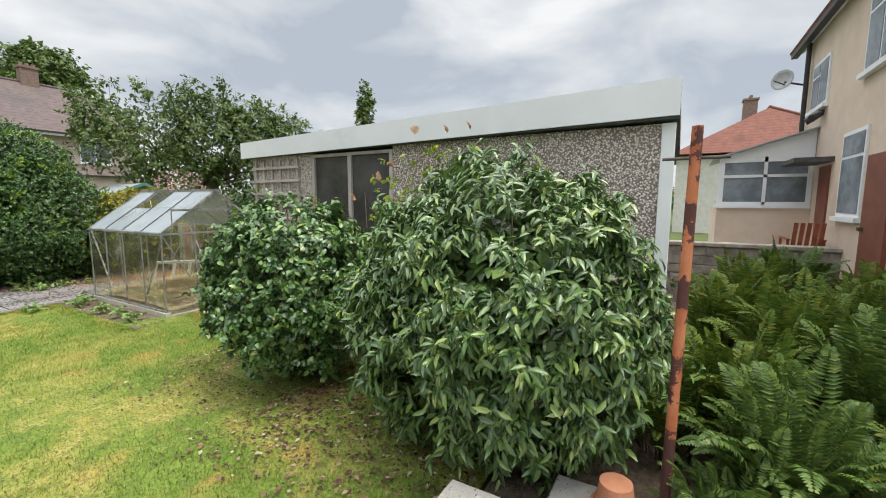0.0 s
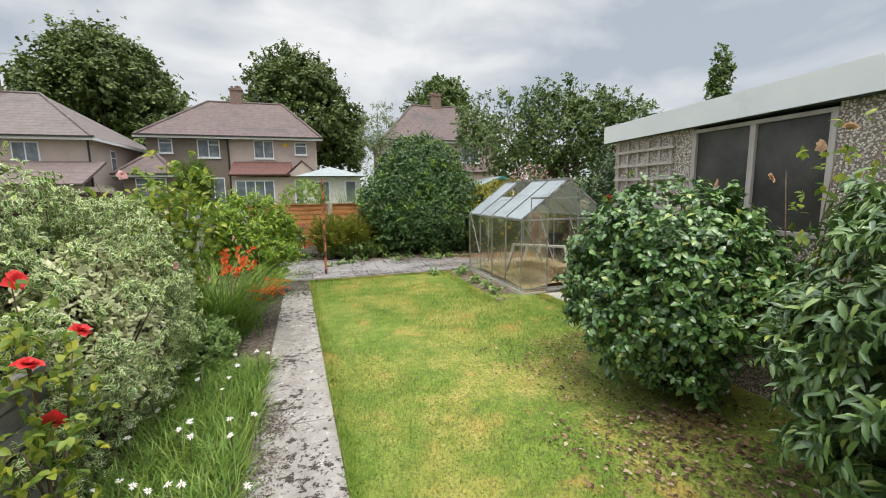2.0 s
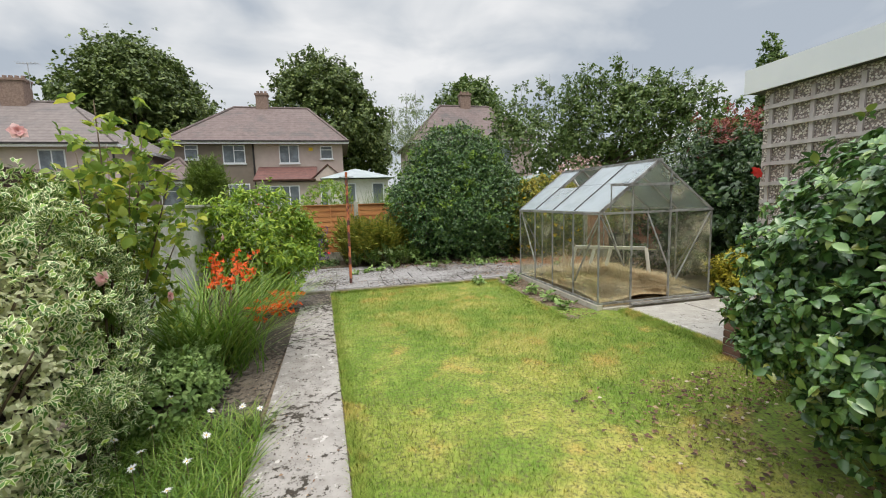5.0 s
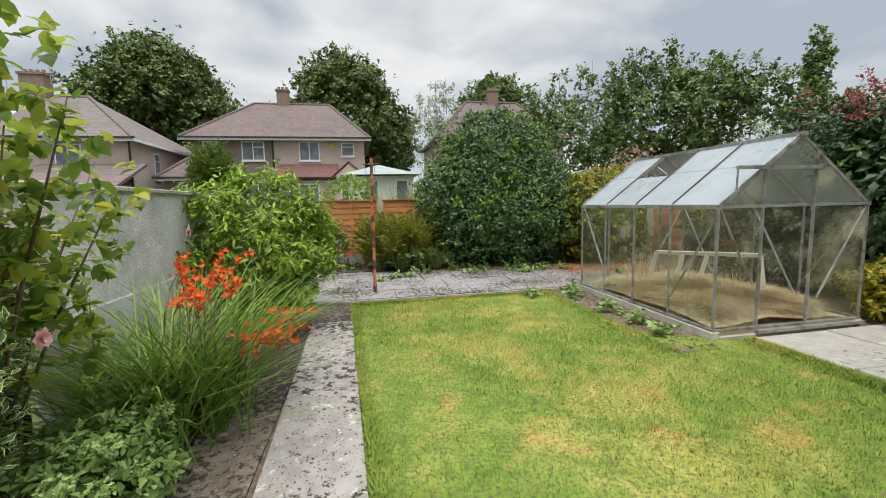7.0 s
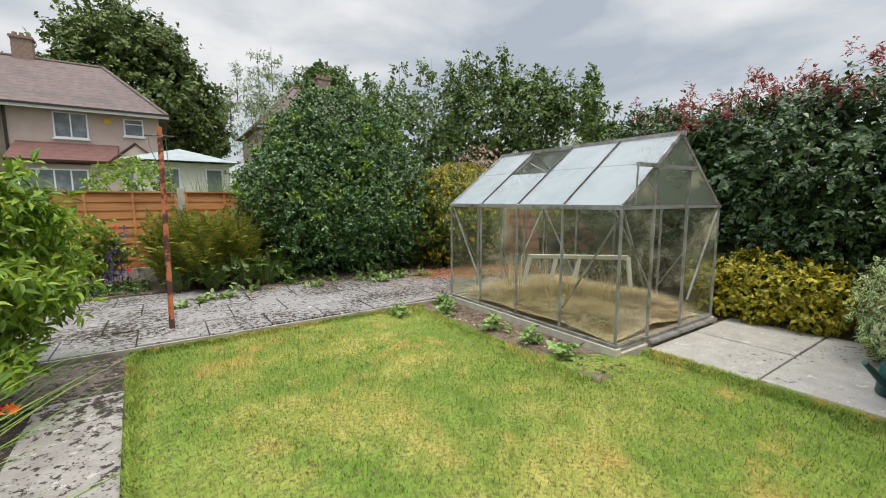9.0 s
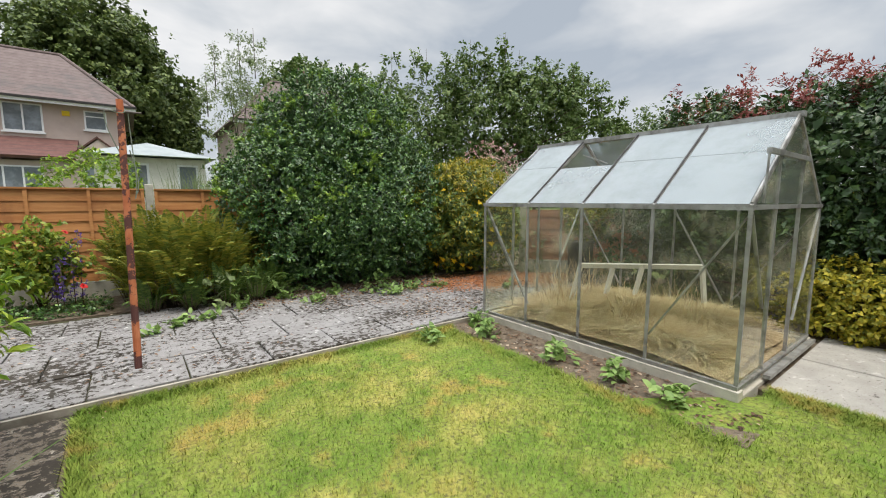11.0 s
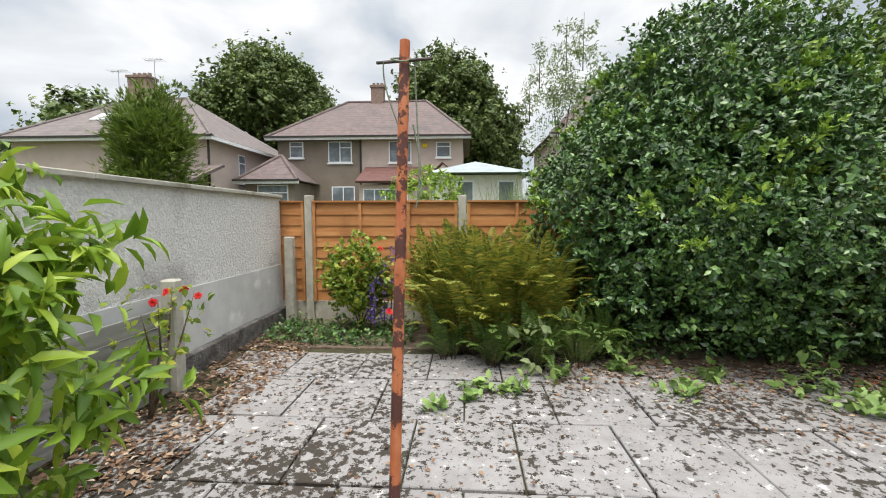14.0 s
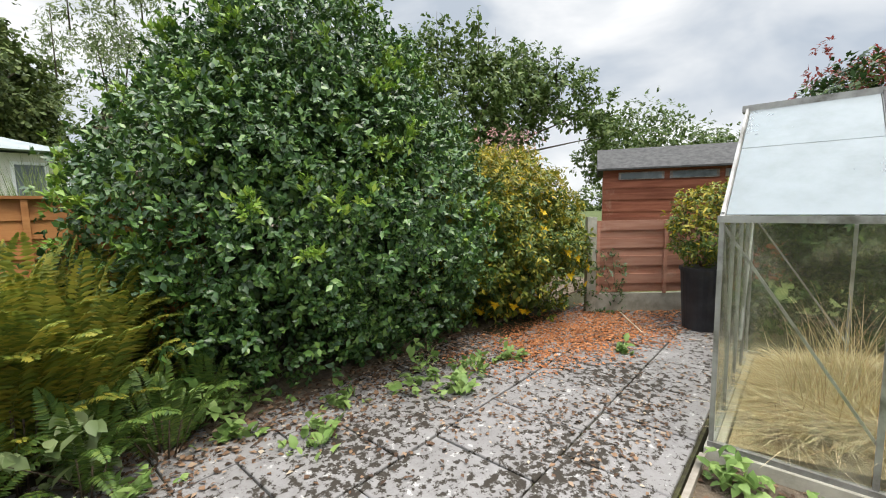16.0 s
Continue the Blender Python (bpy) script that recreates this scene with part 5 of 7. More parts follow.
def fern(at, fronds, length, seed, mat, arch=0.9, label="large green fern with arching fronds", rise=1.0, name="fern", start=0.05):
    """A crown of arching fronds; every leaflet is its own small blade."""
    r = np.random.default_rng(seed)
    b = thing(name, at, label, "fern", "ferns")
    base = np.array(at, dtype=float)
    chunks, segs = [], []
    for i in range(fronds):
        a = r.uniform(0, 6.283)
        L = length * r.uniform(0.65, 1.15)
        st = r.uniform(0.75, 1.1) if i % 5 == 0 else r.random() ** 1.2 * 0.85
        L *= 0.72 if i % 5 == 0 else 1.0
        out = np.array([math.cos(a), math.sin(a), 0])
        b0 = base + out * start * r.random() ** 0.7
        m = 34
        t = np.linspace(0.10, 1, m)
        reach = L * (0.10 + 0.48 * st)
        ht = L * (0.98 - 0.50 * st) * rise
        pts = b0 + out * (reach * t ** 1.25)[:, None] + np.array([0, 0, 1.0]) * (ht * (np.sin(t * (1.35 + 0.55 * arch * st))))[:, None]
        tan = unit(np.gradient(pts, axis=0))
        side = unit(np.cross(tan, np.array([0, 0, 1.0]) + r.normal(size=3) * 0.15))
        up = np.cross(side, tan)
        w = L * 0.088 * np.sin(np.clip(t * 2.6 + 0.35, 0, 3.1)) + 0.004
        for s in (-1, 1):
            ax = side * s + tan * 0.35 - up * 0.12 + r.normal(size=(m, 3)) * 0.07
            chunks.append(leaf_arrays(pts, ax, up, w, np.maximum(L * 0.022, w * 0.26), KITE))
        segs.append((tuple(b0), tuple(pts[8]), 0.005, 0.004))
    raw_mesh("fronds", *joined(chunks), mat, b)
    tagged(limbs_mesh("frond_stalk", segs, M["twig"], b, n=4), kind="stuff")
    return b


fern((1.28, 12.92, 0), 640, 1.15, 61, M["fern_old"], 0.75, "broad olive-green fern clump by the back fence", 1.05, start=0.74)
for i, (x, y, L) in enumerate(((0.8, 12.2, 0.66), (1.2, 12.02, 0.72), (1.6, 12.0, 0.75), (1.95, 12.08, 0.75), (2.25, 12.3, 0.66))):
    fern((x, y, 0), 24, L, 62 + i, M["fern_dark"], 1.4, "low dark green fern with drooping fronds", 0.75, start=0.08)
for i, (x, y, L, nf) in enumerate(((3.35, -0.75, 1.05, 78), (4.1, -0.55, 1.1, 78), (3.3, -1.45, 1.0, 71), (4.3, -1.45, 1.25, 85), (5.2, -1.1, 1.25, 78), (5.4, -2.2, 1.3, 74), (4.3, -2.5, 1.2, 68), (6.3, -1.9, 1.25, 68), (6.4, -3.1, 1.3, 40), (2.95, -0.45, 0.75, 40), (7.3, -1.0, 1.3, 70), (7.5, -2.3, 1.3, 70), (8.4, -1.6, 1.35, 70), (3.9, -0.1, 0.9, 50), (5.9, -0.6, 1.2, 60))):
    fern((x, y, 0.0), int(nf * 1.5), L * 0.92, 70 + i, M["fern"] if i % 3 else M["fern_dark"], 1.0, start=0.2)

# right-hand hedge, reddish tops, and low golden shrub
hedge = bush("tall_hedge", "tall dark evergreen hedge behind the greenhouse", (7.5, 7.2, -0.07),
             [("leaves", joined([mass((7.6, 8.55, 1.35), (1.0, 1.2, 1.42), 3400, 6, 0.078, 0.5, 81, KITE, lump=0.14, freq=3.4, low=-0.05, tuft=0.2),
                                 mass((7.7, 6.6, 1.4), (1.2, 1.7, 1.45), 4600, 6, 0.078, 0.5, 82, KITE, lump=0.14, freq=3.4, low=-0.05, tuft=0.2),
                                 mass((7.9, 4.6, 1.3), (1.2, 1.3, 1.4), 2600, 6, 0.078, 0.5, 83, KITE, lump=0.14, freq=3.4, low=-0.05, tuft=0.2),
                                 mass((7.05, 9.6, 0.75), (0.5, 0.5, 0.85), 700, 6, 0.07, 0.5, 87, KITE, lump=0.14, freq=3.4, low=-0.05, tuft=0.12),
                                 core((7.6, 7.2, 1.4), (1.1, 3.0, 1.6), 4600, 0.14, 84, -0.05)]), M["hedge"]),
              ("red_top", joined([mass((7.75, 7.9, 2.5), (0.85, 1.2, 0.7), 620, 5, 0.06, 0.42, 85, KITE, lump=0.5, freq=5.0, depth=0.35, low=2.45, tuft=0.12),
                                  mass((8.0, 6.2, 2.5), (0.9, 1.3, 0.7), 560, 5, 0.06, 0.42, 86, KITE, lump=0.5, freq=5.0, depth=0.35, low=2.5, tuft=0.12)]), M["red_leaf"])], "hedge", 34, 0.03)
bush("bronze_shrub", "tall bronze and yellow-leaved shrub beyond the greenhouse", (8.0, 8.8, 0),
     [("leaves", joined([mass((8.1, 8.8, 1.6), (0.75, 0.7, 1.3), 900, 5, 0.075, 0.45, 91, KITE, lump=0.2, low=0.1), core((8.1, 8.8, 1.5), (0.7, 0.65, 1.2), 500, 0.1, 92)]), M["hyper"]),
      ("bronze_leaves", mass((8.1, 8.7, 2.3), (0.75, 0.75, 0.7), 380, 5, 0.07, 0.45, 93, KITE, lump=0.25, low=1.9), M["red_leaf"])])
bush("golden_shrub", "low golden-leaved shrub at the foot of the hedge", (6.5, 6.9, -0.07),
     [("leaves", joined([mass((6.5, 6.75, 0.30), (0.45, 0.95, 0.5), 1000, 6, 0.055, 0.6, 95, KITE, low=-0.05), core((6.5, 6.75, 0.28), (0.42, 0.9, 0.48), 500, 0.08, 96)]), M["yellow_leaf"])], stems=6, stem_r=0.008)
bush("pale_variegated_shrub", "pale variegated shrub beside the garage corner", (5.9, 5.55, -0.07),
     [("leaves", joined([mass((5.9, 5.42, 0.42), (0.55, 0.5, 0.62), 900, 6, 0.05, 0.55, 97, KITE, low=-0.05), core((5.9, 5.42, 0.4), (0.52, 0.48, 0.6), 400, 0.08, 98)]), M["varieg"])], stems=6, stem_r=0.008)
bush("trailing_shrub", "leafy pale green shrub against the trellis", (4.05, 4.45, -0.07),
     [("leaves", mass((4.08, 4.35, 0.28), (0.14, 0.3, 0.36), 240, 5, 0.06, 0.4, 99, FULL, low=-0.05), M["pale_leaf"])], stems=6, stem_r=0.008)

# left border: variegated hedge, roses, daisies, crocosmia, green shrub
bush("variegated_hedge", "cream and green variegated hedge on the side fence", (-1.2, 4.1, -0.08),
     [("leaves", joined([mass((-1.18, 4.35, 0.85), (0.50, 1.25, 0.98), 4400, 6, 0.046, 0.46, 101, KITE, lump=0.10, freq=4.5, depth=0.14, low=-0.02, droop=0.0, tuft=0.085),
                         mass((-1.3, 3.2, 0.35), (0.36, 0.6, 0.72), 1500, 6, 0.046, 0.46, 102, KITE, lump=0.10, freq=4.5, depth=0.14, low=-0.02, droop=0.0, tuft=0.085),
                         mass((-1.42, 4.0, 1.6), (0.22, 0.75, 0.45), 500, 6, 0.046, 0.46, 104, KITE, lump=0.25, depth=0.2, low=1.0),
                         mass((-1.45, 3.55, 1.72), (0.16, 0.5, 0.48), 420, 6, 0.046, 0.46, 105, KITE, lump=0.25, depth=0.2, low=1.1),
                         core((-1.22, 4.25, 0.78), (0.46, 1.2, 0.95), 3000, 0.05, 103, -0.02)]), M["varieg"])], "hedge", 18, 0.012)


def rose(name, base, tips, label, n_leaf, blooms, petal_mat, seed, leaf=0.055, bloom=0.045):
    """An arching rose: canes, leaflets along their upper half, and full blooms."""
    r = np.random.default_rng(seed)
    b = thing(name, base, label, "rose")
    for t in tips:
        limbs_mesh("cane", twig_segs(base, [t], 0.011, seed), M["twig"], b, n=5)
    T = np.array(tips)
    idx = r.integers(0, len(T), n_leaf)
    t = r.uniform(0.45, 1.02, (n_leaf, 1))
    P = np.array(base) * (1 - t) + T[idx] * t + r.normal(size=(n_leaf, 3)) * np.array([0.09, 0.09, 0.07])
    raw_mesh("leaves", *sprigs(P, unit(r.normal(size=(n_leaf, 3)) + np.array([0, 0, 0.5])), 5, leaf, 0.62, FULL, seed=seed + 2), M["rose_leaf"], b)
    c = np.array(blooms)
    w = r.normal(size=(len(c), 3)) * 0.5 + np.array([0.6, -0.5, 0.5])
    for i in range(len(c)):
        raw_mesh("bloom", *joined([petals(c[i:i + 1], w[i:i + 1], bloom * s, k, seed + 5 + k + i, FULL, cup, 0.95) for s, k, cup in ((1.0, 7, 0.25), (0.8, 6, 0.8), (0.55, 5, 1.6))]), petal_mat, b, label="full double bloom")
    return b


rose("pink_rose", (-1.25, 5.6, -0.05), [(-0.70, 5.3, 2.12), (-0.62, 5.5, 1.88), (-0.82, 5.0, 2.22), (-0.72, 5.1, 1.8), (-1.35, 4.9, 1.95), (-1.1, 5.3, 1.95), (-0.85, 5.5, 1.75), (-1.25, 6.0, 2.1), (-0.7, 5.9, 1.5), (-1.05, 6.4, 1.7), (-1.4, 5.6, 1.8), (-0.9, 4.9, 1.75)],
     "tall rambling rose with pale pink flowers over the hedge", 500, [(-0.85, 5.45, 1.83), (-1.15, 4.9, 2.02), (-0.62, 5.2, 0.98), (-0.55, 6.3, 1.28), (-0.75, 4.7, 1.2)], M["pink"], 111, leaf=0.072)
rose("red_rose", (-0.9, 2.95, -0.05), [(-0.86, 2.86, 1.03), (-0.82, 3.18, 1.08), (-0.8, 2.65, 0.72), (-0.95, 3.0, 1.41), (-0.81, 2.87, 0.73)],
     "red rose bush in front of the variegated hedge", 105, [(-0.85, 2.85, 1.05), (-0.8, 3.2, 1.10), (-0.93, 3.0, 1.43), (-0.8, 2.87, 0.75)], M["red"], 112, bloom=0.062)
rose("climbing_rose", (3.95, 2.2, -0.05), [(3.95, 2.2, 2.22), (4.0, 2.5, 2.05), (3.9, 1.95, 2.3), (3.9, 2.75, 1.95), (4.05, 1.7, 2.25), (3.75, 2.3, 2.1), (3.95, 1.5, 2.25)],
     "tall rose with faded apricot blooms against the garage", 150, [(3.8, 2.05, 2.52), (3.85, 1.75, 2.5), (3.8, 1.5, 2.5), (3.6, 2.65, 1.9), (3.75, 2.45, 2.1), (3.75, 2.3, 2.2), (3.2, 2.75, 1.86)], M["apricot"], 113)
rose("trellis_rose", (4.1, 4.9, -0.05), [(4.2, 4.95, 1.6), (4.18, 4.8, 1.4), (4.15, 5.05, 1.2)], "crimson rose on the trellis", 9, [(4.16, 5.02, 1.72)], M["red"], 114, bloom=0.06)
rose("fence_rose", (-0.3, 13.2, 0), [(-0.5, 13.1, 0.95), (-0.2, 13.05, 1.08), (-0.6, 13.0, 0.75), (0.0, 13.0, 0.9), (0.1, 12.95, 0.65), (-0.35, 12.9, 0.6)],
     "leafy rose with red blooms by the back fence", 620, [(0.02, 12.85, 0.98), (0.16, 12.6, 0.34)], M["red"], 115, leaf=0.06)

sp = thing("purple_flower", (0.0, 12.85, 0), "dark purple flower spikes beside the rose", "flower")
r = np.random.default_rng(120)
for k, (x, y, h) in enumerate(((-0.05, 12.85, 0.7), (0.05, 12.9, 0.85), (-0.12, 12.95, 0.6), (0.12, 12.95, 1.0))):
    stem = limbs_mesh("stem", [((x, y, 0), (x, y, h), 0.006, 0.004)], M["twig"], sp, n=5)
    c = np.stack([x + r.normal(size=60) * 0.03, y + r.normal(size=60) * 0.03, r.uniform(0.15, h, 60)], -1)
    tagged(raw_mesh("spike", *petals(c, r.normal(size=(60, 3)), 0.022, 4, 121 + k, FLAT), M["purple"], stem), kind="stuff")

r = np.random.default_rng(130)
n = 5200
b = np.stack([r.uniform(-0.95, -0.08, n), r.uniform(2.4, 5.3, n), np.full(n, -0.075)], -1)
tagged(raw_mesh("border_grass", *blades(b, 0.2, 0.75, 0.004, 131, 4, 0.8), M["long_grass"]), "long arching grassy leaves along the path", "grass", kind="stuff")


def daisy(at, way, seed):
    d = thing("daisy", at, "white daisy with lilac-tinted petals in the border", "flower", "border daisies")
    p = Vector(at) + Vector((way[0] * 0.03, way[1] * 0.03, 0.24))
    limbs_mesh("stem", [(Vector(at), p, 0.0025, 0.002)], M["twig"], d, n=4)
    raw_mesh("petals", *petals(np.array([p]), np.array([way]), 0.028, 12, seed, FLAT, 0.12, 0.28), M["white"], d)
    bm = bmesh.new()
    bmesh.ops.create_uvsphere(bm, u_segments=8, v_segments=5, radius=0.007, matrix=Matrix.Translation(p) @ Matrix.Diagonal((1, 1, 0.5, 1)))
    part("centre", bm, M["yellow"], d)


rd = random.Random(9)
for i in range(34):
    x, y = rd.uniform(-0.85, 0.02), rd.uniform(2.5, 5.4)
    daisy((x, y, rd.uniform(-0.08, 0.0)), (rd.uniform(-0.3, 0.7), rd.uniform(-0.7, 0.1), 1.0), i)

sed = thing("sedum", (-0.85, 5.85, -0.07), "pale green sedum clumps beside the path", "plant")
r = np.random.default_rng(140)
for i in range(30):
    cx, cy, cz = r.uniform(-1.15, -0.5), r.uniform(5.1, 6.2), r.uniform(0.2, 0.46)
    raw_mesh("flower_head", *mass((cx, cy, cz), (0.055, 0.055, 0.03), 40, 6, 0.018, 0.7, 141 + i, KITE, low=-0.05, spread=0.5), M["sedum_head"], sed)
raw_mesh("leaves", *mass((-0.85, 5.65, 0.10), (0.38, 0.6, 0.34), 760, 5, 0.055, 0.55, 170, KITE, low=-0.06), M["sedum"], sed)

cro = thing("crocosmia", (-0.8, 6.6, -0.07), "arching crocosmia clump with orange-red flower sprays", "flower")
r = np.random.default_rng(180)
n = 900
b = np.stack([-0.85 + r.normal(size=n) * 0.19, 6.6 + r.normal(size=n) * 0.32, np.full(n, -0.07)], -1)
raw_mesh("leaves", *blades(b, 0.95, 0.62, 0.0075, 181, 6, 0.95), M["long_grass"], cro)
for i in range(30):
    segs, cent, ways = [], [], []
    b0 = Vector((-0.8 + rd.uniform(-.15, .15), 6.65 + rd.uniform(-.3, .3), 0))
    low_spray = i % 2 == 0
    tip = Vector((rd.uniform(-0.35, 0.02), 6.9 + rd.uniform(-.35, .75), rd.uniform(0.36, 0.55))) if low_spray else Vector((rd.uniform(-0.85, -0.3), 6.6 + rd.uniform(-.45, .6), rd.uniform(0.75, 1.12)))
    mid = b0.lerp(tip, 0.6) + Vector((0, 0, 0.22))
    segs += [(b0, mid, 0.004, 0.003), (mid, tip, 0.003, 0.002)]
    for k in range(9):
        q = mid.lerp(tip, 0.35 + 0.65 * k / 8) + Vector((rd.uniform(-.03, .03), rd.uniform(-.03, .03), rd.uniform(-.01, .03)))
        cent.append(tuple(q))
        ways.append((rd.uniform(-.6, .8), rd.uniform(-.8, .4), rd.uniform(0.1, 0.9)))
    st_ob = limbs_mesh("stem", segs, M["twig"], cro, n=4)
    for k, (q, w) in enumerate(zip(cent, ways)):
        raw_mesh("flower", *petals(np.array([q]), np.array([w]), 0.036, 6, 182 + i * 9 + k, KITE, 0.5, 0.42), M["orange_red"], st_ob, label="vivid orange-red flower" if k == 0 else "")

gs = bush("green_shrub", "bright green lance-leaved shrub beside the patio", (-0.68, 9.0, -0.07),
          [("leaves", joined([mass((-0.76, 8.90, 0.93), (0.82, 0.82, 0.86), 2000, 6, 0.088, 0.30, 191, FULL, lump=0.16, freq=3.0, depth=0.3, low=0.0, droop=0.2, spread=0.85, tuft=0.13),
                              core((-0.70, 8.9, 0.86), (0.74, 0.76, 0.76), 700, 0.11, 192, 0.0, 0.35)]), M["lance"])], stems=22, stem_r=0.01)
outer_leaves(gs, (-0.70, 8.9, 0.9), (0.74, 0.78, 0.82), 290, 0.09, 0.3, M["lance_single"], 195, (0.75, -0.5, 0.2), 0.3)
p, o = shell(60, (-0.70, 8.9, 0.9), (0.78, 0.8, 0.8), 0.1, 3, 0.03, 193, 0.3)
kk = (o[:, 0] > 0.1)
for q, w in zip(p[kk][:14], o[kk][:14]):
    raw_mesh("red_flower", *petals(q[None], w[None], 0.03, 6, 194, KITE, 0.8, 0.5), M["orange_red"], gs, label="small red hanging flower")
rf = rose("red_flower_clump", (-1.1, 10.9, 0), [(-1.0, 10.9, 0.8), (-1.05, 11.1, 0.85), (-0.95, 10.7, 0.75), (-1.0, 11.25, 0.78)], "clump of red flowers by the short post", 40,
          [(-0.98, 10.95, 0.84), (-0.95, 10.8, 0.8), (-1.0, 11.15, 0.82), (-1.02, 11.32, 0.74)], M["red"], 116, bloom=0.03)

# crumbs of dark dirt on the path, thickest along the border
tagged(raw_mesh("path_dirt", *joined([ground_leaves(8000, -0.06, 0.28, 1.4, 4.3, -0.037, 0.019, 241, lambda q: np.clip(1.15 - (q[:, 0] + 0.06) * 4.6 + 0.35 * lumps(q, 6.0, 6), 0, 1)), ground_leaves(900, -0.06, 0.36, 1.5, 6.5, -0.037, 0.014, 242),
                                      ground_leaves(500, -0.55, -0.16, 5.0, 8.7, -0.055, 0.022, 243), ground_leaves(240, -0.10, 0.25, 4.0, 8.5, -0.037, 0.016, 244)]), M["trunk"]), "crumbs of dark dirt scattered on the path", "dirt", kind="stuff")

# ground plants
r = np.random.default_rng(200)
ch = []
for x, y, s in ((1.35, 11.5, .09), (1.0, 11.35, .07), (1.75, 11.8, .12), (2.3, 11.95, .14), (2.62, 11.5, .14), (2.95, 11.8, .13), (3.5, 11.6, .22), (3.62, 11.3, .14),
                (4.05, 11.45, .16), (4.5, 11.3, .13), (2.1, 12.25, .24), (2.5, 12.3, .2), (1.15, 11.55, .12), (3.55, 9.2, .16), (3.6, 8.3, .12), (3.62, 7.8, .12), (3.62, 7.35, .12), (3.75, 9.55, .15), (5.3, 10.6, .08), (3.0, 9.45, .13), (0.75, 11.15, .08)):
    m = int(130 * s)
    p = np.stack([x + r.normal(size=m) * s * 0.6, y + r.normal(size=m) * s * 0.45, np.abs(r.normal(size=m)) * s * 0.5], -1)
    ch.append(sprigs(p, unit(np.stack([r.normal(size=m) * .5, r.normal(size=m) * .5, np.ones(m)], -1)), 4, 0.072, 0.62, FULL, seed=int(x * 100)))
tagged(raw_mesh("patio_weeds", *joined(ch), M["sedum"]), "low green bramble shoots and weeds on the flags", "weeds", kind="stuff")
ch = []
n = 900
p = np.stack([r.uniform(-1.25, 0.4, n), r.uniform(12.5, 13.4, n), np.abs(r.normal(size=n)) * 0.06], -1)
ch.append(sprigs(p, unit(np.stack([r.normal(size=n) * .5, r.normal(size=n) * .5, np.ones(n)], -1)), 4, 0.04, 0.65, KITE, seed=205))
tagged(raw_mesh("ground_ivy", *joined(ch), M["holly"]), "low green ivy covering the soil by the back fence", "ivy", kind="stuff")
tall = thing("bramble", (1.55, 11.95, 0), "bramble shoot with broad pale green leaves at the fern", "plant")
p = np.stack([1.55 + r.normal(size=14) * 0.10, 11.95 + r.normal(size=14) * 0.08, r.uniform(0.08, 0.42, 14)], -1)
raw_mesh("leaves", *sprigs(p, unit(r.normal(size=(14, 3)) + np.array([0, -.5, .8])), 5, 0.095, 0.55, FULL, seed=207), M["pale_leaf"], tall)
limbs_mesh("stems", twig_segs((1.6, 12.05, 0), [tuple(q) for q in p[:6]], 0.006, 3), M["twig"], tall, n=4)

# fallen leaves
blot = lambda q: np.clip(0.35 + 0.9 * lumps(q, 2.2, 5), 0.03, 1)
tagged(raw_mesh("leaf_litter", *joined([ground_leaves(3400, -1.3, 7.5, 9.8, 12.5, 0.004, 0.035, 211, blot),
                                        ground_leaves(2200, -1.35, -0.6, 10.2, 13.0, 0.004, 0.045, 212),
                                        ground_leaves(3200, 1.6, 5.0, 11.35, 12.3, 0.004, 0.042, 217, lambda q: np.clip((q[:, 1] - 11.3) * 1.3 + 0.4 * lumps(q, 2.5, 14), 0.05, 1)), ground_leaves(2600, 3.2, 6.6, 9.9, 11.3, 0.004, 0.034, 218, lambda q: np.clip(0.25 + 0.9 * lumps(q, 2.0, 15), 0.02, 1)),
                                        ground_leaves(2400, 2.0, 4.1, 2.6, 5.0, -0.04, 0.04, 213, lambda q: np.clip((q[:, 0] - 2.1) * 0.7, 0, 1)),
                                        ground_leaves(2600, 1.9, 3.6, 0.95, 3.2, -0.04, 0.045, 214, lambda q: np.clip((q[:, 0] - 1.9) * 0.8, 0, 1)),
                                        ground_leaves(700, -0.55, 0.5, 2.4, 9.6, -0.036, 0.025, 215, lambda q: np.clip(0.2 + lumps(q, 1.6, 8), 0, 1)),
                                        ground_leaves(500, 3.45, 3.95, 6.9, 9.7, -0.055, 0.04, 216)]), M["litter"]), "scattered brown dead leaves", "leaf litter", kind="stuff")
orange = lambda q: np.clip(1.35 - np.hypot((q[:, 0] - 5.75) / 1.45, (q[:, 1] - 11.15 - 0.12 * (5.75 - q[:, 0])) / 0.62) + 0.25 * lumps(q, 3.0, 12), 0, 1)
tagged(raw_mesh("orange_litter", *ground_leaves(26000, 3.6, 7.6, 10.2, 12.1, 0.006, 0.036, 221, orange), M["orange_litter"]), "drift of orange dead leaves on the patio", "leaf litter", kind="stuff")


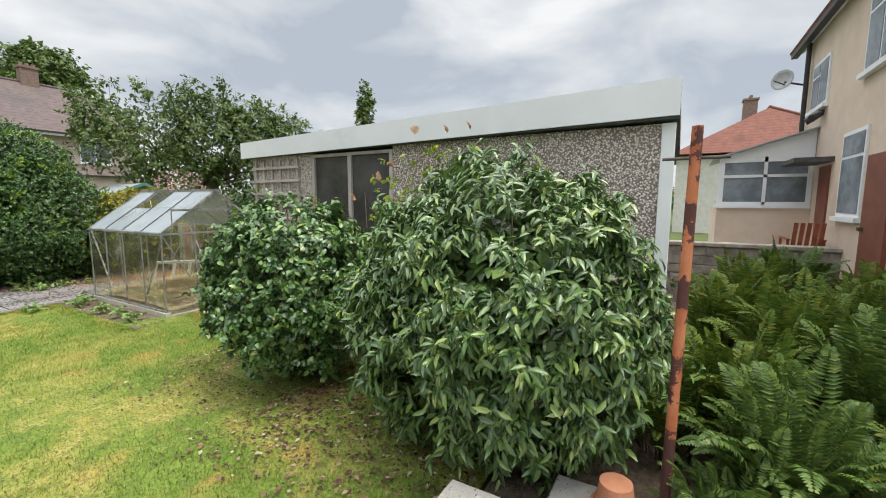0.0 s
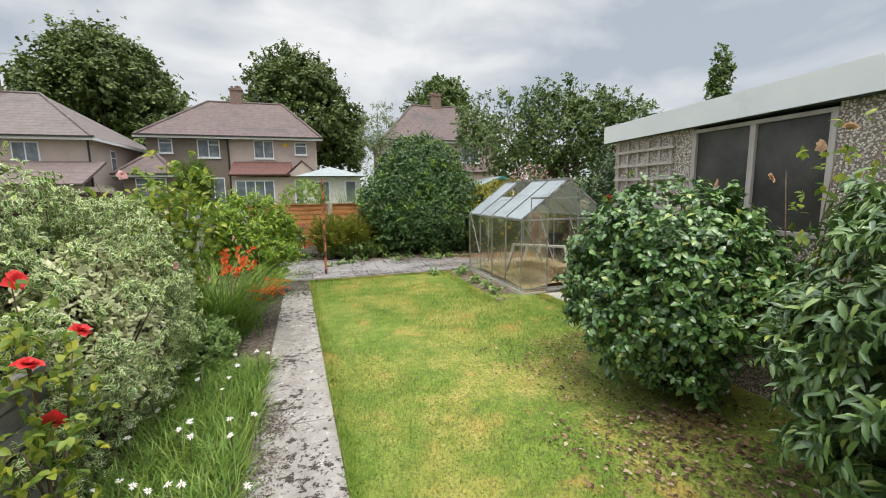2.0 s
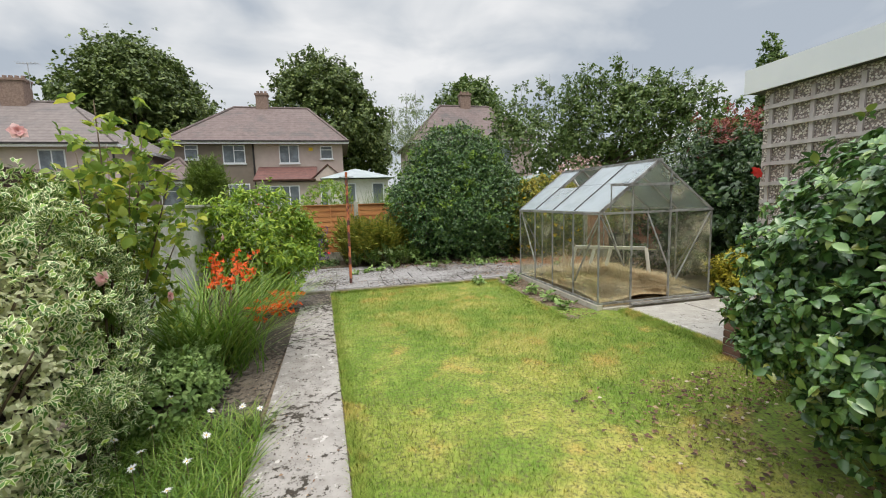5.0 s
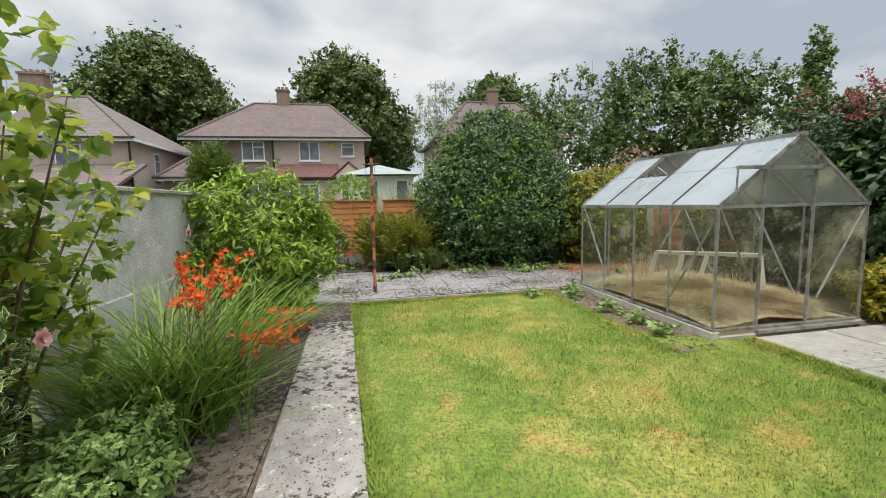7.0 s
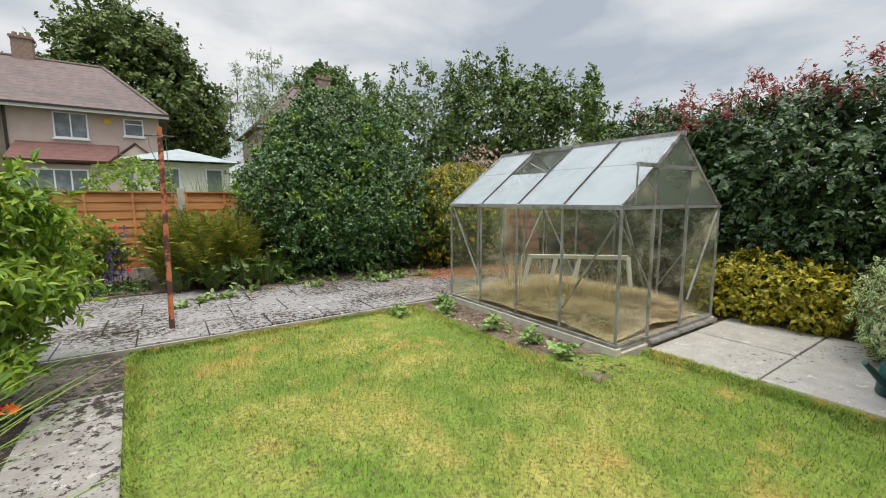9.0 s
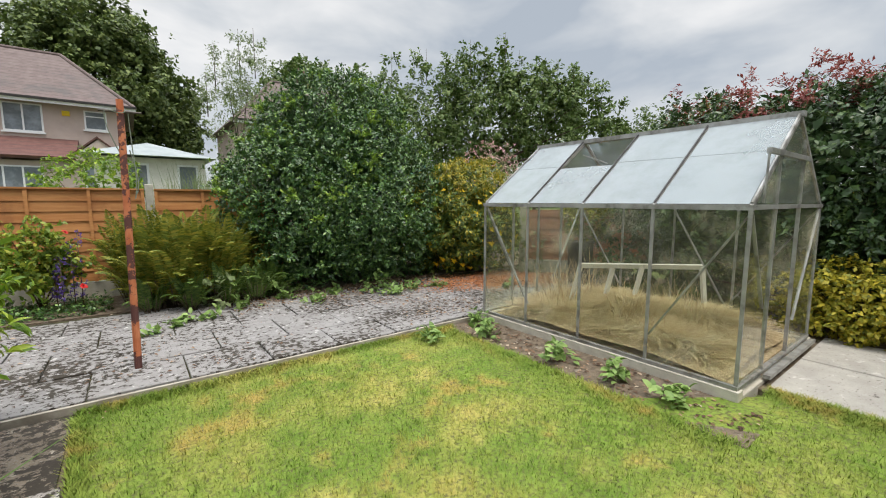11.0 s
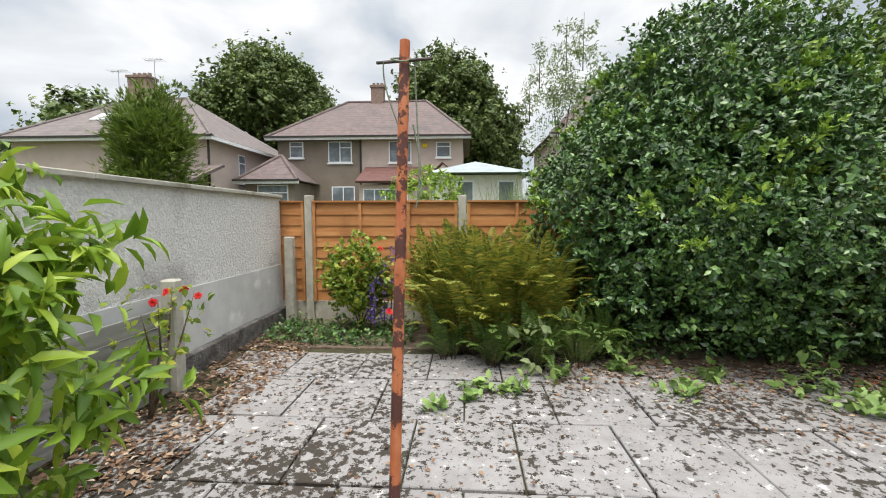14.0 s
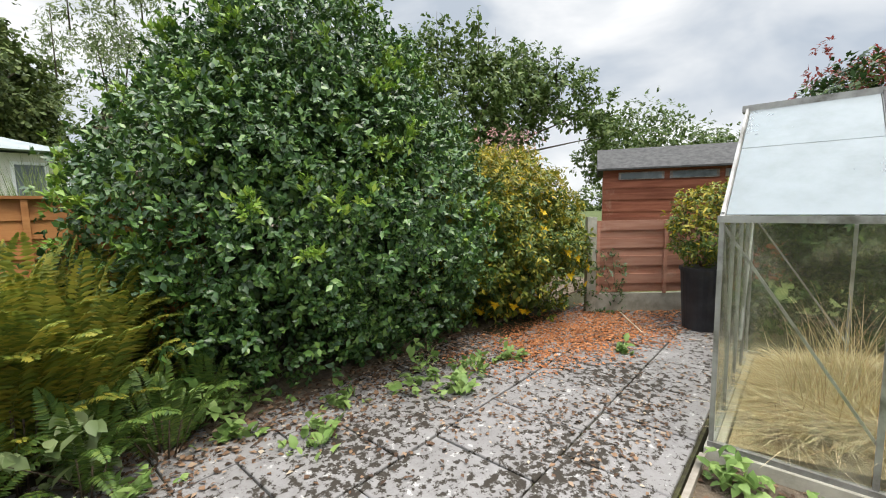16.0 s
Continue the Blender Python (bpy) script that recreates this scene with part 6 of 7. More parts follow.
# ---- houses ----
def frame_window(house, x0, x1, y, z0, z1, lights=2, side=-1, axis="y", top=True):
    """A white framed window proud of the wall; side is the way that it faces."""
    def dims(a0, a1, d0, d1, c0, c1):
        lo, hi = sorted((d0, d1))
        return (a0, a1, lo, hi, c0, c1) if axis == "y" else (lo, hi, a0, a1, c0, c1)
    w = box_part("window", dims(x0, x1, y, y + side * 0.03, z0, z1), M["white_pvc"], house, "white framed window")
    k = (x1 - x0 - 0.06) / lights
    for i in range(lights):
        a0, a1 = x0 + 0.06 + i * k, x0 + i * k + k
        if top and i == lights - 1:
            zt = z1 - (z1 - z0) * 0.3
            box_part("pane", dims(a0, a1, y + side * 0.03, y + side * 0.038, z0 + 0.06, zt - 0.025), M["window_glass"], w)
            box_part("pane", dims(a0, a1, y + side * 0.03, y + side * 0.038, zt + 0.025, z1 - 0.06), M["window_glass"], w)
        else:
            box_part("pane", dims(a0, a1, y + side * 0.03, y + side * 0.038, z0 + 0.06, z1 - 0.06), M["window_glass"], w)
    box_part("sill", dims(x0 - 0.05, x1 + 0.05, y + side * 0.002, y + side * 0.09, z0 - 0.07, z0 - 0.004), M["white_pvc"], w)
    return w


def hip_roof(house, x0, x1, y0, y1, z, rx0, rx1, ry, rz, mat, over=0.0):
    bm = bmesh.new()
    e = [bm.verts.new(p) for p in ((x0, y0, z), (x1, y0, z), (x1, y1, z), (x0, y1, z))]
    a, b = bm.verts.new((rx0, ry, rz)), bm.verts.new((rx1, ry, rz))
    for f in ((e[0], e[1], b, a), (e[1], e[2], b), (e[2], e[3], a, b), (e[3], e[0], a), (e[3], e[2], e[1], e[0])):
        bm.faces.new(f)
    roof = part("roof", bm, mat, house)
    bm = bmesh.new()
    for p, q in (((x0, y0, z), (rx0, ry, rz)), ((x1, y0, z), (rx1, ry, rz)), ((rx0, ry, rz), (rx1, ry, rz))):
        bar(bm, Vector(p), Vector(q) , 0.09, 0.09, 8)
    part("ridge_tiles", bm, mat, roof)
    for d in ((x0 - 0.03, x1 + 0.03, y0 - 0.05, y0 + 0.03, z - 0.17, z - 0.02),):
        box_part("fascia", d, M["white_pvc"], house)
    box_part("gutter", (x0 - 0.05, x1 + 0.05, y0 - 0.14, y0 - 0.055, z - 0.05, z + 0.035), M["gutter"], house)
    return roof


def chimney_stack(house, x, y, z0, z1, w=0.75, d=0.6, pots=3):
    c = box_part("chimney", (x - w / 2, x + w / 2, y - d / 2, y + d / 2, z0, z1), M["chimney"], house)
    box_part("chimney_cap", (x - w / 2 - 0.06, x + w / 2 + 0.06, y - d / 2 - 0.06, y + d / 2 + 0.06, z1 - 0.12, z1), M["chimney"], c)
    for k in range(pots):
        bm = bmesh.new()
        px = x - w / 2 + w * (k + 0.5) / pots
        bar(bm, (px, y, z1), (px, y, z1 + 0.2), 0.10, 0.09, 10)
        part("chimney_pot", bm, M["chimney"], c)


h1 = thing("semi_detached_house", (-4.2, 30.2, 0), "pair of rendered houses, brown and pink halves, brown tiled hip roof", "house")
box_part("wall", (-9.15, -4.6, 30.2, 37.6, -0.4, 5.45), M["brown_render"], h1, "brown rendered half")
box_part("wall", (-4.598, 0.75, 30.2, 37.6, -0.4, 5.45), M["pink_render"], h1, "pinkish rendered half")
hip_roof(h1, -9.6, 1.15, 29.75, 38.0, 5.5, -6.35, -1.5, 33.9, 8.35, M["roof_tile"])
chimney_stack(h1, -4.5, 34.0, 7.9, 9.3, 0.75, 0.6)
frame_window(h1, -8.5, -7.75, 30.2, 4.46, 5.32, 1)
frame_window(h1, -6.4, -5.13, 30.2, 4.2, 5.32, 2)
frame_window(h1, -3.15, -1.95, 30.2, 4.18, 5.32, 2, top=False)
frame_window(h1, -0.65, 0.12, 30.2, 4.44, 5.25, 1)
frame_window(h1, -6.25, -5.0, 30.2, 0.6, 2.95, 2, top=False)
bm = bmesh.new()
bar(bm, (-4.65, 30.12, 0), (-4.65, 30.12, 5.4), 0.05, 0.05, 8)
part("downpipe", bm, M["gutter"], h1)
box_part("alarm_box", (-1.35, -1.1, 30.12, 30.2, 4.95, 5.15), M["yellow"], h1, "small yellow alarm box")
box_part("extension", (-9.6, -7.2, 27.6, 30.2, -0.4, 3.0), M["brown_render"], h1)
hip_roof(h1, -9.95, -6.9, 27.3, 30.2, 3.05, -8.5, -8.4, 29.0, 4.4, M["roof_tile"])
frame_window(h1, -9.0, -7.5, 27.6, 1.6, 2.85, 1)
box_part("extension", (-4.3, -1.0, 28.4, 30.2, -0.4, 2.9), M["pink_render"], h1)
sheet("lean_to_roof", ((-4.4, 28.1, 2.95), (-0.9, 28.1, 2.95), (-0.9, 30.2, 3.85), (-4.4, 30.2, 3.85)), M["maroon_tile"], h1, "dark red tiled lean-to roof", thick=0.12)
frame_window(h1, -4.1, -1.9, 28.4, 0.9, 2.7, 4, top=False)
box_part("extension", (-1.0, 0.7, 28.4, 30.2, -0.4, 2.95), M["pink_render"], h1)
bm = bmesh.new()
v = [bm.verts.new(p) for p in ((-1.15, 28.1, 2.95), (0.85, 28.1, 2.95), (-0.15, 28.1, 3.85), (-1.15, 30.2, 2.95), (0.85, 30.2, 2.95), (-0.15, 30.2, 3.85))]
for f in ((0, 1, 2), (3, 5, 4), (0, 2, 5, 3), (1, 4, 5, 2), (0, 3, 4, 1)):
    bm.faces.new([v[i] for i in f])
part("gable_roof", bm, M["pink_render"], h1)
for xa, xb in ((-1.2, -0.15), (0.9, -0.15)):
    sheet("gable_tiles", ((xa, 28.05, 2.97), (xb, 28.05, 3.90), (xb, 30.2, 3.90), (xa, 30.2, 2.97)), M["maroon_tile"], h1, thick=0.06)
frame_window(h1, -0.7, 0.2, 28.4, 1.0, 2.75, 1)

h2 = thing("grey_roofed_house", (-14, 26, 0), "rendered house with a grey-brown tiled hip roof and brick chimney", "house")
box_part("wall", (-19.5, -10.3, 26.0, 34.4, -0.4, 4.75), M["pink_render"], h2)
hip_roof(h2, -19.9, -9.9, 25.6, 34.8, 4.8, -17.0, -13.9, 30.0, 7.6, M["grey_tile"])
box_part("side_fascia", (-9.93, -9.86, 25.6, 34.8, 4.63, 4.78), M["white_pvc"], h2)
chimney_stack(h2, -16.2, 29.8, 7.0, 8.7, 1.1, 0.7, 4)
frame_window(h2, -13.4, -12.3, 26.0, 3.5, 4.55, 2, top=False)
frame_window(h2, 28.3, 28.9, -10.3, 3.0, 4.4, 1, side=1, axis="x")
frame_window(h2, 30.6, 31.2, -10.3, 2.2, 3.9, 1, side=1, axis="x")
box_part("extension", (-14.0, -9.4, 22.6, 26.0, -0.4, 2.3), M["pink_render"], h2)
sheet("lean_to_roof", ((-14.2, 22.3, 2.3), (-9.1, 22.3, 2.3), (-9.6, 26.0, 3.5), (-14.0, 26.0, 3.5)), M["roof_tile"], h2, thick=0.12)
bm = bmesh.new()
bar(bm, (-10.25, 25.9, 0), (-10.25, 25.9, 4.7), 0.05, 0.05, 8)
part("downpipe", bm, M["gutter"], h2)

def aerial(x, y, z, h):
    a = thing("tv_aerial", (x, y, z), "thin metal television aerial on a chimney", "aerial", "television aerials")
    bm = bmesh.new()
    bar(bm, (x, y, z - 0.5), (x, y, z + h), 0.02, 0.015, 6)
    part("mast", bm, M["aerial"], a)
    bm = bmesh.new()
    bar(bm, (x - 0.5, y, z + h - 0.05), (x + 0.5, y, z + h), 0.015, 0.015, 6)
    part("boom", bm, M["aerial"], a)
    for k in range(6):
        bm = bmesh.new()
        bar(bm, (x - 0.45 + k * 0.18, y - 0.25, z + h - 0.03), (x - 0.45 + k * 0.18, y + 0.25, z + h - 0.03), 0.01, 0.01, 5)
        part("rod", bm, M["aerial"], a)


aerial(-15.5, 29.8, 8.7, 0.9)
aerial(-17.6, 29.9, 7.7, 1.4)
h2w = box_part("rooflight", (-16.9, -16.0, 27.3, 28.2, 5.95, 6.05), M["white_pvc"], h2, "small roof window", m=Matrix.Translation((0, 27.7, 6.0)) @ Matrix.Rotation(radians(32), 4, "X") @ Matrix.Translation((0, -27.75, -5.86)))
h3 = thing("pink_house", (9.7, 30.2, 0), "pink rendered house with a brown tiled hip roof", "house")
box_part("wall", (5.6, 14.2, 30.2, 37.4, -0.4, 5.5), M["pink_render"], h3)
hip_roof(h3, 5.2, 14.6, 29.8, 37.8, 5.55, 8.2, 12.1, 33.6, 8.7, M["roof_tile"])
chimney_stack(h3, 10.2, 33.6, 8.2, 9.6, 0.8, 0.6)
frame_window(h3, 8.3, 9.3, 30.2, 4.2, 5.3, 2)
w3 = frame_window(h3, 11.1, 12.6, 30.2, 4.0, 5.3, 2, top=False)
sheet("bay_roof", ((10.7, 29.2, 3.2), (13.4, 29.2, 3.2), (13.4, 30.2, 3.85), (10.7, 30.2, 3.85)), M["roof_tile"], h3, thick=0.1)
box_part("bay", (10.9, 13.2, 29.4, 30.2, -0.4, 3.2), M["pink_render"], h3)

gz = thing("garden_room", (1.3, 21.5, 0), "cream garden room with a shallow pale green pyramid roof", "garden room")
box_part("wall", (-0.05, 2.65, 21.2, 23.6, -0.2, 2.62), M["cream_paint"], gz)
bm = bmesh.new()
v = [bm.verts.new(p) for p in ((-0.35, 20.85, 2.66), (2.95, 20.85, 2.66), (2.95, 24.0, 2.66), (-0.35, 24.0, 2.66), (1.25, 22.4, 3.18))]
for f in ((0, 1, 4), (1, 2, 4), (2, 3, 4), (3, 0, 4), (3, 2, 1, 0)):
    bm.faces.new([v[i] for i in f])
part("roof", bm, M["pale_roof"], gz)
for x in (0.65, 1.9):
    frame_window(gz, x, x + 0.55, 21.2, 1.4, 2.45, 1, top=False)

tshed = thing("teal_shed", (8.2, 18, 0), "small garden shed with teal roof edges", "shed")
box_part("wall", (7.2, 9.4, 17.2, 19.0, -0.1, 1.95), M["cream_paint"], tshed)
for a, b in (((7.05, 1.95), (8.3, 2.45)), ((9.55, 1.95), (8.3, 2.45))):
    sheet("roof_side", ((a[0], 17.0, a[1]), (b[0], 17.0, b[1]), (b[0], 19.2, b[1]), (a[0], 19.2, a[1])), M["pale_roof"], tshed, thick=0.03)
    beam_part("bargeboard", (a[0], 16.98, a[1]), (b[0], 16.98, b[1]), 0.03, 0.10, M["teal"], tshed)

# the house beside the terrace, its lean-to and the low wall
hr = thing("near_house", (10, -4, 0.4), "beige roughcast house with white windows and a brown door", "house")
HYW = -2.4
box_part("wall", (4.6, 13.1, -9.5, HYW, -0.3, 5.25), M["beige_render"], hr)
box_part("gutter", (4.4, 13.35, HYW + 0.10, HYW + 0.22, 5.16, 5.28), M["gutter"], hr)
box_part("soffit", (4.4, 13.3, HYW, HYW + 0.15, 5.25, 5.33), M["white_pvc"], hr)
sheet("roof", ((4.3, HYW + 0.25, 5.30), (13.4, HYW + 0.25, 5.30), (11.0, -6.0, 7.9), (4.3, -6.0, 7.9)), M["red_tile"], hr, thick=0.1)
frame_window(hr, 8.05, 9.2, HYW, 3.75, 4.95, 2, side=1)
frame_window(hr, 11.0, 12.1, HYW, 3.7, 4.62, 2, side=1)
frame_window(hr, 8.75, 9.75, HYW, 1.62, 2.95, 1, side=1)
dr = box_part("door", (7.75, 8.55, HYW, HYW + 0.05, 0.5, 2.5), M["brown_door"], hr, "flat brown painted door")
box_part("door_handle", (8.42, 8.5, HYW + 0.05, HYW + 0.10, 1.45, 1.50), M["iron"], dr)
dr2 = box_part("door", (10.35, 10.95, HYW, HYW + 0.03, 0.5, 2.5), M["brown_door"], hr, "dark recessed doorway")
box_part("canopy", (10.2, 11.3, HYW, HYW + 0.55, 2.56, 2.64), M["roof_felt"], hr, "flat grey door canopy")
bm = bmesh.new()
bar(bm, (12.4, HYW + 0.08, 2.9), (12.4, HYW + 0.08, 5.2), 0.045, 0.045, 8)
part("downpipe", bm, M["gutter"], hr)
lamp = thing("security_lamp", (11.2, HYW, 3.55), "small dark twin security lamp on the house wall", "lamp")
box_part("bracket", (11.15, 11.25, HYW, HYW + 0.08, 3.5, 3.6), M["gutter"], lamp)
for dx in (-0.14, 0.1):
    bm = bmesh.new()
    bar(bm, (11.2 + dx, HYW + 0.06, 3.52), (11.2 + dx * 1.7, HYW + 0.22, 3.42), 0.05, 0.07, 8)
    part("lamp_head", bm, M["gutter"], lamp)
dish = thing("satellite_dish", (12.7, HYW, 4.5), "grey satellite dish on the house corner", "satellite dish")
bm = bmesh.new()
g = bmesh.ops.create_uvsphere(bm, u_segments=20, v_segments=12, radius=0.32)
bmesh.ops.delete(bm, geom=[q for q in bm.verts if q.co.z > -0.2], context="VERTS")
bmesh.ops.translate(bm, vec=(0, 0, 0.26), verts=bm.verts)
bmesh.ops.transform(bm, matrix=look((12.6, HYW + 0.45, 4.55), (9, HYW + 3.0, 5.2)) @ Matrix.Rotation(math.pi, 4, "X"), verts=bm.verts)
bmesh.ops.solidify(bm, geom=bm.faces, thickness=0.01)
part("reflector", bm, M["dish"], dish, smooth=True)
bm = bmesh.new()
bar(bm, (12.7, HYW, 4.4), (12.6, HYW + 0.42, 4.5), 0.02, 0.02, 6)
bar(bm, (12.6, HYW + 0.42, 4.45), (12.35, HYW + 0.65, 4.5), 0.012, 0.012, 6)
part("arm", bm, M["iron"], dish)

lt = thing("lean_to_porch", (12.4, -1.6, 0.4), "white framed lean-to porch with a clear sheet roof", "porch")
box_part("wall", (11.42, 13.3, HYW + 0.002, -0.82, 0.3, 1.72), M["beige_render"], lt)
box_part("sill", (11.36, 11.5, HYW + 0.005, -0.76, 1.72, 1.79), M["white_pvc"], lt)
for d in ((11.42, 11.48, HYW + 0.01, HYW + 0.09, 1.79, 2.78), (11.42, 11.48, -0.92, -0.82, 1.79, 2.78), (11.42, 11.48, -1.66, -1.60, 1.79, 2.78), (11.42, 11.48, HYW + 0.09, -0.92, 2.68, 2.78), (11.42, 11.48, HYW + 0.09, -0.92, 2.36, 2.42), (11.42, 11.48, HYW + 0.09, -0.92, 1.79, 1.85)):
    box_part("frame_bar", d, M["white_pvc"], lt)
box_part("pane", (11.445, 11.455, HYW + 0.09, -0.92, 1.85, 2.68), M["window_glass"], lt)
sheet("roof", ((11.3, -0.72, 2.80), (11.3, HYW, 3.32), (13.4, HYW, 3.32), (13.4, -0.72, 2.80)), M["pale_roof"], lt, "pale corrugated sheet roof", thick=-0.03)
bm = bmesh.new()
v = [bm.verts.new(p) for p in ((11.42, -0.8, 2.78), (11.42, HYW + 0.01, 2.78), (11.42, HYW + 0.01, 3.28), (11.46, -0.8, 2.78), (11.46, HYW + 0.01, 2.78), (11.46, HYW + 0.01, 3.28))]
for f in ((0, 1, 2), (3, 5, 4), (0, 3, 4, 1), (1, 4, 5, 2), (2, 5, 3, 0)):
    bm.faces.new([v[i] for i in f])
part("gable_panel", bm, M["white_pvc"], lt)

chair = thing("garden_chair", (9.9, -2.0, 0.5), "red-stained folding wooden garden chair", "chair")
for k in range(6):
    beam_part("seat_slat", (9.95, -1.95 + k * 0.07 - 0.3, 0.95), (10.4, -1.95 + k * 0.07 - 0.3, 0.95), 0.05, 0.02, M["chair_wood"], chair)
for k in range(5):
    beam_part("back_slat", (9.78, -2.22 + k * 0.09, 0.97), (9.62, -2.22 + k * 0.09, 1.5), 0.06, 0.02, M["chair_wood"], chair, up=(1, 0, 0.3))
for x, y in ((9.8, -2.28), (9.8, -1.8), (10.4, -2.28), (10.4, -1.8)):
    beam_part("leg", (x, y, 0.42), (x, y, 1.2), 0.04, 0.04, M["chair_wood"], chair, up=(1, 0, 0))
for y in (-2.28, -1.8):
    beam_part("arm", (9.75, y, 1.2), (10.45, y, 1.2), 0.05, 0.025, M["chair_wood"], chair)

yard = box_part("neighbour_yard", (9.55, 14, HYW - 0.0, 1.5, -0.1, 0.42), M["concrete"])
tagged(yard, "raised concrete yard beside the house", "yard", kind="structure")
lw = thing("low_stone_wall", (9.45, -1.5, 0), "low weathered stone wall with a flat coping", "wall")
rs = random.Random(15)
for c in range(6):
    y = -2.4 + (0.14 if c % 2 else 0)
    while y < 0.3:
        ln = rs.uniform(0.28, 0.5)
        box_part("stone", (9.32 + rs.uniform(-.012, .012), 9.52, y, y + ln - 0.012, 0.02 + c * 0.172, 0.18 + c * 0.172), M["stone"], lw, bevel=0.008)
        y += ln
box_part("mortar_core", (9.345, 9.51, -2.4, 0.4, -0.1, 1.04), M["mortar"], lw)
box_part("coping", (9.28, 9.58, -2.4, 0.55, 1.05, 1.12), M["stone"], lw, "flat stone coping", bevel=0.01)

fh = thing("far_red_house", (34, -4, 0), "distant pale house with a red tiled roof", "house")
box_part("wall", (30.5, 38, -9.5, 0.2, -0.3, 4.6), M["cream_paint"], fh)
hip_roof(fh, 30.0, 38.4, -10, 0.6, 4.7, 33.0, 35.5, -4.6, 7.6, M["red_tile"])
chimney_stack(fh, 33.2, -3.6, 6.6, 8.2, 0.7, 0.7, 2)


# ---- trees ----
def tree(name, at, trunk_h, blobs, mat, label, leaf=0.28, per=900, k=4, seed=1, trunk_r=0.25, lump=0.2, category="tree", depth=0.45, shape=FLAT, ratio=0.6, spread=0.8):
    """A tree: tapered trunk, a limb into every leaf mass, and clumped leaves with gaps."""
    t = thing(name, at, label, category)
    b = Vector(at)
    top = b + Vector((0.03 * trunk_h, 0.02 * trunk_h, trunk_h))
    segs = [(b + Vector((0, 0, -0.2)), top, trunk_r, trunk_r * 0.6)]
    ch = []
    for i, (cx, cy, cz, rx, ry, rz) in enumerate(blobs):
        c = Vector((cx, cy, cz))
        mid = top.lerp(c, 0.55) + Vector((0, 0, 0.1 * rz))
        if rx > 0.25:
            segs += [(top, mid, trunk_r * 0.45, trunk_r * 0.22), (mid, c, trunk_r * 0.22, trunk_r * 0.06)]
        else:
            limbs_mesh("shoot", [(c - Vector((0, 0, rz * 1.4)), c + Vector((0, 0, rz)), 0.012, 0.004)], M["trunk"], t)
        n = int(per * (rx * ry + ry * rz + rx * rz) / 3)
        p, o = shell(n, c, (rx, ry, rz), lump, 3.5, depth, seed * 31 + i)
        p, o = clumped(p, o, max(6, n // 7), max(leaf * 1.6, 0.16 * (rx + rz)), seed * 13 + i)
        ch.append(sprigs(p, o, k, leaf, ratio, shape, seed=seed * 17 + i, spread=spread, droop=0.25 if spread > 0.5 else -0.5))
    limbs_mesh("trunk", segs, M["trunk"], t)
    raw_mesh("crown", *joined(ch), mat, t)
    return t


def big_blobs(cx, cy, z0, top, rad, n, seed):
    r = random.Random(seed)
    out = [(cx, cy, (z0 + top) / 2, rad * 0.62, rad * 0.62, (top - z0) * 0.42)]
    for i in range(n):
        a, h = r.uniform(0, 6.283), r.random()
        w = rad * (1.08 - 0.62 * max(0, h - 0.45) ** 1.3 / 0.46)
        s = rad * r.uniform(0.16, 0.40)
        w *= r.uniform(0.85, 1.12)
        out.append((cx + math.cos(a) * (w - s), cy + math.sin(a) * (w - s), z0 + s * 0.6 + h * (top - z0 - s * 1.3), s, s, s * 0.8))
    return out


tree("ash_tree", (-16.7, 45, -0.1), 5.0, big_blobs(-16.9, 45, 4.5, 16.4, 6.5, 54, 1), M["far_leaf"], "large dark green broadleaf tree behind the houses", 0.30, 92, 5, 1, 0.4, ratio=0.7)
tree("sycamore_tree", (-1.0, 46, -0.1), 5.0, big_blobs(-0.9, 46, 3.5, 15.9, 6.2, 54, 2), M["far_leaf"], "tall dark green tree behind the pair of houses", 0.30, 94, 5, 2, 0.4, ratio=0.7)
tree("oak_tree", (14.2, 46, -0.1), 5.0, big_blobs(14.4, 46, 4.0, 14.1, 5.4, 40, 3), M["apple_leaf"], "rounded green tree behind the pink house", 0.30, 84, 5, 3, 0.4, ratio=0.7)
tree("far_tree", (-34, 44, -0.1), 4.0, big_blobs(-34, 44, 3.0, 13.0, 6.5, 16, 4), M["far_leaf"], "dark broadleaf tree far beyond the houses", 0.45, 28, 5, 4, 0.4, ratio=0.7)
ap = [(9.3, 15.4, 3.9, 1.5, 1.4, 1.2), (8.2, 16.8, 3.8, 1.3, 1.2, 1.1), (9.9, 14.2, 4.2, 1.0, 1.0, 0.9), (9.1, 15.6, 5.0, 1.0, 0.9, 0.8), (9.9, 14.3, 5.0, 0.8, 0.8, 0.6), (10.3, 13.1, 4.3, 0.7, 0.7, 0.6), (10.5, 12.3, 3.9, 0.45, 0.45, 0.5), (10.5, 12.0, 3.2, 0.3, 0.3, 0.5), (7.7, 17.4, 4.7, 0.8, 0.8, 0.7), (8.8, 16.0, 3.0, 1.1, 1.0, 0.8), (9.6, 14.8, 3.1, 0.8, 0.8, 0.7)]
ap = [(7.9 + 1.87 * (x - 7.4), 14.1 + 1.148 * (y - 12.2), 1.5 + 1.12 * (z - 1.5), a * 1.5, b * 1.4, c * 1.2) for x, y, z, a, b, c in ap]
rt = random.Random(31)
for k in range(16):
    t_ = k / 15
    ap.append((7.9 + 5.8 * t_ + rt.uniform(-.3, .3), 20.3 - 6.0 * t_, 5.5 + 1.5 * math.sin(t_ * 3.0 + 0.2) * rt.uniform(0.5, 1.0) - 0.5 * t_, 0.17, 0.17, rt.uniform(0.35, 0.65)))
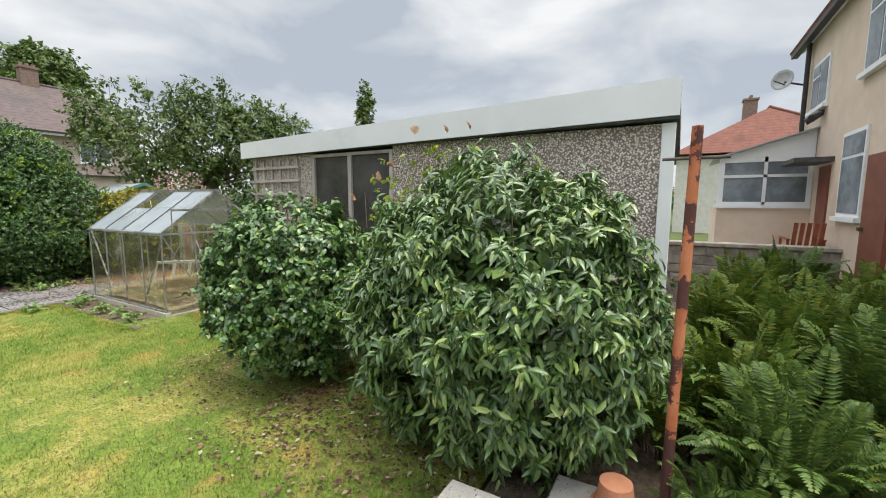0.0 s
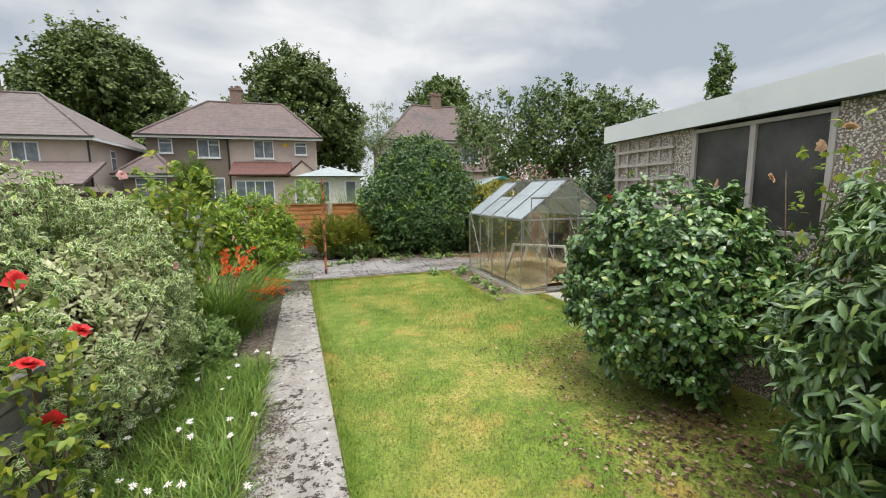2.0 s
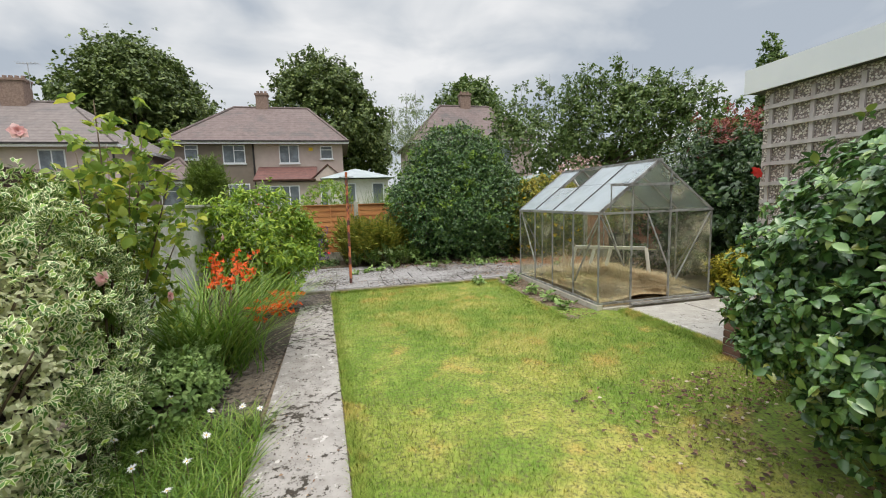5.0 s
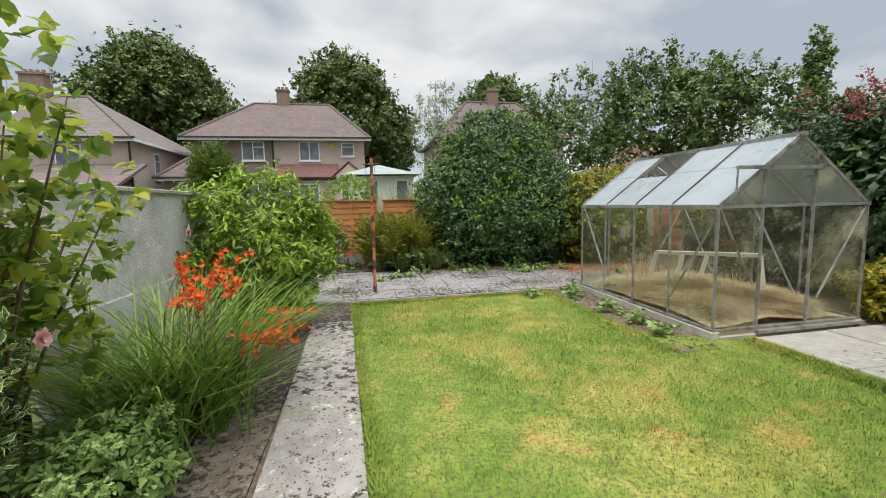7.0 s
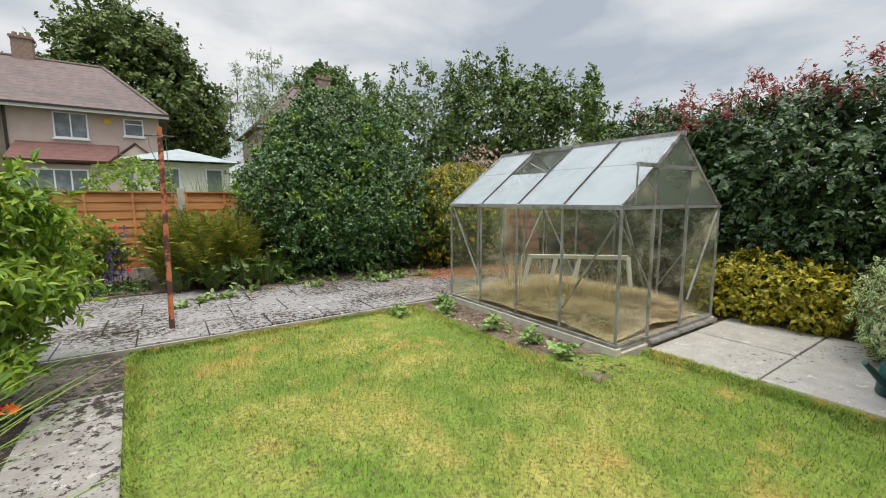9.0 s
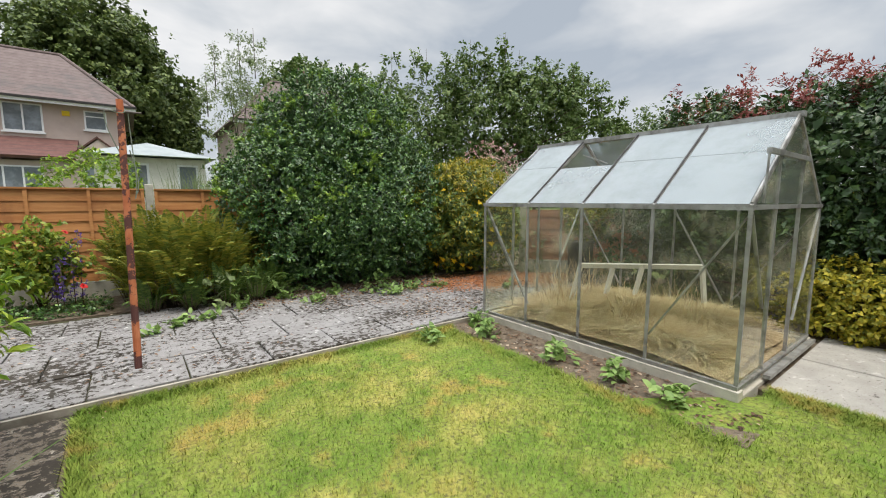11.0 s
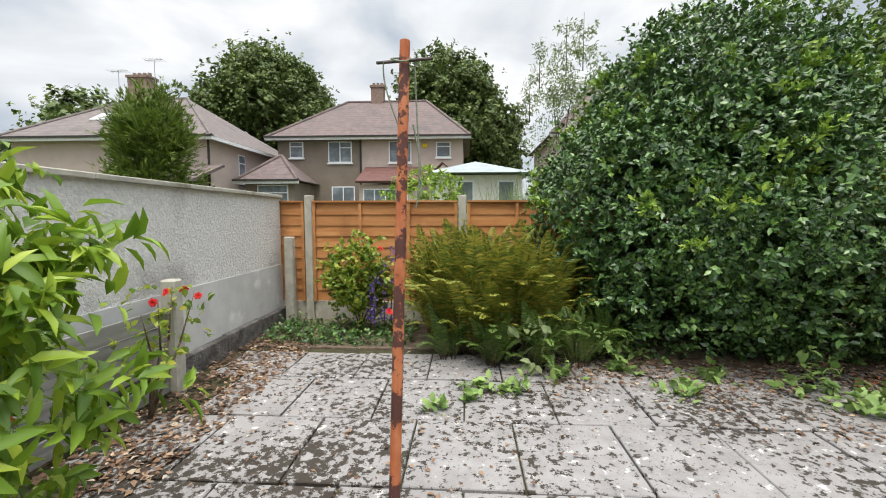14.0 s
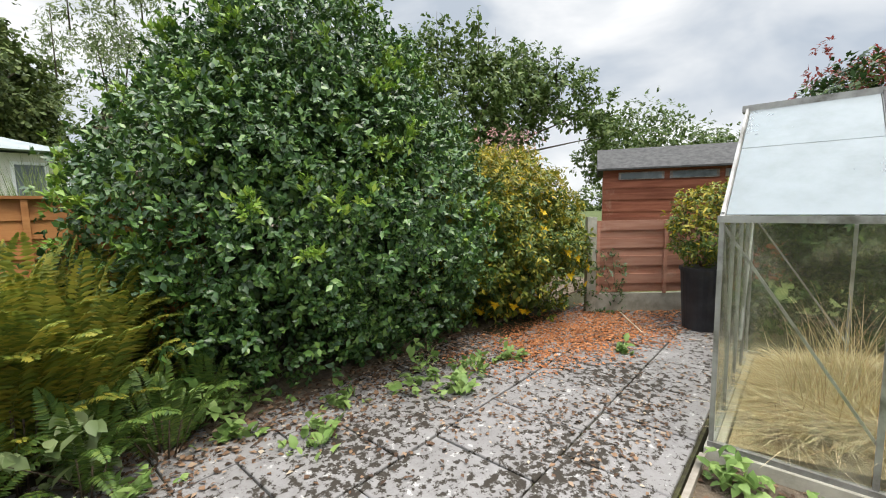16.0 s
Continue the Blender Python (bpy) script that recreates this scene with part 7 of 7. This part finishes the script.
tree("apple_tree", (10.9, 17.6, -0.1), 2.5, ap, M["apple_leaf"], "spreading old apple tree with straggling top shoots", 0.15, 400, 5, 5, 0.14, 0.25, ratio=0.55)
tree("poplar_tree", (48, 40, -0.1), 6.0, [(48, 40, 4 + 1.3 * k, 1.7 - 0.11 * k, 1.7 - 0.11 * k, 1.5) for k in range(11)], M["apple_leaf"], "slim upright poplar in the distance", 0.4, 130, 5, 6, 0.3)
tree("birch_tree", (2.9, 17.5, -0.1), 2.4, [(2.9, 17.5, 3.5, .6, .6, .9), (3.25, 17.5, 4.4, .45, .45, .7), (2.75, 17.5, 4.2, .35, .35, .65), (3.4, 17.5, 5.1, .2, .2, .5), (2.5, 17.5, 4.6, .16, .16, .45), (3.05, 17.5, 5.0, .16, .16, .5), (2.3, 17.5, 3.9, .2, .2, .4)], M["pale_leaf"], "wispy pale-leaved tree behind the evergreen", 0.075, 1300, 4, 7, 0.05, 0.35, ratio=0.3)
tree("cypress_tree", (-2.5, 12.8, -0.1), 0.9, [(-2.5 + dx, 12.8 + dy, z, w, w, h) for dx, dy, z, w, h in ((0, 0, 0.7, .36, .6), (0, 0, 1.4, .38, .6), (0.02, 0, 1.9, .36, .45), (-.15, .1, 2.2, .26, .3), (.16, -.1, 2.2, .27, .28), (0, 0, 2.3, .26, .25), (-.2, 0, 2.5, .05, .2), (.2, 0, 2.5, .06, .2), (.03, 0, 2.6, .05, .2))], M["cypress"], "bushy upright green cypress behind the white wall", 0.075, 9000, 6, 8, 0.07, 0.10, ratio=0.16, depth=0.25, spread=0.35)
bl = bush("golden_bush", "yellow-green shrub showing over the back fence", (0.2, 17, -0.1),
          [("leaves", mass((0.2, 17, 1.35), (1.0, 0.7, 1.05), 700, 6, 0.10, 0.45, 301, KITE, lump=0.25, low=-0.05), M["lance"])])
bush("tall_grass_clump", "pale tall grass clump over the back fence", (2.4, 16.5, -0.1),
     [("leaves", blades(np.stack([2.3 + RNG.normal(size=1500) * 0.5, 16.5 + RNG.normal(size=1500) * 0.3, np.full(1500, -0.1)], -1), 1.9, 0.22, 0.008, 302, 4), M["pale_leaf"])], "grass")
seedy = bush("pink_seed_shrub", "tall feathery shrub with dusky pink seed heads", (7.6, 13.4, -0.1),
     [("leaves", mass((7.6, 13.4, 1.3), (0.8, 0.7, 1.2), 900, 5, 0.08, 0.25, 303, KITE, lump=0.3, low=0), M["pale_leaf"]),
      ("seed_heads", mass((7.7, 13.4, 2.2), (0.75, 0.6, 0.55), 260, 4, 0.06, 0.3, 304, KITE, lump=0.4, low=1.7), M["pink"])])
for q in seedy.children:
    if q.name.startswith("seed_heads"):
        tagged(q, kind="stuff")
bush("bare_shrub", "dry twiggy shrub by the red fence", (6.9, 11.15, 0),
     [("leaves", mass((6.75, 11.3, 0.35), (0.35, 0.3, 0.45), 200, 4, 0.05, 0.4, 305, KITE, low=0), M["hedge"])], stems=20, stem_r=0.006)
tree("shed_tree", (16.6, 13.6, -0.1), 2.0, [(16.4, 13.6, 3.4, 1.5, 1.4, 1.1), (15.6, 14.1, 3.0, 1.2, 1.1, 1.0), (18.6, 11.6, 2.9, 1.6, 1.2, 0.8), (17.4, 12.6, 2.5, 1.5, 1.2, 0.9)], M["apple_leaf"], "rounded green tree behind the garden shed", 0.12, 620, 5, 9, 0.12)
tree("hawthorn_tree", (30, 31, -0.1), 2.5, [(30, 31, 5.5, 3.2, 2.5, 2.6), (27, 32, 4.8, 2.2, 2, 2), (33, 30, 4.6, 2.4, 2, 2)], M["pale_leaf"], "greyish green tree beyond the garage", 0.22, 90, 4, 10, 0.2, 0.3)

# distant hedgerow and woods that close the horizon
ch = []
rw = random.Random(77)
for i in range(120):
    a = 6.283 * i / 120
    R = 95 + rw.uniform(-10, 15)
    hgt = rw.uniform(3.0, 6.5)
    p, o = shell(170, (math.sin(a) * R, 15 + math.cos(a) * R, hgt * 0.45), (4.5, 4.5, hgt * 0.6), 0.25, 3, 0.3, 400 + i, -0.1)
    ch.append(sprigs(p, o, 3, 0.9, 0.7, FLAT, seed=500 + i))
tagged(raw_mesh("far_woods", *joined(ch), M["far_leaf"]), "distant belt of trees round the gardens", "woods", kind="stuff")
